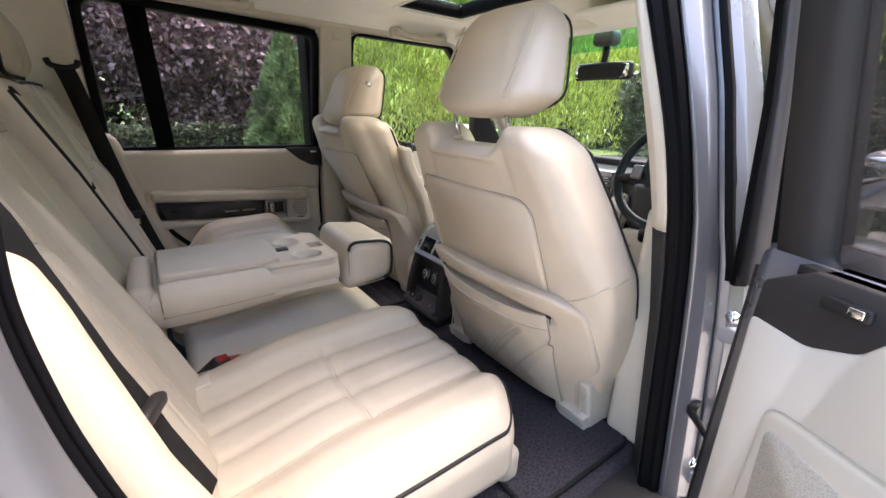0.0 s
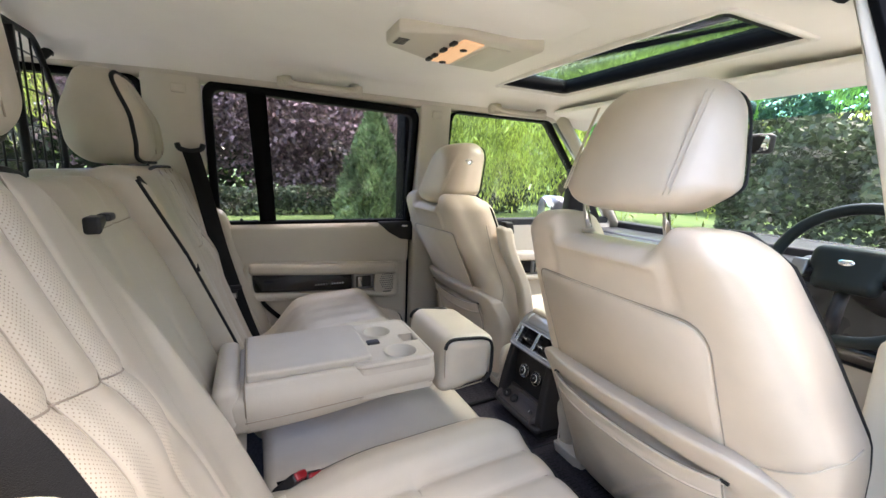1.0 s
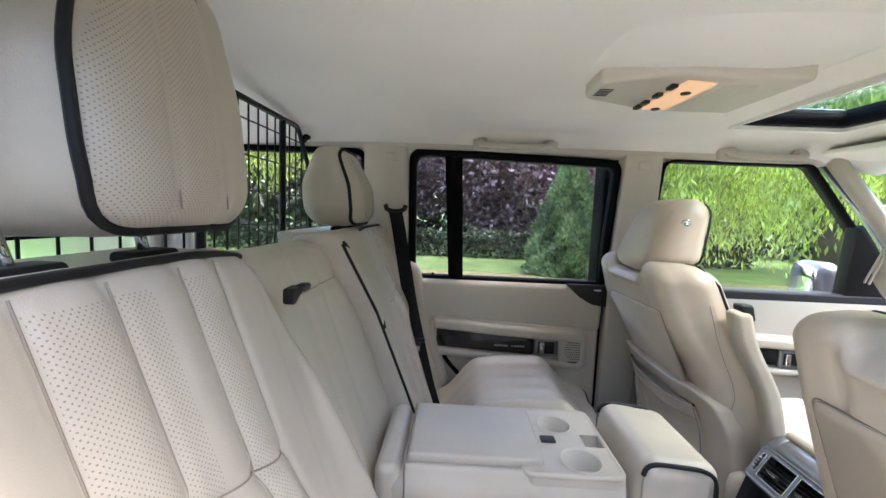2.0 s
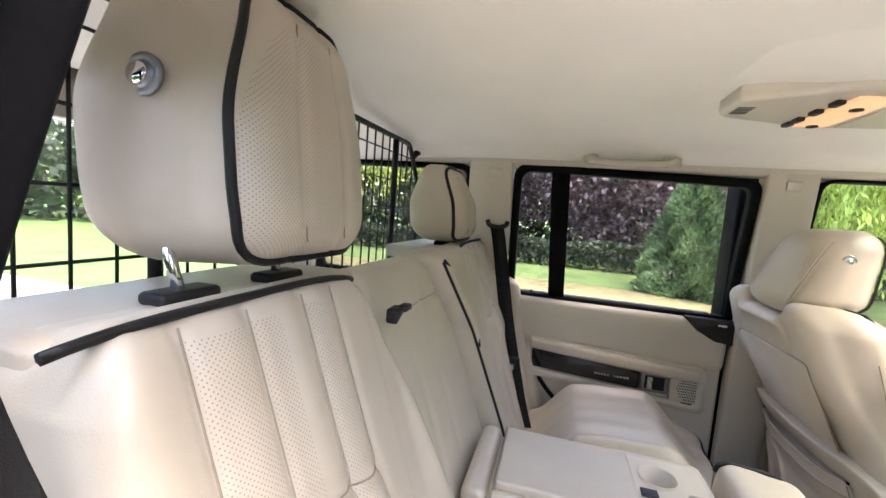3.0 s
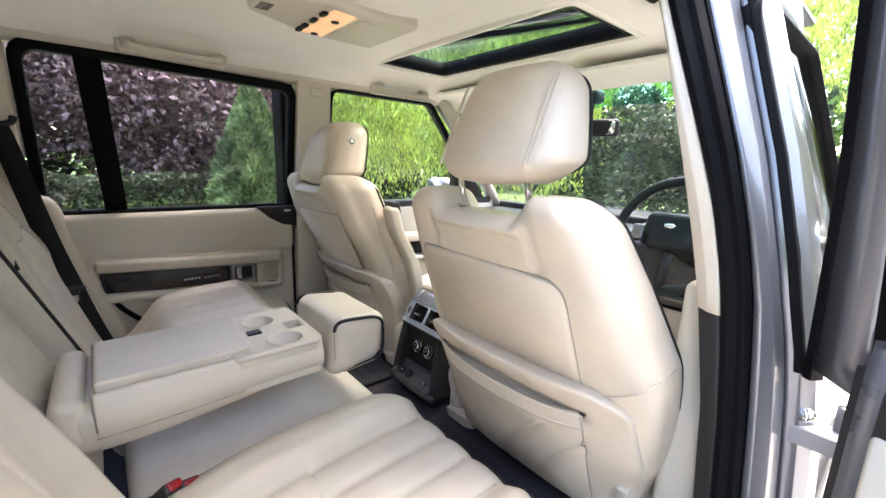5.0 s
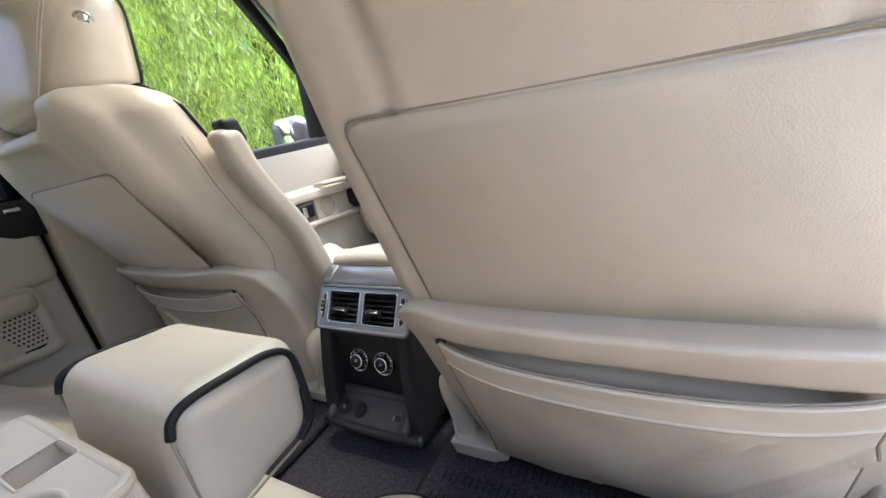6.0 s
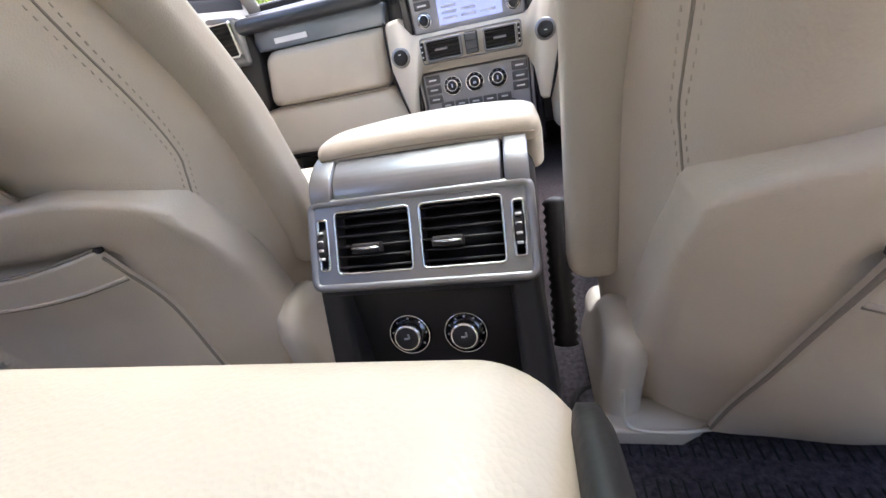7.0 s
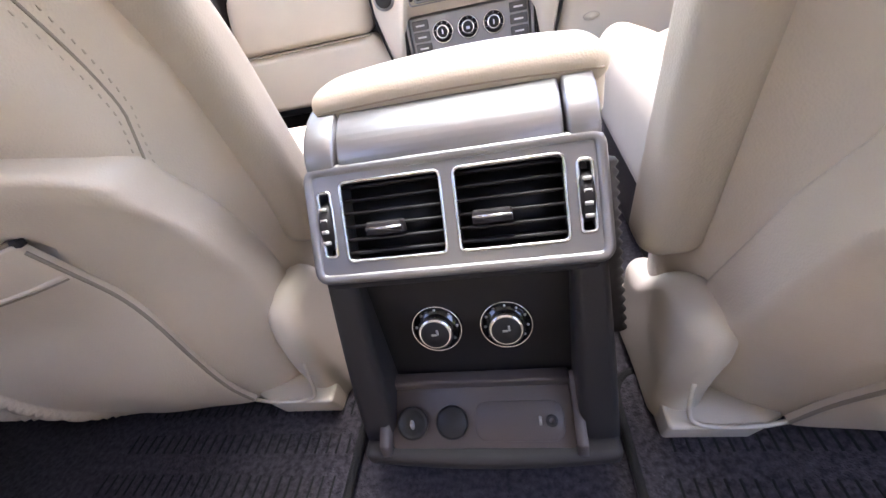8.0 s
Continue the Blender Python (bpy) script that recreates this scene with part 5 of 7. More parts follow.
def vent_unit(x0, x1, z0, z1, y, nm="air_vent", n=6, frame_m=None):
    u = part(nm, d_own(ring(loop2([(x0, z0), (x1, z0), (x1, z1), (x0, z1)], 0.008), loop2([(x0 + 0.005, z0 + 0.005), (x1 - 0.005, z0 + 0.005), (x1 - 0.005, z1 - 0.005), (x0 + 0.005, z1 - 0.005)], 0.003), lambda a, b, t: (a, y + t, b), 0.0, 0.04)), frame_m or M_satin, dash, "satin-framed air vent")
    part("vent_box", d_own(box(x0 + 0.004, x1 - 0.004, y + 0.014, y + 0.05, z0 + 0.004, z1 - 0.004, 0.002)), M_black, u)
    for i in range(n):
        zz = z0 + 0.011 + (z1 - z0 - 0.022) * i / (n - 1)
        part("slat", d_own(box(x0 + 0.005, x1 - 0.005, y + 0.002, y + 0.014, zz - 0.0011, zz + 0.0011, 0.0008)), M_black_soft, u)
    return u


vent_unit(-0.742, -0.664, 1.046, 1.138, 0.878, n=7, frame_m=M_chrome)
part("vent_cheek", d_own(ring(dense(loop2([(-0.757, 1.026), (-0.652, 1.018), (-0.638, 1.142), (-0.739, 1.152)], 0.012)), dense(loop2([(-0.742, 1.046), (-0.664, 1.046), (-0.664, 1.138), (-0.742, 1.138)], 0.008)), lambda a, b, t: (a, 0.888 + t, b), 0.0, 0.05)), M_satin, dash, "satin vent surround")
# centre stack
SX = -0.012


def stack_face(z):
    return 0.905 + 0.10 * (z - 0.95)


on_stack = lambda a, b, t: (SX + a, stack_face(b) + t, b)
sur = slab(loop2([(-0.224, 1.045), (-0.228, 0.93), (-0.196, 0.79), (-0.178, 0.79), (-0.166, 0.872), (-0.148, 0.908), (0.148, 0.908), (0.166, 0.872), (0.178, 0.79), (0.196, 0.79), (0.228, 0.93), (0.224, 1.045), (0.190, 1.052), (0.150, 1.002), (-0.150, 1.002), (-0.190, 1.052)], [0.02, 0.06, 0.006, 0.006, 0.03, 0.02, 0.02, 0.03, 0.006, 0.006, 0.06, 0.02, 0.015, 0.03, 0.03, 0.015], 5), on_stack, -0.010, 0.08, 0.008)
part("stack_surround", d_own(sur), M_trim, dash, "ivory surround of the centre stack")
for sx in (-1, 1):
    part("panel_gap", d_own(tube(curve([on_stack(sx * a, b, -0.001) for a, b in ((0.227, 1.05), (0.231, 0.99), (0.230, 0.93), (0.218, 0.86), (0.198, 0.79))], 24), 0.0028, n=6)), M_black, dash)
part("vent_frame", d_own(ring(loop2([(-0.136, 0.928), (0.136, 0.928), (0.136, 0.994), (-0.136, 0.994)], 0.010), loop2([(-0.133, 0.931), (0.133, 0.931), (0.133, 0.991), (-0.133, 0.991)], 0.008), on_stack, -0.0125, 0.0)), M_satin, dash)
for sx in (-1, 1):
    a, b = (-0.120, -0.021) if sx < 0 else (0.036, 0.135)
    u = vent_unit(SX + a, SX + b - (0.0 if sx < 0 else 0.012), 0.934, 0.988, 0.879, n=4)
    part("vent_tab", d_own(box(SX + (a + b) / 2 - 0.022, SX + (a + b) / 2 + 0.010, 0.875, 0.89, 0.959, 0.965, 0.001)), M_satin, u)
    tw = part("thumbwheel", d_own(box(SX + sx * 0.1285 - 0.0035, SX + sx * 0.1285 + 0.0035, 0.880, 0.90, 0.940, 0.984, 0.003)), M_black, u)
    for q in range(3):
        part("wheel_mark", d_own(box(SX + sx * 0.1285 - 0.002, SX + sx * 0.1285 + 0.002, 0.8792, 0.8805, 0.947 + q * 0.013, 0.951 + q * 0.013, 0.0004)), M_white_print, tw)
sb_ = dbox("switch_block", (SX - 0.012, SX + 0.022, 0.880, 0.92, 0.936, 0.988), M_black_soft, 0.003, "dark switch block")
for z0, z1 in ((0.9385, 0.947), (0.949, 0.967), (0.969, 0.986)):
    dbox("button", (SX - 0.009, SX + 0.019, 0.877, 0.883, z0, z1), M_button, 0.002, parent=sb_)
for sx in (-0.194, 0.194):
    kb = part("round_switch", d_own(lathe([(0.0, 0.0), (0.0205, 0.0), (0.0200, 0.006), (0.016, 0.008), (0.0, 0.0065)], 30, (SX + sx, 0.894, 0.958), (0, -1, 0.1))), M_black, dash)
    part("switch_ring", d_own(lathe([(0.0205, 0.0), (0.0265, 0.001), (0.0262, 0.004), (0.0205, 0.005)], 30, (SX + sx, 0.895, 0.958), (0, -1, 0.1), closed=True)), M_satin, kb)
    for dz in ((-0.010, 0.010) if sx < 0 else (0.0,)):
        part("switch_mark", d_own(box(SX + sx - 0.004, SX + sx + 0.004, 0.8865, 0.8880, 0.957 + dz - 0.0012, 0.957 + dz + 0.0012, 0.0004)), M_white_print, kb)
# display
bz = dbox("display_bezel", (SX - 0.150, SX + 0.150, 0.918, 0.96, 1.000, 1.145), M_steel, 0.008, "grey display surround")
dbox("display", (SX - 0.074, SX + 0.092, 0.913, 0.921, 1.014, 1.130), M_screen, 0.002, "lit blue-violet touch screen", parent=bz)
for r_ in range(7):
    for q in range(3):
        if (r_ + q) % 4 != 3:
            dbox("menu_bar", (SX - 0.064 + q * 0.050, SX - 0.064 + q * 0.050 + 0.040, 0.9115, 0.9135, 1.024 + r_ * 0.014, 1.031 + r_ * 0.014), M_bar, 0.0005, parent=bz)
for sx in (-1, 1):
    kx = SX + (sx * 0.113 if sx < 0 else 0.121)
    kb = part("knob", d_own(lathe([(0.0, 0.0), (0.0165, 0.0), (0.0155, 0.012), (0.012, 0.015), (0.0, 0.014)], 26, (kx, 0.917, 1.032), (0, -1, 0.1))), M_black, bz)
    part("knob_ring", d_own(lathe([(0.0125, 0.011), (0.0150, 0.012), (0.0148, 0.0145), (0.0120, 0.0155)], 26, (kx, 0.917, 1.032), (0, -1, 0.1), closed=True)), M_chrome, kb)
    part("knob_ring", d_own(lathe([(0.0165, 0.0), (0.0195, 0.001), (0.0195, 0.003), (0.0165, 0.004)], 26, (kx, 0.915, 1.032), (0, -1, 0.1), closed=True)), M_chrome, kb)
    for q in range(3):
        dbox("button", (kx - 0.021, kx + 0.021, 0.910, 0.919, 1.058 + q * 0.023, 1.077 + q * 0.023), M_button, 0.003, parent=bz)
        dbox("print_bar", (kx - 0.012, kx + 0.012, 0.9088, 0.9102, 1.065 + q * 0.023, 1.069 + q * 0.023), M_white_print, 0.0005, parent=bz)
    dbox("stack_edge", (SX + sx * 0.160 - 0.010, SX + sx * 0.160 + 0.010, 0.905, 0.95, 1.000, 1.145), M_gloss_black, 0.004)
# heater panel
hp = dbox("heater_panel", (SX - 0.150, SX + 0.147, 0.912, 0.96, 0.755, 0.902), M_steel, 0.004, "grey heater control panel")
for q in range(3):
    cx = SX + (q - 1) * 0.064 - 0.003
    kb = part("knob", d_own(lathe([(0.0, 0.0), (0.0240, 0.0), (0.0240, 0.004), (0.0165, 0.0045), (0.0155, 0.012), (0.012, 0.015), (0.0, 0.014)], 28, (cx, 0.912, 0.861), (0, -1, 0.1))), M_black, hp)
    part("knob_ring", d_own(lathe([(0.0232, 0.002), (0.0264, 0.002), (0.0266, 0.005), (0.0248, 0.0065), (0.0232, 0.005)], 28, (cx, 0.911, 0.861), (0, -1, 0.1), closed=True)), M_chrome, kb)
    part("knob_ring", d_own(lathe([(0.0142, 0.010), (0.0166, 0.011), (0.0164, 0.014), (0.0135, 0.0155), (0.0120, 0.0145)], 28, (cx, 0.912, 0.861), (0, -1, 0.1), closed=True)), M_chrome, kb)
    part("knob_mark", d_own(box(cx - 0.0015 - 0.003 * (q == 1), cx + 0.0015 + 0.003 * (q == 1), 0.8955, 0.8985, 0.859 - 0.001, 0.868 - 0.004 * (q == 1), 0.0004)), M_bar, kb)
    for w in np.linspace(-2.0, 2.0, 7):
        part("dial_mark", d_own(box(cx + 0.020 * math.sin(w) - 0.0009, cx + 0.020 * math.sin(w) + 0.0009, 0.9068, 0.9082, 0.862 + 0.020 * math.cos(w) - 0.0009, 0.862 + 0.020 * math.cos(w) + 0.0009, 0.0003)), M_white_print, kb)
    for sx in (-1, 1):
        dbox("button", (SX + sx * 0.1215 - 0.021, SX + sx * 0.1215 + 0.021, 0.906, 0.914, 0.820 + q * 0.0265, 0.842 + q * 0.0265), M_button, 0.003, parent=hp)
        dbox("print_bar", (SX + sx * 0.1215 - 0.011, SX + sx * 0.1215 + 0.011, 0.9048, 0.9062, 0.829 + q * 0.0265, 0.833 + q * 0.0265), M_white_print, 0.0005, parent=hp)
for q in range(5):
    cx = SX - 0.090 + q * 0.041
    dbox("button", (cx - 0.019, cx + 0.019, 0.907, 0.914, 0.800, 0.819), M_button, 0.002, parent=hp)
    dbox("print_bar", (cx - 0.009, cx + 0.009, 0.9058, 0.9072, 0.808, 0.812), M_white_print, 0.0005, parent=hp)
for sx in (-1, 1):
    dbox("side_rail", (SX + sx * 0.1535 - 0.004, SX + sx * 0.1535 + 0.004, 0.896, 0.95, 0.70, 0.908), M_satin, 0.003, "satin rail")
    dbox("polished_cheek", (SX + sx * 0.170 - 0.012, SX + sx * 0.170 + 0.012, 0.898, 0.96, 0.66, 0.906), M_gloss_black, 0.006, "dark polished side")
dbox("tunnel_front", (-0.15, 0.10, 0.60, 0.98, 0.62, 0.80), M_black_soft, 0.02)
kn_lp = dense(loop2([(0.196, 0.70), (0.74, 0.70), (0.74, 0.905), (0.30, 0.905), (0.222, 0.90), (0.214, 0.85), (0.190, 0.79)], 0.018, 5), 72)
dr = part("driver_lower_panel", d_own(puffed(kn_lp, 0.910, 0.08, 0.002)), M_trim, dash, "ivory knee panel")
part("oval_badge", d_own(bent(lathe([(0.0, 0), (0.016, 0), (0.015, 0.002), (0, 0.003)], 26, (0, 0, 0), (0, -1, 0)), lambda x, y, z: (x * 1.1 + 0.278, y + 0.899, z * 0.55 + 0.834))), M_trim, dr)
part("badge_rim", d_own(bent(lathe([(0.016, 0), (0.0175, 0), (0.017, 0.0025), (0.016, 0.003)], 26, (0, 0, 0), (0, -1, 0), closed=True), lambda x, y, z: (x * 1.1 + 0.278, y + 0.899, z * 0.55 + 0.834))), M_mesh, dr)
dbox("driver_upper", (0.225, 0.76, 0.93, 1.05, 0.90, 1.11), M_dash_top, 0.03)
# black panel that draws the shadow below the steering wheel
dbox("driver_shadow_panel", (0.315, 0.70, 0.885, 0.93, 0.862, 0.93), M_gloss_black, 0.02, "dark panel standing for the shadow under the wheel")
dbox("instrument_hood", (0.30, 0.69, 0.84, 1.05, 1.105, 1.20), M_dash_top, 0.045, "dark instrument hood", 0.04, k=5)
dbox("bin_front", (-0.108, 0.124, 0.22, 0.62, 0.78, 0.815), M_black_soft, 0.012)

# steering wheel
st = thing("steering_wheel", "dark leather steering wheel with a round airbag boss", "steering wheel", (0.520, 0.655, 1.195))
sw = pose(0, 0, 0, 68, 0, 0).to_3x3()


def wheel(data):
    return np.array([tuple(sw @ Vector(p)) for p in np.asarray(data[0])]), data[1]


part("rim", wheel(tube([(0.188 * math.cos(a), 0.188 * math.sin(a), 0) for a in np.linspace(0, 2 * math.pi, 64, endpoint=False)], 0.0165, True, 12)), M_wheel, st)
part("airbag_boss", wheel(bent(rbox(0.088, 0.062, 0.028, 0.026, 0.02, 5), lambda x, y, z: (x * (1 - 0.18 * (y < 0)), y, z + 0.02 + 0.012 * (1 - (x / 0.09) ** 2)))), M_wheel, st)
part("oval_badge", wheel(bent(lathe([(0.0, 0), (0.018, 0), (0.017, 0.003), (0, 0.004)], 26), lambda x, y, z: (x, y * 0.5 + 0.012, z + 0.058))), M_chrome, st)
for a in (-12, 192, 270):
    c, s_ = math.cos(radians(a)), math.sin(radians(a))
    part("spoke", wheel(tube([(0.06 * c, 0.06 * s_, 0.012), (0.12 * c, 0.12 * s_, 0.008), (0.180 * c, 0.180 * s_, 0.0)], 0.016, n=8, squash=1.5)), M_black_soft, st)
for sx in (-1, 1):
    part("switch_pod", wheel(bent(rbox(0.020, 0.026, 0.010, 0.008, 0.02, 3), lambda x, y, z: (x + sx * 0.105, y - 0.012, z + 0.030))), M_satin, st, "satin switch pod")
part("column", (np.array(tube([(0, 0.04, -0.02), (0, 0.16, -0.07), (0, 0.30, -0.12)], 0.045, n=14)[0]), tube([(0, 0, 0), (0, 1, 0), (0, 2, 0)], 0.045, n=14)[1]), M_black_soft, st)

# ---------------------------------------------------------------- roof fittings
sr = thing("sunroof", "tinted glass sliding roof in a black frame", "sunroof", (0, 0.264, 1.785))
on_roof = lambda x, y, t: (x, y - 0.264, lining_z(x * 0.9, min(y, 0.40)) - 1.785 + t)
so = loop2([(-SR_X, SR_Y0), (SR_X, SR_Y0), (SR_X, SR_Y1), (-SR_X, SR_Y1)], 0.02)
si = loop2([(-SR_X + 0.03, SR_Y0 + 0.012), (SR_X - 0.03, SR_Y0 + 0.012), (SR_X - 0.03, SR_Y1 - 0.03), (-SR_X + 0.03, SR_Y1 - 0.03)], 0.02)
so2 = loop2([(-SR_X - 0.02, SR_Y0 - 0.012), (SR_X + 0.02, SR_Y0 - 0.012), (SR_X + 0.02, SR_Y1 + 0.012), (-SR_X - 0.02, SR_Y1 + 0.012)], 0.03)
part("frame", ring(so, si, on_roof, 0.004, 0.05), M_rubber, sr, "black frame")
part("trim_lip", ring(so2, so, on_roof, -0.006, 0.045), M_headlining, sr)
part("pane", slab(si, on_roof, 0.035, 0.040), M_sunroof, sr).visible_shadow = False

pod = thing("roof_lamp", "ivory overhead console with lit reading lamps", "ceiling lamp", (-0.047, -0.335, 1.771))


def pod_fn(x, y, z):
    w = 1.0 - 0.56 * np.clip((-y + 0.01) / 0.14, 0, 1)
    return x * w, y, z - 0.006 * smooth01((y + 0.02) / 0.12) * (z < 0)


part("housing", bent(rbox(0.130, 0.190, 0.020, 0.012, 0.02, 4), lambda x, y, z: pod_fn(x, y + 0.058, z)), M_trim, pod)
part("lens", box(-0.104, 0.099, 0.020, 0.080, -0.029, -0.022, 0.002), M_lamp, pod, "warm lit lens")
for x in (-0.098, -0.06, 0.0, 0.06):
    part("switch", box(x - 0.014, x + 0.014, 0.004, 0.018, -0.029, -0.020, 0.003), M_black, pod)
part("cover_flap", box(-0.108, 0.090, 0.095, 0.165, -0.0285, -0.020, 0.002), M_trim, pod)
for x in (-0.09, 0.04):
    part("spot_lens", lathe([(0.0, 0), (0.010, 0), (0.010, 0.003), (0.0, 0.004)], 18, (x, 0.050, -0.029), (0, 0, -1)), M_black, pod)
for i in range(5):
    part("grille_slot", box(-0.030 + i * 0.011, -0.025 + i * 0.011, -0.122, -0.092, -0.0212, -0.016, 0.001), M_black, pod)
# swelling of the lining ahead of it
tagged(part("lining_swell", bent(rbox(0.150, 0.225, 0.020, 0.0195, 0.010, 6), lambda x, y, z: (x * (1 - 0.2 * np.clip(-y / 0.19, 0, 1)) + 0.125, y - 0.270, z * (1 - 0.72 * smooth01((np.abs(x) - 0.03) / 0.12)) * (1 - 0.72 * smooth01((np.abs(y) - 0.08) / 0.145)) + 1.7835)), M_headlining), "fabric-covered swelling of the headlining", "headlining", kind="structure")


def grab_handle(y0, y1, x, z):
    g = thing("grab_handle", "ivory plastic folding grab handle on the roof rail", "grab handle", (x, (y0 + y1) / 2, z), "grab handles")
    h = (y1 - y0) / 2
    pts = [(-0.045, -h, 0.02), (-0.006, -h + 0.008, 0.004), (0.004, -h + 0.035, -0.008), (0.006, 0, -0.010), (0.004, h - 0.035, -0.008), (-0.006, h - 0.008, 0.004), (-0.045, h, 0.02)]
    part("bar", tube(curve(pts, 40), 0.0125, n=10, squash=0.8), M_trim, g)
    part("recess", ring(loop2([(-h - 0.020, -0.024), (h + 0.020, -0.024), (h + 0.020, 0.030), (-h - 0.020, 0.030)], 0.014), loop2([(-h + 0.030, -0.014), (h - 0.030, -0.014), (h - 0.030, 0.022), (-h + 0.030, 0.022)], 0.010), lambda y, z, t: (-0.024 - t - 0.25 * z, y, z), 0.0, 0.026), M_trim, g)
    for q in (-1, 1):
        part("end_boss", box(-0.048, -0.010, q * (h - 0.012) - 0.018, q * (h - 0.012) + 0.018, -0.012, 0.022, 0.010), M_trim, g)
    return g


grab_handle(-0.685, -0.420, -0.590, 1.724)
grab_handle(0.200, 0.470, -0.590, 1.718)
for y, z in ((-1.01, 1.672), (-0.062, 1.672)):
    tagged(part("hook_cover", (slab(loop2([(y - 0.022, z - 0.015), (y + 0.022, z - 0.015), (y + 0.022, z + 0.015), (y - 0.022, z + 0.015)], 0.005), on_side(-1), -0.021, -0.008, 0.002)), M_trim), "small ivory plastic blanking cover on the pillar", "cover", "", "")
for x0, x1 in ((-0.62, -0.12), (0.12, 0.62)):
    vi = thing("sun_visor", "pale fabric sun visor folded up", "sun visor", ((x0 + x1) / 2, 0.62, 1.725), "sun visors")
    part("pad", bent(rbox((x1 - x0) / 2, 0.085, 0.010, 0.009, 0.04, 4), lambda x, y, z: (x, y, z - 0.10 * y)), M_headlining, vi)
    part("pivot", tube([(-0.20, 0.07, -0.004), (0.20, 0.07, -0.004)], 0.006), M_trim, vi)
mr = thing("rear_view_mirror", "black rear-view mirror on a stalk", "mirror", (0.026, 0.872, 1.572))
part("housing", bent(rbox(0.130, 0.016, 0.036, 0.015, 0.03, 4), lambda x, y, z: (x, y + 0.02 * (x / 0.13) ** 2 + 0.12 * x, z)), M_black, mr)
part("glass", slab(loop2([(-0.122, -0.028), (0.122, -0.028), (0.122, 0.028), (-0.122, 0.028)], 0.015), lambda x, z, t: (x, -0.0165 + 0.02 * (x / 0.13) ** 2 + 0.12 * x + t, z), -0.002, 0.002), M_mirror, mr)
part("stalk", tube([(0, 0.01, 0.02), (0, 0.02, 0.09), (0, 0.0, 0.15)], 0.014, n=10), M_black, mr)
part("sensor_pod", box(-0.05, 0.05, -0.03, 0.05, 0.10, 0.16, 0.02), M_black, mr)

# ---------------------------------------------------------------- left-hand doors
def left_door(y0, y1, out, inn, rear, label):
    d = thing("car_door", label, "car door", (-0.80, (y0 + y1) / 2, 0.62), "car doors")

    def own(data):
        return np.array(data[0]) - np.array(d.location), data[1]

    side = on_side(-1)
    part("window_frame", own(ring(out, inn, side, -0.004, 0.05)), M_rubber, d, "black window frame")
    if rear:
        part("divider", own(slab(np.array([(-0.778, 1.195), (-0.718, 1.195), (-0.742, 1.695), (-0.808, 1.695)]), side, 0.004, 0.045)), M_rubber, d, "black window bar")
        part("pane", own(slab(inn, side, 0.024, 0.028)), M_privacy, d, "dark tinted pane").visible_shadow = False
    else:
        part("pane", own(slab(inn, side, 0.024, 0.028)), M_clear, d).visible_shadow = False

    # soft upper trim, rolled at the window sill
    def upper(x, y, z):
        t = (z - 1.02) / 0.19
        return x + 0.010 * np.sin(math.pi * np.clip(t, 0, 1)) + 0.006, y, z
    part("upper_trim", own(box(-0.86, -0.757, y0 + 0.006, y1 - 0.006, 1.005, 1.196, 0.022, 0.03, 5, upper)), M_trim, d, "ivory padded trim")
    part("sill_strip", own(box(-0.80, -0.772, y0 + 0.01, y1 - 0.01, 1.190, 1.203, 0.004)), M_trim, d)
    part("lower_trim", own(box(-0.86, -0.770, y0 + 0.006, y1 - 0.006, 0.585, 1.02, 0.015, 0.03, 4)), M_trim, d, "ivory lower trim")
    part("outer_skin", own(box(-0.97, -0.85, y0, y1, 0.50, 1.19, 0.03)), M_paint, d)
    # armrest ledge and dark inlay
    a0, a1 = (y0 + 0.115, y0 + 0.735) if rear else (y0 + 0.15, y1 - 0.2)

    def ledge(x, y, z):
        return x + 0.012 * np.cos((y - (a0 + a1) / 2) / (a1 - a0) * math.pi), y, z - 0.035 * (y - a0) / (a1 - a0)
    part("armrest", own(box(-0.80, -0.722, a0, a1, 0.995, 1.040, 0.016, 0.03, 5, ledge)), M_leather, d, "ivory leather armrest")

    def inlay(x, y, z):
        return x, y, z - 0.030 * (y - a0) / (a1 - a0)
    ia = part("inlay", own(box(-0.80, -0.748, a0 + 0.012, a0 + 0.415, 0.915, 0.997, 0.008, 0.05, 3, inlay)), M_gloss_black, d, "dark polished inlay")
    if rear:
        for q in range(11):
            if q != 5:
                yb = a0 + 0.255 + q * 0.0115
                part("print_bar", own(box(-0.7485, -0.7465, yb, yb + 0.008, 0.927, 0.934, 0.0006)), M_lettering, ia)
    hd = part("handle_bezel", own(box(-0.80, -0.742, a0 + 0.418, a0 + 0.515, 0.893, 0.970, 0.010, 0.03, 3)), M_satin, d, "satin handle surround")
    part("handle_cup", own(box(-0.746, -0.7405, a0 + 0.432, a0 + 0.500, 0.906, 0.957, 0.006)), M_black, hd)
    part("pull_handle", own(box(-0.744, -0.732, a0 + 0.438, a0 + 0.458, 0.908, 0.955, 0.004)), M_chrome, hd, "chrome pull handle")
    part("surround", own(ring(loop2([(a0 - 0.02, 0.885), (a1 + 0.01, 0.845), (a1 + 0.01, 1.015), (a0 - 0.02, 1.045)], 0.03), loop2([(a0 + 0.006, 0.915), (a1 - 0.012, 0.868), (a1 - 0.012, 1.000), (a0 + 0.006, 1.030)], 0.022), lambda y, z, t: (-0.770 + t, y, z), -0.01, 0.030)), M_trim, d)
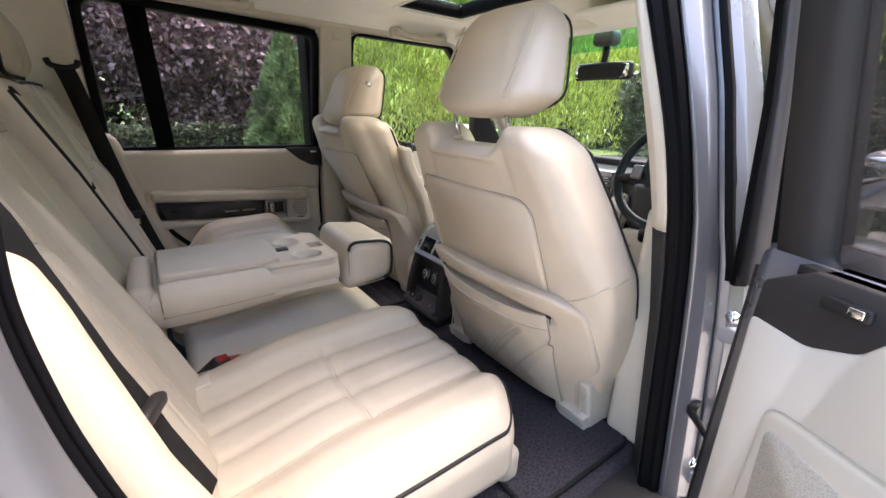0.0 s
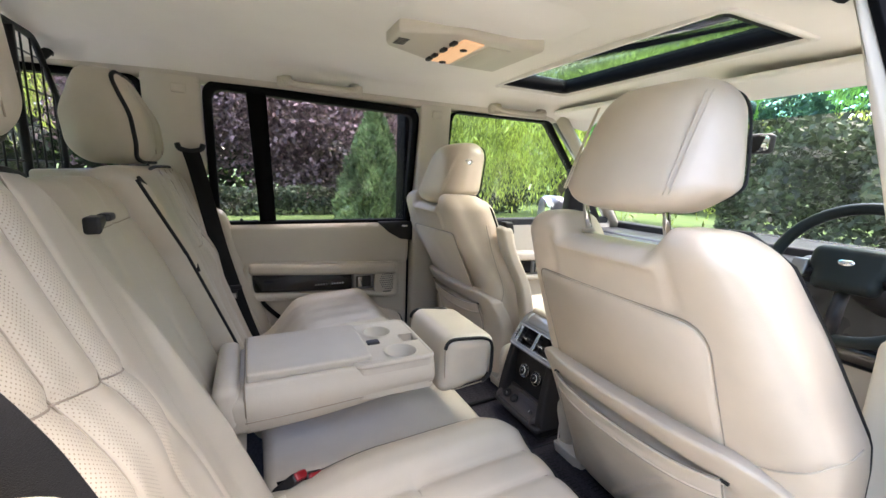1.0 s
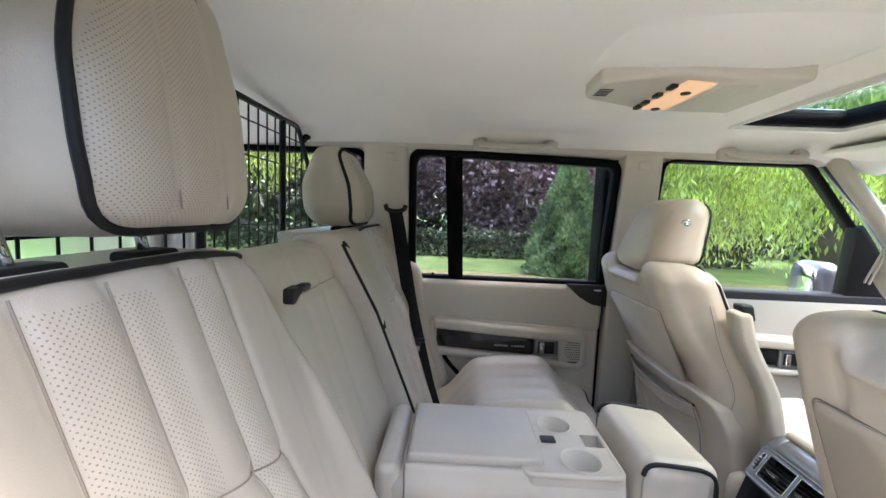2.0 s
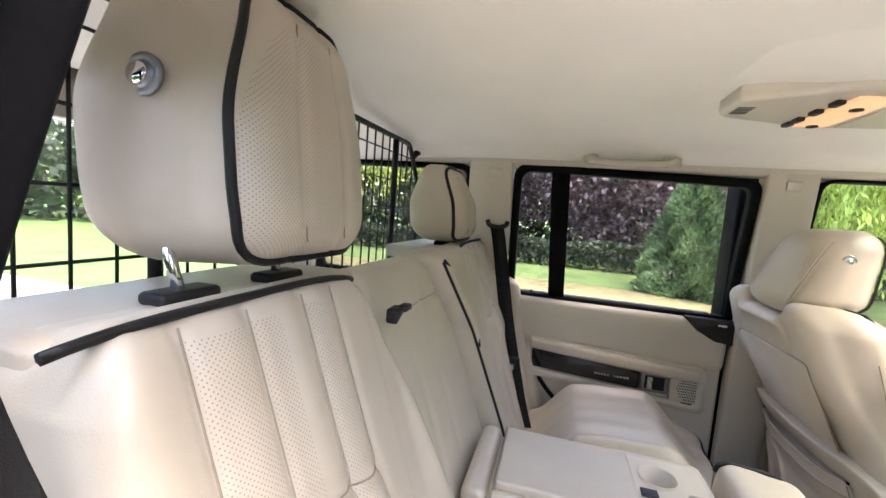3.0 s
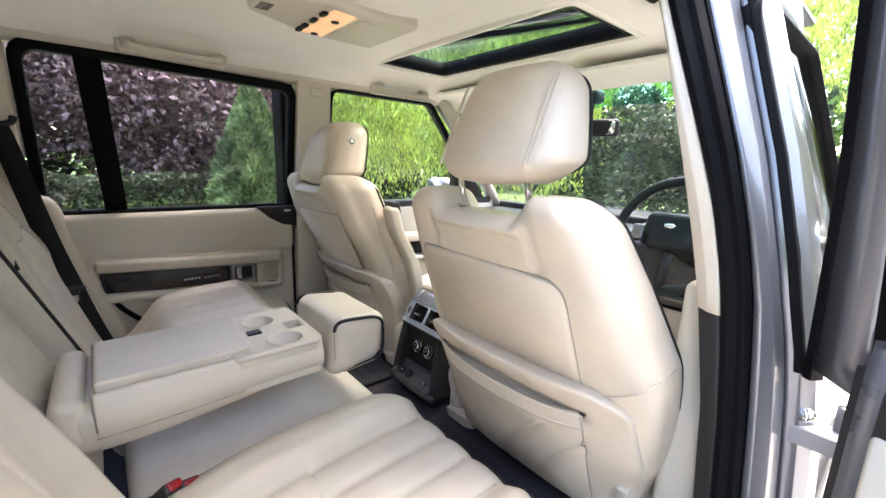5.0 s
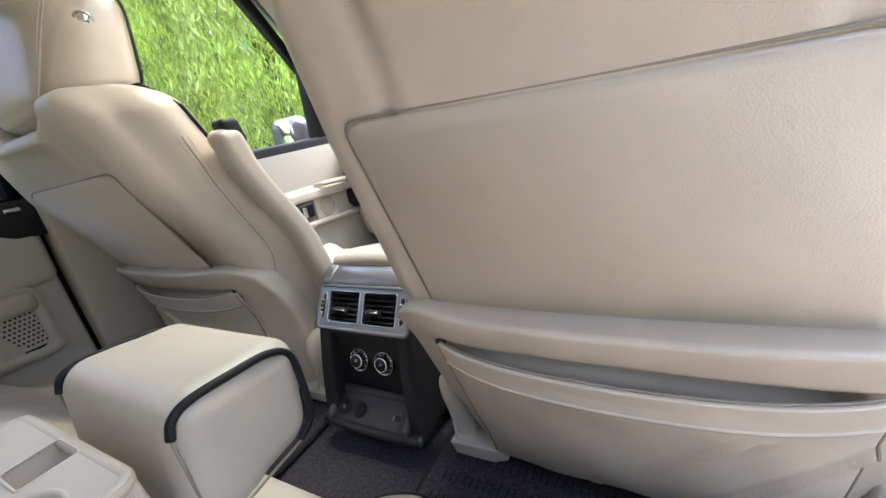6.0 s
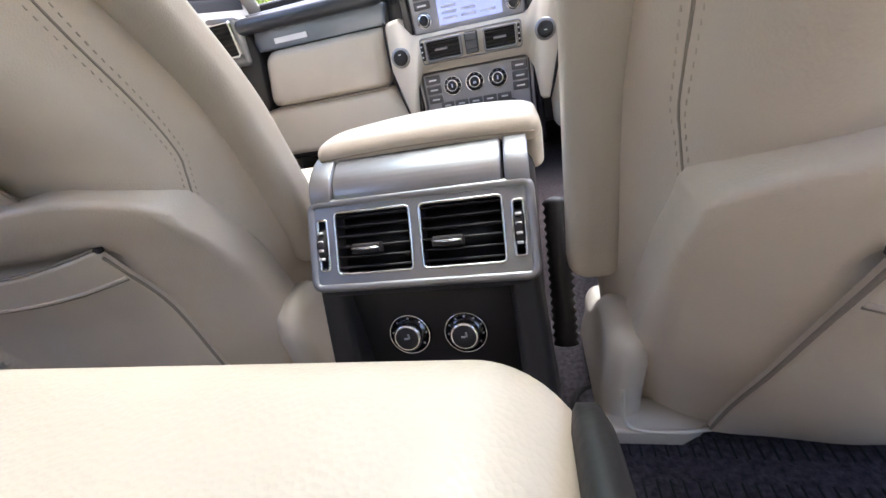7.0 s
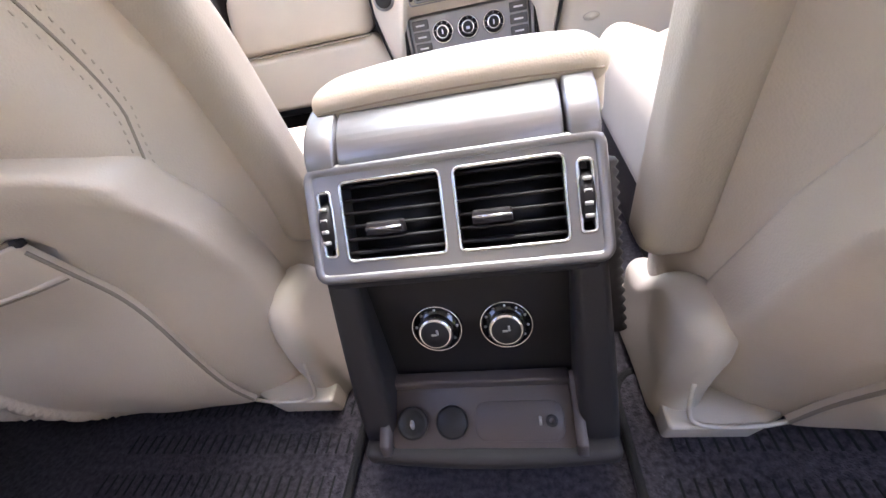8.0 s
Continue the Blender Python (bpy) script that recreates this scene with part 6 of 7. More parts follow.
    sp = part("speaker_plate", own(slab(loop2([(a0 + 0.520, 0.858), (a0 + 0.640, 0.850), (a0 + 0.640, 0.985), (a0 + 0.520, 0.985)], 0.015), lambda y, z, t: (-0.770 + t, y, z), 0.0, 0.020, 0.003)), M_trim, d)
    dots = []
    for i in range(11):
        for j in range(9):
            yy, zz = a0 + 0.545 + i * 0.0085 + (0.00425 if j % 2 else 0), 0.885 + j * 0.0100
            if ((yy - a0 - 0.588) / 0.046) ** 2 + ((zz - 0.925) / 0.044) ** 2 < 1:
                dots.append(lathe([(0.0, 0), (0.0026, 0), (0.0026, 0.0008), (0.0, 0.0008)], 8, (-0.7502, yy, zz), (1, 0, 0)))
    part("speaker_holes", own(joined(*dots)), M_black_soft, sp)["kind"] = "stuff"
    part("badge", own(box(-0.7505, -0.748, a0 + 0.560, a0 + 0.600, 0.868, 0.875, 0.001)), M_black, sp)
    if rear:
        cap = slab(loop2([(-0.300, 1.200), (-0.10, 1.200), (-0.10, 1.110), (-0.190, 1.118), (-0.245, 1.150)], [0.006, 0.004, 0.004, 0.03, 0.04], 4), lambda y, z, t: (-0.757 + t, y, z), -0.02, 0.018, 0.004)
        cp = part("switch_cap", own(cap), M_black_soft, d, "dark plastic corner cap")
        part("window_switch", own(box(-0.745, -0.730, -0.190, -0.160, 1.176, 1.186, 0.004)), M_chrome, cp)
        part("lock_pin", own(lathe([(0.0, 0), (0.006, 0), (0.005, 0.016), (0.003, 0.018), (0, 0.018)], 14, (-0.785, -0.845, 1.20), (0, 0, 1))), M_black, d)
        part("oval_cover", own(slab(circle(0, 0, 1, 30) * (0.026, 0.013) + (-0.868, 1.125), lambda y, z, t: (-0.748 + t, y, z), -0.006, 0.003, 0.001)), M_trim, d)
        part("door_pocket", own(slab(loop2([(-0.30, 0.66), (-0.16, 0.66), (-0.16, 0.76), (-0.30, 0.80)], 0.02), lambda y, z, t: (-0.770 + t, y, z), 0.0, 0.008, 0.003)), M_trim, d)
        # curved shut edge towards the rear seat
        part("edge_seal", own(tube(curve([(-0.766, -0.925, 1.19), (-0.766, -0.90, 1.08), (-0.764, -0.835, 0.95), (-0.76, -0.76, 0.84), (-0.76, -0.66, 0.74)], 30), 0.009)), M_rubber, d)
    else:
        part("mirror_sail", own(slab(loop2([(0.80, 1.192), (1.06, 1.192), (0.79, 1.485), (0.77, 1.475)], 0.006), side, -0.022, 0.03, 0.006)), M_black, d)
        part("sill_cap", own(box(-0.80, -0.745, y0 + 0.30, y1 - 0.03, 1.112, 1.206, 0.012, 0.03, 3)), M_black_soft, d, "dark plastic sill capping")
        part("pull_handle", own(tube(curve([(-0.745, 0.70, 1.02), (-0.705, 0.715, 1.025), (-0.700, 0.78, 1.022), (-0.705, 0.84, 1.018), (-0.745, 0.855, 1.012)], 24), 0.010, n=8)), M_leather, d, "ivory pull handle")
    return d


left_door(-0.945, -0.140, WIN_OUT, WIN_IN, True, "closed rear door, ivory trim, dark inlay, tinted window")
left_door(0.010, 1.15, FWIN_OUT, FWIN_IN, False, "closed front door with ivory trim and clear window")

# door mirrors
for s in (-1, 1):
    dm = thing("door_mirror", "grey painted door mirror reflecting the garden", "wing mirror", (s * 1.02, 0.90, 1.23), "door mirrors")
    part("housing", bent(rbox(0.105, 0.055, 0.085, 0.05, 0.03, 5), lambda x, y, z: (x * (1 - 0.15 * (z / 0.085)), y + 0.02, z)), M_paint, dm)
    part("glass", slab(loop2([(-0.088, -0.068), (0.088, -0.068), (0.080, 0.068), (-0.080, 0.068)], 0.03), lambda x, z, t: (x, -0.037 + t + s * 0.25 * x, z), -0.004, 0.0), M_mirror, dm)
    part("arm", box(-0.19 if s > 0 else 0.05, -0.05 if s > 0 else 0.19, -0.01, 0.06, -0.085, -0.035, 0.02), M_black, dm)

# ---------------------------------------------------------------- open right rear door
DH = np.array((0.994, -0.108))
DD = np.array((0.908, -0.419))
DN = np.array((-0.419, -0.908))


def on_door(u, z, t):
    """Points on the open door: along from its hinges, height, out of its inner face."""
    lean = -0.2 * max(0.0, z - 1.2)
    p = DH + (DD * u + DN * (t - lean * 0.9)) * 0.845
    return (p[0], p[1], float(np.interp(z, [0.50, 0.62, 1.70], [0.48, 0.736, 1.648])))


rd = thing("car_door", "open rear door seen from inside, ivory trim, dark cap", "car door", (1.4, -0.2, 0.62), "car doors")


def rd_own(data):
    return np.array(data[0]) - np.array(rd.location), data[1]


part("outer_skin", rd_own(slab(loop2([(0.01, 0.50), (0.95, 0.50), (1.0, 0.80), (1.0, 1.20), (0.01, 1.20)], 0.02), on_door, -0.16, -0.06)), M_paint, rd)
part("shell", rd_own(slab(loop2([(0.02, 0.52), (0.93, 0.52), (0.97, 0.80), (0.97, 1.17), (0.02, 1.17)], 0.02), on_door, -0.07, -0.035)), M_paint, rd)
trim_lp = loop2([(0.066, 0.56), (0.90, 0.56), (0.93, 0.80), (0.93, 1.145), (0.262, 1.145), (0.215, 1.078), (0.150, 1.052), (0.058, 1.060)], [0.02, 0.02, 0.02, 0.01, 0.02, 0.04, 0.06, 0.012])
part("door_trim", rd_own(slab(trim_lp, on_door, -0.04, 0.002, 0.006)), M_trim, rd, "ivory padded trim")
part("window_cap", rd_own(slab(loop2([(0.055, 1.03), (0.93, 1.03), (0.93, 1.168), (0.131, 1.168), (0.057, 1.124)], [0.01, 0.01, 0.01, 0.02, 0.012]), on_door, -0.06, -0.004, 0.006)), M_black_soft, rd, "dark grey cap below the window")
part("cap_ledge", rd_own(slab(loop2([(0.10, 1.150), (0.93, 1.150), (0.93, 1.168), (0.10, 1.168)], 0.004), on_door, -0.07, -0.012)), M_black_soft, rd)
sw_ = part("window_switch", rd_own(slab(loop2([(0.150, 1.122), (0.215, 1.122), (0.215, 1.142), (0.150, 1.142)], 0.006), on_door, -0.008, 0.002, 0.002)), M_black, rd)
part("switch_tip", rd_own(slab(loop2([(0.188, 1.126), (0.208, 1.126), (0.208, 1.139), (0.188, 1.139)], 0.003), on_door, 0.0, 0.005, 0.001)), M_chrome, sw_)
spk = loop2([(0.155, 0.62), (0.42, 0.62), (0.42, 0.860), (0.145, 0.905)], [0.03, 0.04, 0.05, 0.022], 6)
part("speaker_rim", rd_own(tube([on_door(*p, 0.004) for p in spk], 0.005, True, 6)), M_piping, rd)
part("speaker_bulge", rd_own(slab(loop2([(0.120, 0.57), (0.86, 0.57), (0.86, 0.945), (0.135, 0.938)], 0.03), on_door, 0.0, 0.010, 0.006)), M_trim, rd)
part("speaker_mesh", rd_own(slab(spk, on_door, 0.004, 0.012, 0.003)), M_mesh, rd, "fine speaker mesh")
# window surround: painted front leg, black guide, glass
fr_o = loop2([(0.040, 1.15), (0.985, 1.15), (0.985, 1.70), (0.005, 1.70)], 0.02)
fr_i = loop2([(0.116, 1.17), (0.93, 1.17), (0.93, 1.655), (0.078, 1.655)], 0.02)
shut_out = edge_line((1.10, 0.967, 0.026), (1.16, 0.966, 0.018), (1.25, 0.964, 0.003), (1.33, 0.962, -0.010), (1.42, 0.959, -0.023), (1.527, 0.954, -0.055), (1.66, 0.948, -0.095))
shut_in = edge_line((1.10, 1.024, -0.046), (1.175, 1.021, -0.057), (1.25, 1.016, -0.072), (1.33, 1.010, -0.087), (1.415, 1.003, -0.099), (1.51, 0.994, -0.122), (1.66, 0.980, -0.160))
part("frame_front", rd_own(loft(1.11, 1.65, shut_out, shut_in, off(shut_in, 0.02, 0.03), off(shut_out, 0.03, 0.02), n=14)), M_paint, rd, "grey metallic paint")
part("frame_seal", rd_own(loft(1.09, 1.65, off(shut_out, -0.012, 0.004), off(shut_out, 0.0, -0.004), off(shut_out, 0.014, 0.016), off(shut_out, 0.0, 0.024), n=14, r=0.003)), M_rubber, rd)
part("frame_gasket", rd_own(loft(1.11, 1.65, off(shut_in, 0.001, -0.002), off(shut_in, 0.014, -0.007), off(shut_in, 0.034, 0.020), off(shut_in, 0.02, 0.03), n=14, r=0.003)), M_rubber, rd)
# dark slab added to stop light in the hinge gap and paint its shade
part("hinge_edge", rd_own(slab(np.array([(0.005, 0.52), (0.05, 0.52), (0.05, 1.13), (0.005, 1.13)]), on_door, -0.15, -0.045)), M_black_soft, rd)
part("window_frame", rd_own(ring(fr_o, fr_i, on_door, -0.085, -0.038)), M_black_soft, rd, "black window frame")
# the darker tint paints in the gloom behind this pane
part("pane", rd_own(slab(fr_i, on_door, -0.062, -0.058)), M_privacy_shaded, rd, "dark tinted pane").visible_shadow = False
# hinges and check strap on the pillar
for z in (1.010, 0.66):
    hg = part("door_hinge", box(-0.018, 0.055, -0.028, 0.020, -0.045, -0.012, 0.004), M_steel, pb, "steel hinge")
    hg.location = (0.966, 0.075, z)
    part("knuckle", lathe([(0.0, -0.05), (0.010, -0.05), (0.010, 0.03), (0.0, 0.03)], 16, (0.045, 0.010, 0), (0, 0, 1)), M_paint, hg)
    part("bolt", lathe([(0.0, 0), (0.013, 0), (0.013, 0.004), (0.009, 0.005), (0.009, 0.012), (0.0, 0.013)], 8, (0.004, -0.022, 0.010), (0.3, -1, 0)), M_chrome, hg)
ck = thing("check_strap", "black door check strap", "check strap", (0.945, 0.030, 0.815))
part("bracket", box(-0.022, 0.022, -0.014, 0.01, -0.018, 0.014, 0.006), M_black, ck)
part("arm", strap([(0.0, -0.012, 0.0), (0.05, -0.03, -0.025), (0.12, -0.04, -0.055)], 0.018, (0, 0, 1), 0.003), M_black, ck)

# closed front right door: rear edge of its window and skin, from outside
fd = thing("car_door", "closed front door, grey paint and black window frame", "car door", (0.9, 0.6, 0.62), "car doors")
fo = np.array(fd.location)
part("outer_skin", (np.array(box(0.86, 0.975, 0.055, 1.15, 0.50, 1.19, 0.03)[0]) - fo, box(0.86, 0.975, 0.055, 1.15, 0.50, 1.19, 0.03)[1]), M_paint, fd)
rg = ring(FWIN_OUT + (0.045, 0), FWIN_IN + (0.045, 0), lambda y, z, t: (side_x(z) + 0.09 + t, y, z), 0.0, 0.04)
part("window_frame", (rg[0] - fo, rg[1]), M_rubber, fd, "black window frame")
sl_ = slab(FWIN_IN + (0.045, 0), lambda y, z, t: (side_x(z) + 0.09 + t, y, z), 0.018, 0.022)
part("pane", (sl_[0] - fo, sl_[1]), M_clear, fd).visible_shadow = False
bx = box(0.76, 0.86, 0.06, 1.15, 0.60, 1.195, 0.02)
part("door_trim", (bx[0] - fo, bx[1]), M_trim, fd)

# ---------------------------------------------------------------- seat belts
def belt(label, path, wide, tongue_at, guide=None):
    b = thing("seat_belt", label, "seat belt", tuple(path[-1]), "seat belts")
    o = np.array(path[-1], float)
    ln = curve(path, 40)
    d = strap(ln, 0.050, wide, 0.0011)
    part("webbing", (d[0] - o, d[1]), M_webbing, b)
    if tongue_at is not None:
        p = np.array(tongue_at)
        tg_ = part("tongue", (joined(box(p[0] - 0.006, p[0] + 0.006, p[1] - 0.027, p[1] + 0.027, p[2] - 0.006, p[2] + 0.010, 0.005), box(p[0] - 0.003, p[0] + 0.007, p[1] - 0.011, p[1] + 0.011, p[2] - 0.040, p[2] - 0.004, 0.002))[0] - o, joined(box(0, 0.012, 0, 0.064, 0, 0.02, 0.005), box(0, 0.01, 0, 0.022, 0, 0.036, 0.002))[1]), M_black, b, "black tongue")
        part("tongue_blade", (box(p[0] + 0.004, p[0] + 0.010, p[1] - 0.008, p[1] + 0.008, p[2] - 0.036, p[2] - 0.016, 0.001)[0] - o, box(0, 0.006, 0, 0.016, 0, 0.02, 0.001)[1]), M_chrome, tg_)
    if guide is not None:
        g = np.array(guide)
        horn = curve([(0, -0.038, 0.020), (0.004, -0.030, 0.003), (0.006, 0, -0.004), (0.004, 0.030, 0.003), (0, 0.038, 0.020)], 16)
        d = tube(horn + g, 0.009, n=8)
        part("guide", (d[0] - o, d[1]), M_black, b, "black plastic guide")
    return b


belt("black seat belt hanging from the rear pillar guide", [(-0.618, -0.985, 1.470), (-0.612, -0.968, 1.40), (-0.590, -0.918, 1.15), (-0.568, -0.880, 1.00), (-0.53, -0.845, 0.88), (-0.50, -0.81, 0.78)], (0.0, 1.0, 0.17), (-0.560, -0.878, 0.995), (-0.628, -0.985, 1.470))
belt("black seat belt lying across the rear backrest", [(0.790, -1.03, 1.47), (0.790, -0.985, 1.40), (0.784, -0.945, 1.335), (0.774, -0.925, 1.286), (0.757, -0.917, 1.24), (0.748, -0.908, 1.20), (0.742, -0.897, 1.155), (0.730, -0.886, 1.11), (0.714, -0.864, 1.04), (0.703, -0.840, 0.96), (0.69, -0.81, 0.86)], [(0.40 + 0.5 * min(1, max(0, (k - 22) / 12)), -0.9 + 0.5 * min(1, max(0, (k - 22) / 12)), 0.0) for k in range(40)], None)
right_belt = [o for o in bpy.data.objects if o.name.startswith("seat_belt")][-1]
part("tongue", bent(rbox(0.024, 0.009, 0.010, 0.007, 0.02, 3), lambda x, y, z: (x + 0.712 - 0.69, y - 0.850 + 0.81 - 0.4 * x, z + 1.036 - 0.86)), M_black, right_belt, "black tongue")
tagged(part("belt_slot_panel", slab(loop2([(-1.066, 1.385), (-0.957, 1.385), (-0.957, 1.595), (-1.066, 1.595)], 0.006), on_side(-1), -0.022, -0.008, 0.002), M_trim), "ivory belt height panel on the rear pillar", "trim panel", kind="structure")
tagged(part("panel_gap", tube([on_side(-1)(y, z, -0.0222) for y, z in dense(loop2([(-1.066, 1.385), (-0.957, 1.385), (-0.957, 1.595), (-1.066, 1.595)], 0.006))], 0.0022, True, 5), M_seam), "fine dark gap round the belt panel", "trim gap", kind="structure")
tagged(part("belt_adjuster", slab(loop2([(-1.045, 1.475), (-0.980, 1.475), (-0.980, 1.520), (-1.045, 1.520)], 0.006), on_side(-1), -0.034, -0.018, 0.003), M_trim), "ivory belt height slider", "slider")
tagged(part("panel_gap", tube([on_side(-1)(y, z, -0.0240) for y, z in ((-1.052, 1.470), (-0.974, 1.470), (-0.974, 1.526), (-1.052, 1.526))], 0.0020, True, 5), M_seam), "fine dark gap round the belt slider", "trim gap", kind="structure")


def buckle(x, y, z, lean):
    b = thing("belt_buckle", "black belt buckle with a red release button", "belt buckle", (x, y, z), "belt buckles")
    r_ = pose(0, 0, 0, lean[0], lean[1], lean[2]).to_3x3()

    def turned(d):
        return np.array([tuple(r_ @ Vector(p)) for p in d[0]]), d[1]
    part("body", turned(box(-0.011, 0.011, -0.021, 0.021, -0.02, 0.048, 0.006)), M_black, b)
    part("button", turned(box(-0.009, 0.009, -0.017, 0.017, 0.040, 0.052, 0.004)), M_red, b, "red button")
    part("stalk", turned(box(-0.004, 0.004, -0.020, 0.020, -0.07, -0.015, 0.002)), M_webbing, b)


buckle(0.180, -0.768, 0.743, (-25, 40, 25))
buckle(0.160, -0.735, 0.738, (-35, 55, 0))
tg2 = thing("belt_anchor", "pale plastic belt anchor slot between cushion and backrest", "belt anchor", (0.25, -0.80, 0.755))
part("slot", bent(rbox(0.022, 0.03, 0.006, 0.005, 0.02, 2), lambda x, y, z: (x, y, z + 0.3 * y)), M_trim, tg2)
part("peg", tube([(0.02, -0.03, 0.0), (0.03, -0.03, 0.02)], 0.005), M_black, tg2)

# ---------------------------------------------------------------- luggage guard
gd = thing("luggage_guard", "black steel mesh guard behind the rear seats", "luggage guard", (0, -1.33, 1.2))
go = loop2([(-0.68, 0.03), (0.68, 0.03), (0.68, 0.40), (0.56, 0.55), (-0.56, 0.55), (-0.68, 0.40)], [0.03, 0.03, 0.06, 0.07, 0.07, 0.06], 6)
part("hoop", tube([(x, 0, z) for x, z in go], 0.009, True, 8), M_black, gd)
for k in range(-12, 13):
    x = k * 0.054
    top = 0.545 if abs(x) < 0.54 else 0.545 - (abs(x) - 0.54) * 1.2
    part("upright", tube([(x, 0, 0.035), (x, 0, top)], 0.0026 if k % 8 else 0.011, n=6), M_black, gd)
for k in range(5):
    z = 0.12 + k * 0.095
    w = 0.675 if z < 0.4 else 0.66 - (z - 0.4) * 0.75
    part("crossbar", tube([(-w, -0.004, z), (w, -0.004, z)], 0.0026, n=6), M_black, gd)
for s in (-1, 1):
    part("clamp", tube([(s * 0.60, 0.0, 0.51), (s * 0.63, 0.01, 0.535), (s * 0.655, 0.015, 0.53)], 0.013), M_black, gd)

# floor mats
for s in (-1, 1):
    mt = thing("floor_mat", "charcoal carpet floor mat with a ribbed heel band", "floor mat", (s * 0.5, -0.12, 0.602), "floor mats")
    lp = loop2([(-0.30 if s < 0 else -0.355, -0.17), (0.33 if s > 0 else 0.355, -0.17), (0.33 if s > 0 else 0.355, 0.19), (-0.30 if s < 0 else -0.355, 0.19)], 0.04)
    part("carpet_face", slab(lp, lambda x, y, z: (x, y, z), 0.0, 0.012, 0.004), M_carpet, mt)
    part("binding", tube([(x, y, 0.007) for x, y in lp], 0.006, True, 6), M_webbing, mt)
    ribs = [box(-0.19 + 0.0127 * k + 0.0006 * math.sin(k * 2.3) + 0.006 * r_, -0.1875 + 0.0127 * k + 0.0006 * math.sin(k * 2.3) + 0.006 * r_, 0.012 + 0.047 * r_ - 0.0115, 0.012 + 0.047 * r_ + 0.0115, 0.0115, 0.0131, 0.0004, 1, 1) for k in range(-11 if s > 0 else 18, 15 if s > 0 else 42) for r_ in range(4)]
    part("heel_ribs", joined(*ribs), M_webbing, mt)["kind"] = "stuff"

# ---------------------------------------------------------------- the garden
def cloud(name, quads, material, parent=None, label=""):
    """Many small leaves in one mesh; quads: an array of n x 4 x 3."""
    n = len(quads)
    me = bpy.data.meshes.new(name)
    me.vertices.add(n * 4)
    me.vertices.foreach_set("co", np.asarray(quads, np.float32).ravel())
    me.loops.add(n * 4)
    me.loops.foreach_set("vertex_index", np.arange(n * 4, dtype=np.int32))
    me.polygons.add(n)
    me.polygons.foreach_set("loop_start", np.arange(0, n * 4, 4, dtype=np.int32))
    me.update(calc_edges=True)
    me.materials.append(material)
    ob = new(name, me)
    ob.parent = parent
    if label:
        ob["label"] = label
    return ob


def leaf_material(name, color, spread=0.45, through=0.35):
    m = bpy.data.materials.new(name)
    m.use_nodes = True
    nd, lk = m.node_tree.nodes, m.node_tree.links
    p = nd["Principled BSDF"]
    p.inputs["Roughness"].default_value = 0.5
    ge = nd.new("ShaderNodeNewGeometry")
    mr_ = nd.new("ShaderNodeMapRange")
    mr_.inputs["To Min"].default_value, mr_.inputs["To Max"].default_value = 1 - spread, 1 + spread
    lk.new(ge.outputs["Random Per Island"], mr_.inputs["Value"])
    tc, no, m2, mu = nd.new("ShaderNodeTexCoord"), nd.new("ShaderNodeTexNoise"), nd.new("ShaderNodeMapRange"), nd.new("ShaderNodeMath")
    no.inputs["Scale"].default_value, no.inputs["Detail"].default_value = 0.9, 3
    m2.inputs["From Min"].default_value, m2.inputs["From Max"].default_value = 0.35, 0.65
    m2.inputs["To Min"].default_value, m2.inputs["To Max"].default_value = 0.55, 1.45
    mu.operation = "MULTIPLY"
    lk.new(tc.outputs["Object"], no.inputs["Vector"])
    lk.new(no.outputs["Fac"], m2.inputs["Value"])
    lk.new(mr_.outputs["Result"], mu.inputs[0])
    lk.new(m2.outputs["Result"], mu.inputs[1])
    sc = nd.new("ShaderNodeVectorMath")
    sc.operation = "SCALE"
    sc.inputs[0].default_value = color
    lk.new(mu.outputs[0], sc.inputs["Scale"])
    lk.new(sc.outputs["Vector"], p.inputs["Base Color"])
    tl, mx = nd.new("ShaderNodeBsdfTranslucent"), nd.new("ShaderNodeMixShader")
    lk.new(sc.outputs["Vector"], tl.inputs["Color"])
    mx.inputs[0].default_value = through
    lk.new(p.outputs[0], mx.inputs[1])
    lk.new(tl.outputs[0], mx.inputs[2])
    lk.new(mx.outputs[0], nd["Material Output"].inputs["Surface"])
    return m


rng = np.random.default_rng(7)


def leaves(centres, size, aspect=0.6, hang=0.0):
    """A leaf at each centre, turned at random; hang: how far they point down."""
    n = len(centres)
    a = rng.normal(size=(n, 3))
    a[:, 2] -= hang * 2.5
    a /= np.linalg.norm(a, axis=1, keepdims=True)
    b = np.cross(a, rng.normal(size=(n, 3)))
    b /= np.linalg.norm(b, axis=1, keepdims=True)
    s = size * rng.uniform(0.6, 1.4, (n, 1))
    a, b = a * s, b * s * aspect
    c = np.asarray(centres)
    return np.stack((c - a, c + b * 0.9, c + a, c - b * 0.9), 1)


def trunk(base, top, r, lean=0.3, n=7):
    p = np.linspace(base, top, n)
    p[1:, :2] += rng.normal(scale=lean, size=(n - 1, 2)) * np.linspace(0.1, 0.5, n - 1)[:, None]
    v, f = tube(p, r, n=9)
    k = np.repeat(np.linspace(1.0, 0.4, n), 9)[:, None]
    c = np.repeat(p, 9, 0)
    return c + (v - c) * k, f


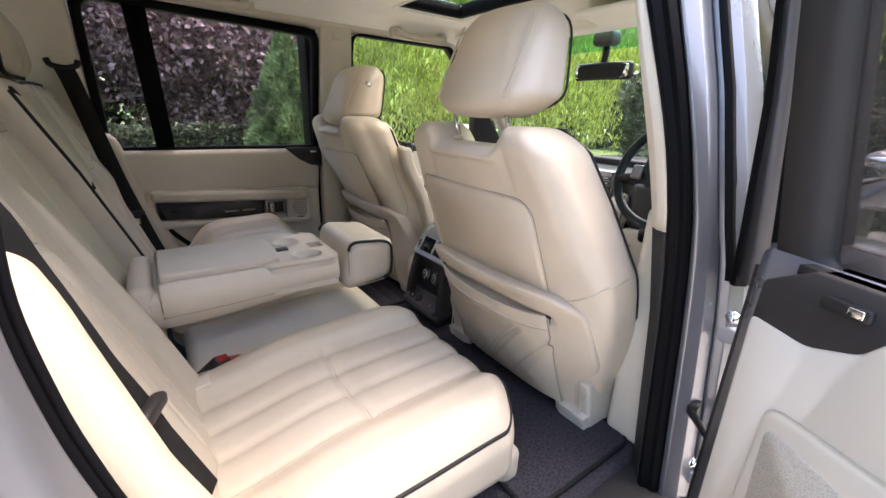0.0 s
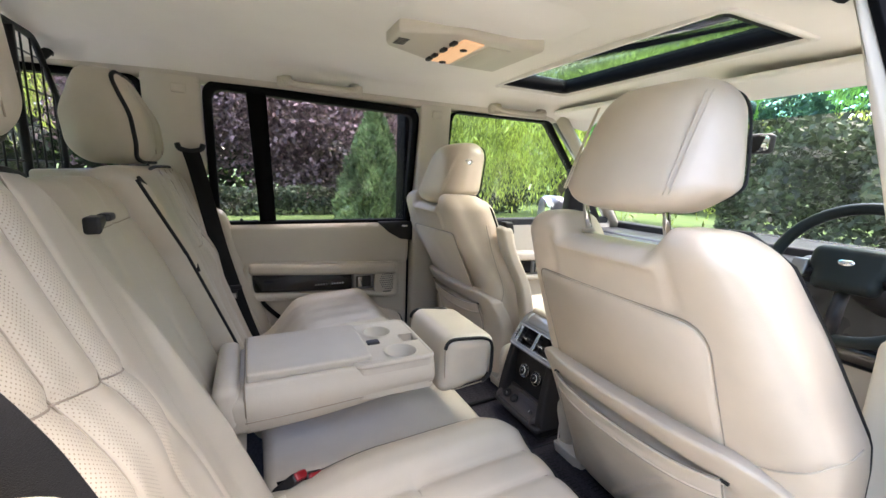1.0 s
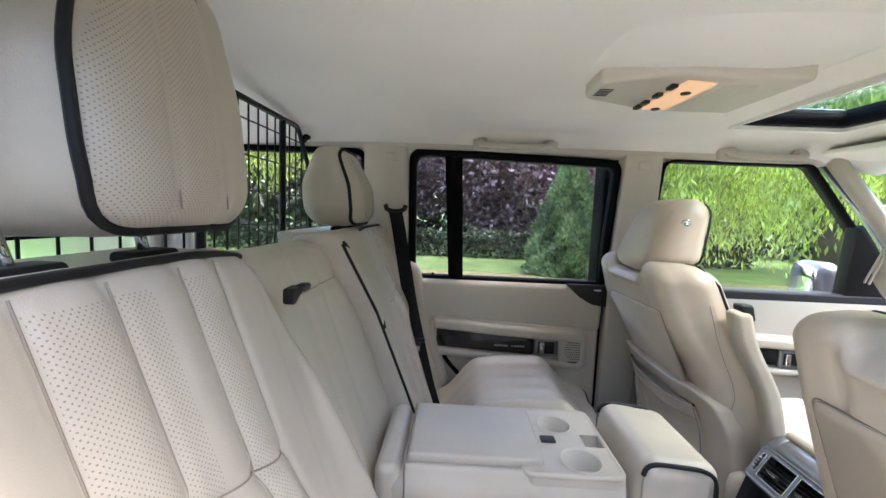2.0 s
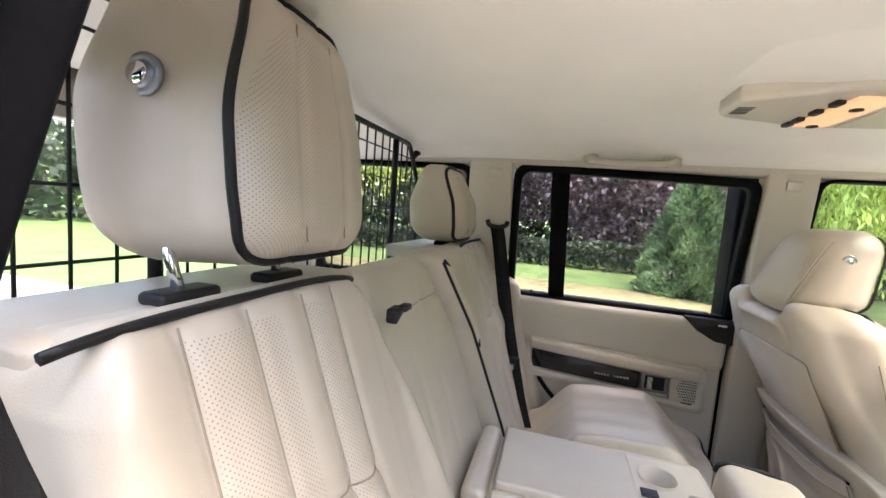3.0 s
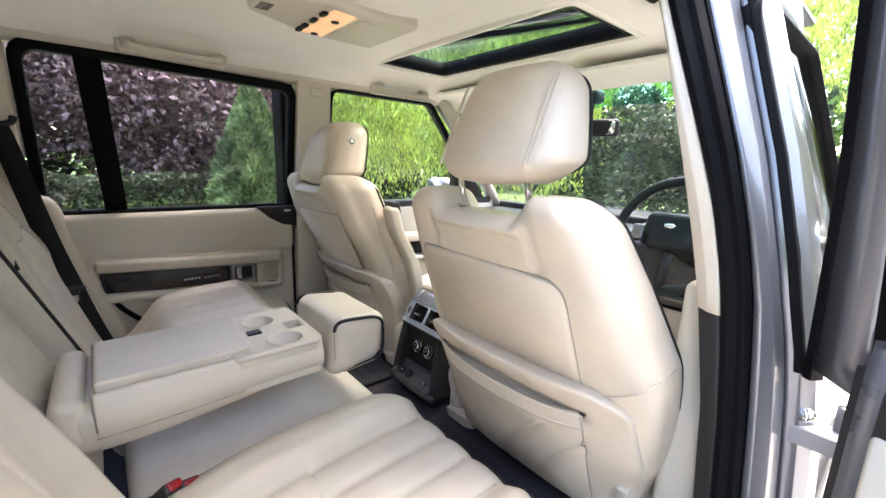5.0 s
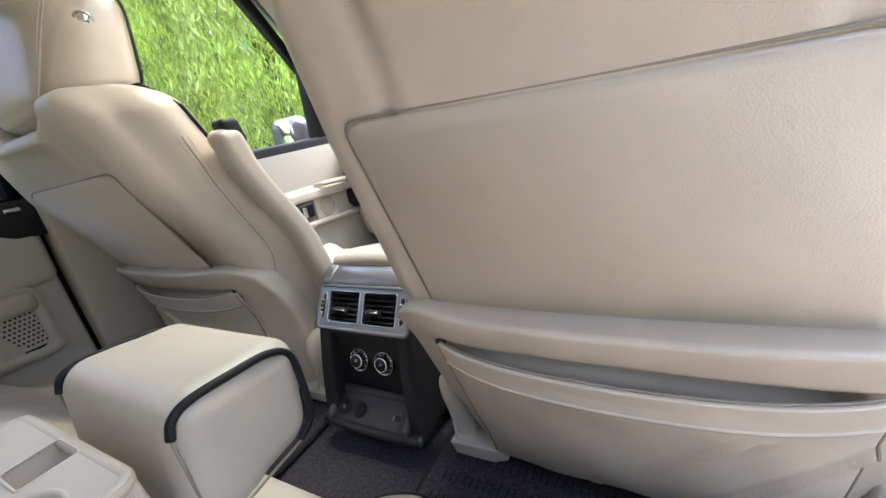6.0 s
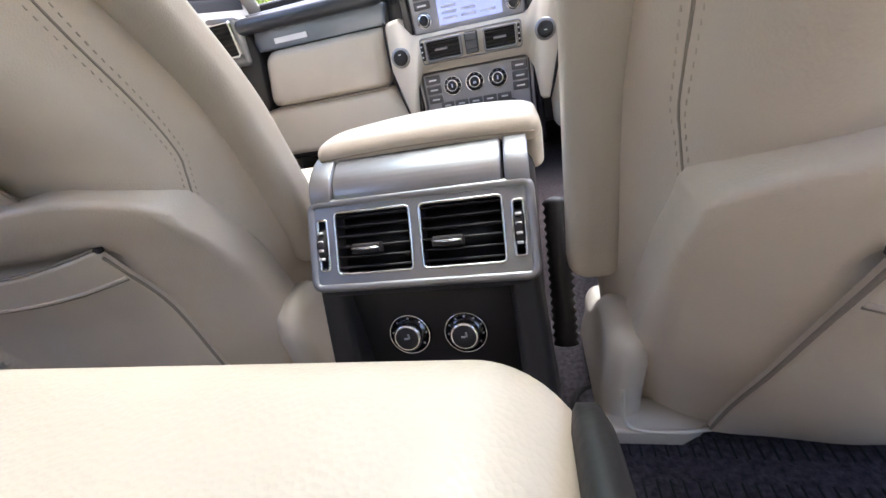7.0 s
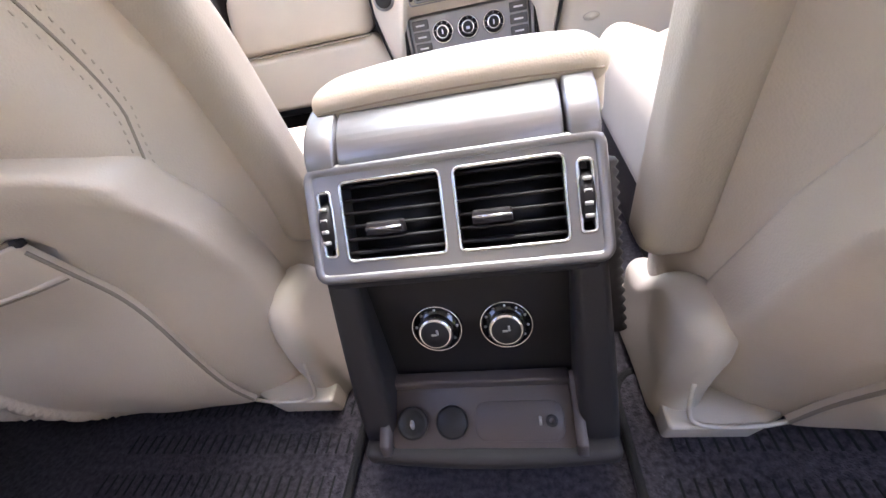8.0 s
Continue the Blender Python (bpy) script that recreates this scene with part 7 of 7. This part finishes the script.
M_bark = mat("grey_bark", (0.10, 0.085, 0.07), 0.9, grain=1.0, grain_scale=25, blotch=0.3, blotch_scale=5)
M_cypress = leaf_material("cypress_green", (0.17, 0.26, 0.12))
# purple leaves paled and greyed: the window's haze is put into their colour
M_copper = leaf_material("hazed_copper_leaves", (0.30, 0.215, 0.235), 0.6)
M_willow = leaf_material("willow_green", (0.44, 0.54, 0.14), 0.4, 0.5)
M_wood_leaf = leaf_material("woodland_green", (0.14, 0.23, 0.07), 0.6)
M_dark_leaf = leaf_material("dark_hedge_green", (0.06, 0.085, 0.05), 0.6)
M_gold = leaf_material("golden_cypress", (0.18, 0.21, 0.05), 0.6)


def broadleaf(name, label, at, height, radius, base, material, n, size, clumps=60):
    t = thing(name, label, "tree", (at[0], at[1], 0.0))
    limbs = [trunk((0, 0, 0), (0, 0, height * 0.75), 0.22, 0.2)]
    for k in range(9):
        a = k * 2.4
        z0 = base + (height * 0.7 - base) * k / 9
        limbs.append(trunk((0, 0, z0), (math.cos(a) * radius * 0.75, math.sin(a) * radius * 0.75, z0 + radius * 0.4), 0.08, 0.2, 5))
    part("trunk", joined(*limbs), M_bark, t)
    u = rng.normal(size=(clumps, 3))
    u /= np.linalg.norm(u, axis=1, keepdims=True)
    c = u * (rng.uniform(0.35, 1.0, (clumps, 1)) ** 0.5) * (radius, radius, (height - base) / 2) + (0, 0, (height + base) / 2)
    pts = c[rng.integers(0, clumps, n)] + rng.normal(size=(n, 3)) * radius * 0.16
    cloud("crown", leaves(pts, size), material, t)
    return t


def cone_tree(name, label, at, height, radius, material, n, size):
    t = thing(name, label, "tree", (at[0], at[1], 0.0))
    part("trunk", trunk((0, 0, 0), (0, 0, height * 0.9), 0.09, 0.03), M_bark, t)
    z = height * (1 - np.sqrt(rng.uniform(0, 1, n)))
    a = rng.uniform(0, 2 * math.pi, n)
    lump = 1 + 0.16 * np.sin(a * 5 + z * 3.1) + 0.10 * np.sin(a * 9 - z * 7.3)
    r = radius * (1 - z / height) ** 0.75 * lump * rng.uniform(0.72, 1.03, n)
    pts = np.stack((r * np.cos(a), r * np.sin(a), z + 0.03), 1)
    n_ = len(pts)
    out = np.stack((np.cos(a), np.sin(a), np.full(n_, 0.9)), 1) + rng.normal(size=(n_, 3)) * 0.35
    out /= np.linalg.norm(out, axis=1, keepdims=True)
    b = np.cross(out, rng.normal(size=(n_, 3)))
    b /= np.linalg.norm(b, axis=1, keepdims=True)
    s = size * rng.uniform(0.6, 1.4, (n_, 1))
    cloud("crown", np.stack((pts - out * s, pts + b * s * 0.35, pts + out * s, pts - b * s * 0.35), 1), material, t)
    return t


def willow(label, at, height, radius, n_strands, per, low):
    t = thing("willow_tree", label, "tree", (at[0], at[1], 0.0))
    limbs = [trunk((0, 0, 0), (0, 0, height * 0.8), 0.28, 0.25)]
    for k in range(8):
        a = k * 0.79
        limbs.append(trunk((0, 0, height * 0.45), (math.cos(a) * radius * 0.7, math.sin(a) * radius * 0.7, height * 0.85), 0.07, 0.2, 5))
    part("trunk", joined(*limbs), M_bark, t)
    a = rng.uniform(0, 2 * math.pi, n_strands)
    r = radius * np.sqrt(rng.uniform(0.1, 1, n_strands))
    ztop = height * (1 - 0.35 * (r / radius) ** 2) * rng.uniform(0.75, 1.02, n_strands)
    zlow = low + rng.uniform(0, 1, n_strands) ** 2 * 4.5 + 1.2 * np.sin(a * 7) ** 2
    k = rng.uniform(0, 1, (n_strands, per))
    z = ztop[:, None] + (zlow - ztop)[:, None] * k
    x = (r * np.cos(a))[:, None] + 0.12 * rng.normal(size=(n_strands, per)) + 0.25 * np.sin(k * 4 + a[:, None])
    y = (r * np.sin(a))[:, None] + 0.12 * rng.normal(size=(n_strands, per))
    pts = np.stack((x, y, z), 2).reshape(-1, 3)
    cloud("crown", leaves(pts, 0.085, 0.28, 1.2), M_willow, t)
    return t


cone_tree("cypress", "dense conical green cypress on the lawn", (-9.6, 2.15), 3.2, 1.05, M_cypress, 30000, 0.06)
broadleaf("copper_beech", "large copper beech with dark purple leaves", (-17.0, 2.0), 9.0, 4.4, 1.1, M_copper, 60000, 0.095, 150)
broadleaf("copper_beech", "large copper beech with dark purple leaves", (-19.0, -3.5), 9.5, 4.0, 1.6, M_copper, 34000, 0.11, 110)
willow("weeping willow with pale green hanging fronds", (-9.5, 8.6), 8.0, 4.8, 1500, 70, 0.3)
willow("weeping willow with pale green hanging fronds", (-3.5, 14.5), 8.5, 4.5, 600, 60, 3.2)
willow("weeping willow with pale green hanging fronds", (-12.0, -9.5), 8.5, 4.2, 600, 60, 1.6)
cone_tree("golden_cypress", "golden cypress with feathery drooping branches", (3.0, 6.2), 6.5, 1.7, M_gold, 16000, 0.13)
cone_tree("golden_cypress", "golden cypress with feathery drooping branches", (6.5, 3.4), 7.0, 1.9, M_gold, 12000, 0.14)

# further cypresses, mostly unseen, added to hold back sky light at the doorway
for x, y, h in ((9.2, 0.2, 8.5), (9.8, -2.8, 9.0), (9.3, -5.6, 8.0), (5.0, 8.5, 8.0), (9.6, -8.6, 9.0)):
    cone_tree("golden_cypress", "golden cypress with feathery drooping branches", (x, y), h * 0.85, 1.7, M_gold, 9000, 0.15)

# woods all round, a hedge along the lawn, shrubs ahead of the car
def band(n, r0, r1, z0, z1, a0, a1, lumps, size, material, name, label, kind="stuff", hang=0.0):
    a = rng.uniform(radians(a0), radians(a1), n)
    r = rng.uniform(r0, r1, n)
    top = z1 * (0.72 + 0.28 * np.sin(a * lumps) * np.sin(a * lumps * 0.37 + 1))
    z = z0 + (top - z0) * rng.uniform(0, 1, n) ** 0.8
    g = 0.9 * np.sin(a * 40 + z * 1.7) + 0.6 * np.sin(a * 23 - z * 2.9)
    pts = np.stack(((r + g) * np.cos(a), (r + g) * np.sin(a), z), 1)
    ob = cloud(name, leaves(pts, size, 0.6, hang), material)
    return tagged(ob, label, "trees", kind=kind)


band(60000, 26, 32, 0.2, 10, 0, 360, 9, 0.30, M_wood_leaf, "woods", "mixed green woods round the garden")
band(16000, 21, 24, 0.0, 7, 95, 265, 13, 0.26, M_dark_leaf, "far_shrubs", "dark shrubs under the trees")
band(26000, 8.2, 10.2, 0.0, 3.5, 62, 118, 17, 0.07, M_dark_leaf, "shrubbery", "dark shrubs ahead of the car")
hx = rng.uniform(-0.35, 0.35, 14000)
hy = rng.uniform(-9, 9, 14000)
hz = rng.uniform(0, 1, 14000) ** 0.7 * (0.85 + 0.08 * np.sin(hy * 2.1))
tagged(cloud("hedge", leaves(np.stack((hx - 12.6, hy, hz), 1), 0.07), M_dark_leaf), "low dark clipped hedge across the lawn", "hedge", kind="stuff")

# lawn to the horizon, with a drive under the car
M_lawn = mat("mown_lawn", (0.09, 0.155, 0.04), 0.95, grain=1.0, grain_scale=60, blotch=0.35, blotch_scale=1.5)
# mostly unseen; colour raised so the drive reflects light up into the cabin
M_drive = mat("drive_gravel", (0.60, 0.57, 0.52), 0.95, grain=1.0, grain_scale=45, blotch=0.25, blotch_scale=3)
M_dry = mat("dry_verge", (0.26, 0.24, 0.10), 0.95, grain=1.0, grain_scale=60, blotch=0.35, blotch_scale=6)
tagged(part("ground", ([(-400, -400, 0), (400, -400, 0), (400, 400, 0), (-400, 400, 0)], [[0, 1, 2, 3]]), M_lawn), "mown green lawn", "lawn", kind="structure")
tagged(part("drive", slab(loop2([(-3.2, -12), (4.5, -12), (4.5, 7.5), (-3.2, 7.5)], 0.8), lambda x, y, t: (x, y, t), -0.05, 0.012), M_drive), "pale gravel drive, brightened to bounce light into the car", "drive", kind="structure")
tagged(part("verge", slab(loop2([(-9.3, -10), (-7.2, -10), (-7.0, 10), (-9.0, 10)], 0.6), lambda x, y, t: (x, y, t), -0.05, 0.008), M_dry), "dry yellowish strip of grass", "grass", kind="structure")
# road wheels of the car
for x in (-0.80, 0.80):
    for y in (-1.15, 1.75):
        w = thing("road_wheel", "alloy road wheel with a black tyre", "wheel", (x, y, 0.37), "road wheels")
        part("tyre", lathe([(0.24, -0.12), (0.35, -0.12), (0.37, -0.09), (0.37, 0.09), (0.35, 0.12), (0.24, 0.12)], 40, (0, 0, 0), (1, 0, 0)), M_rubber, w)
        part("rim", lathe([(0.0, -0.11), (0.08, -0.12), (0.22, -0.10), (0.245, -0.12), (0.245, 0.12), (0.22, 0.10), (0.08, 0.12), (0.0, 0.11)], 40, (0, 0, 0), (1, 0, 0)), M_satin, w)
tagged(part("bonnet", box(-0.84, 0.84, 1.30, 2.45, 0.95, 1.10, 0.06), M_paint), "grey metallic bonnet ahead of the windscreen", "bonnet", kind="structure")
tagged(part("front_body", box(-0.82, 0.82, 1.27, 2.42, 0.45, 0.97, 0.05), M_paint), "grey metallic front body", "car body", kind="structure")
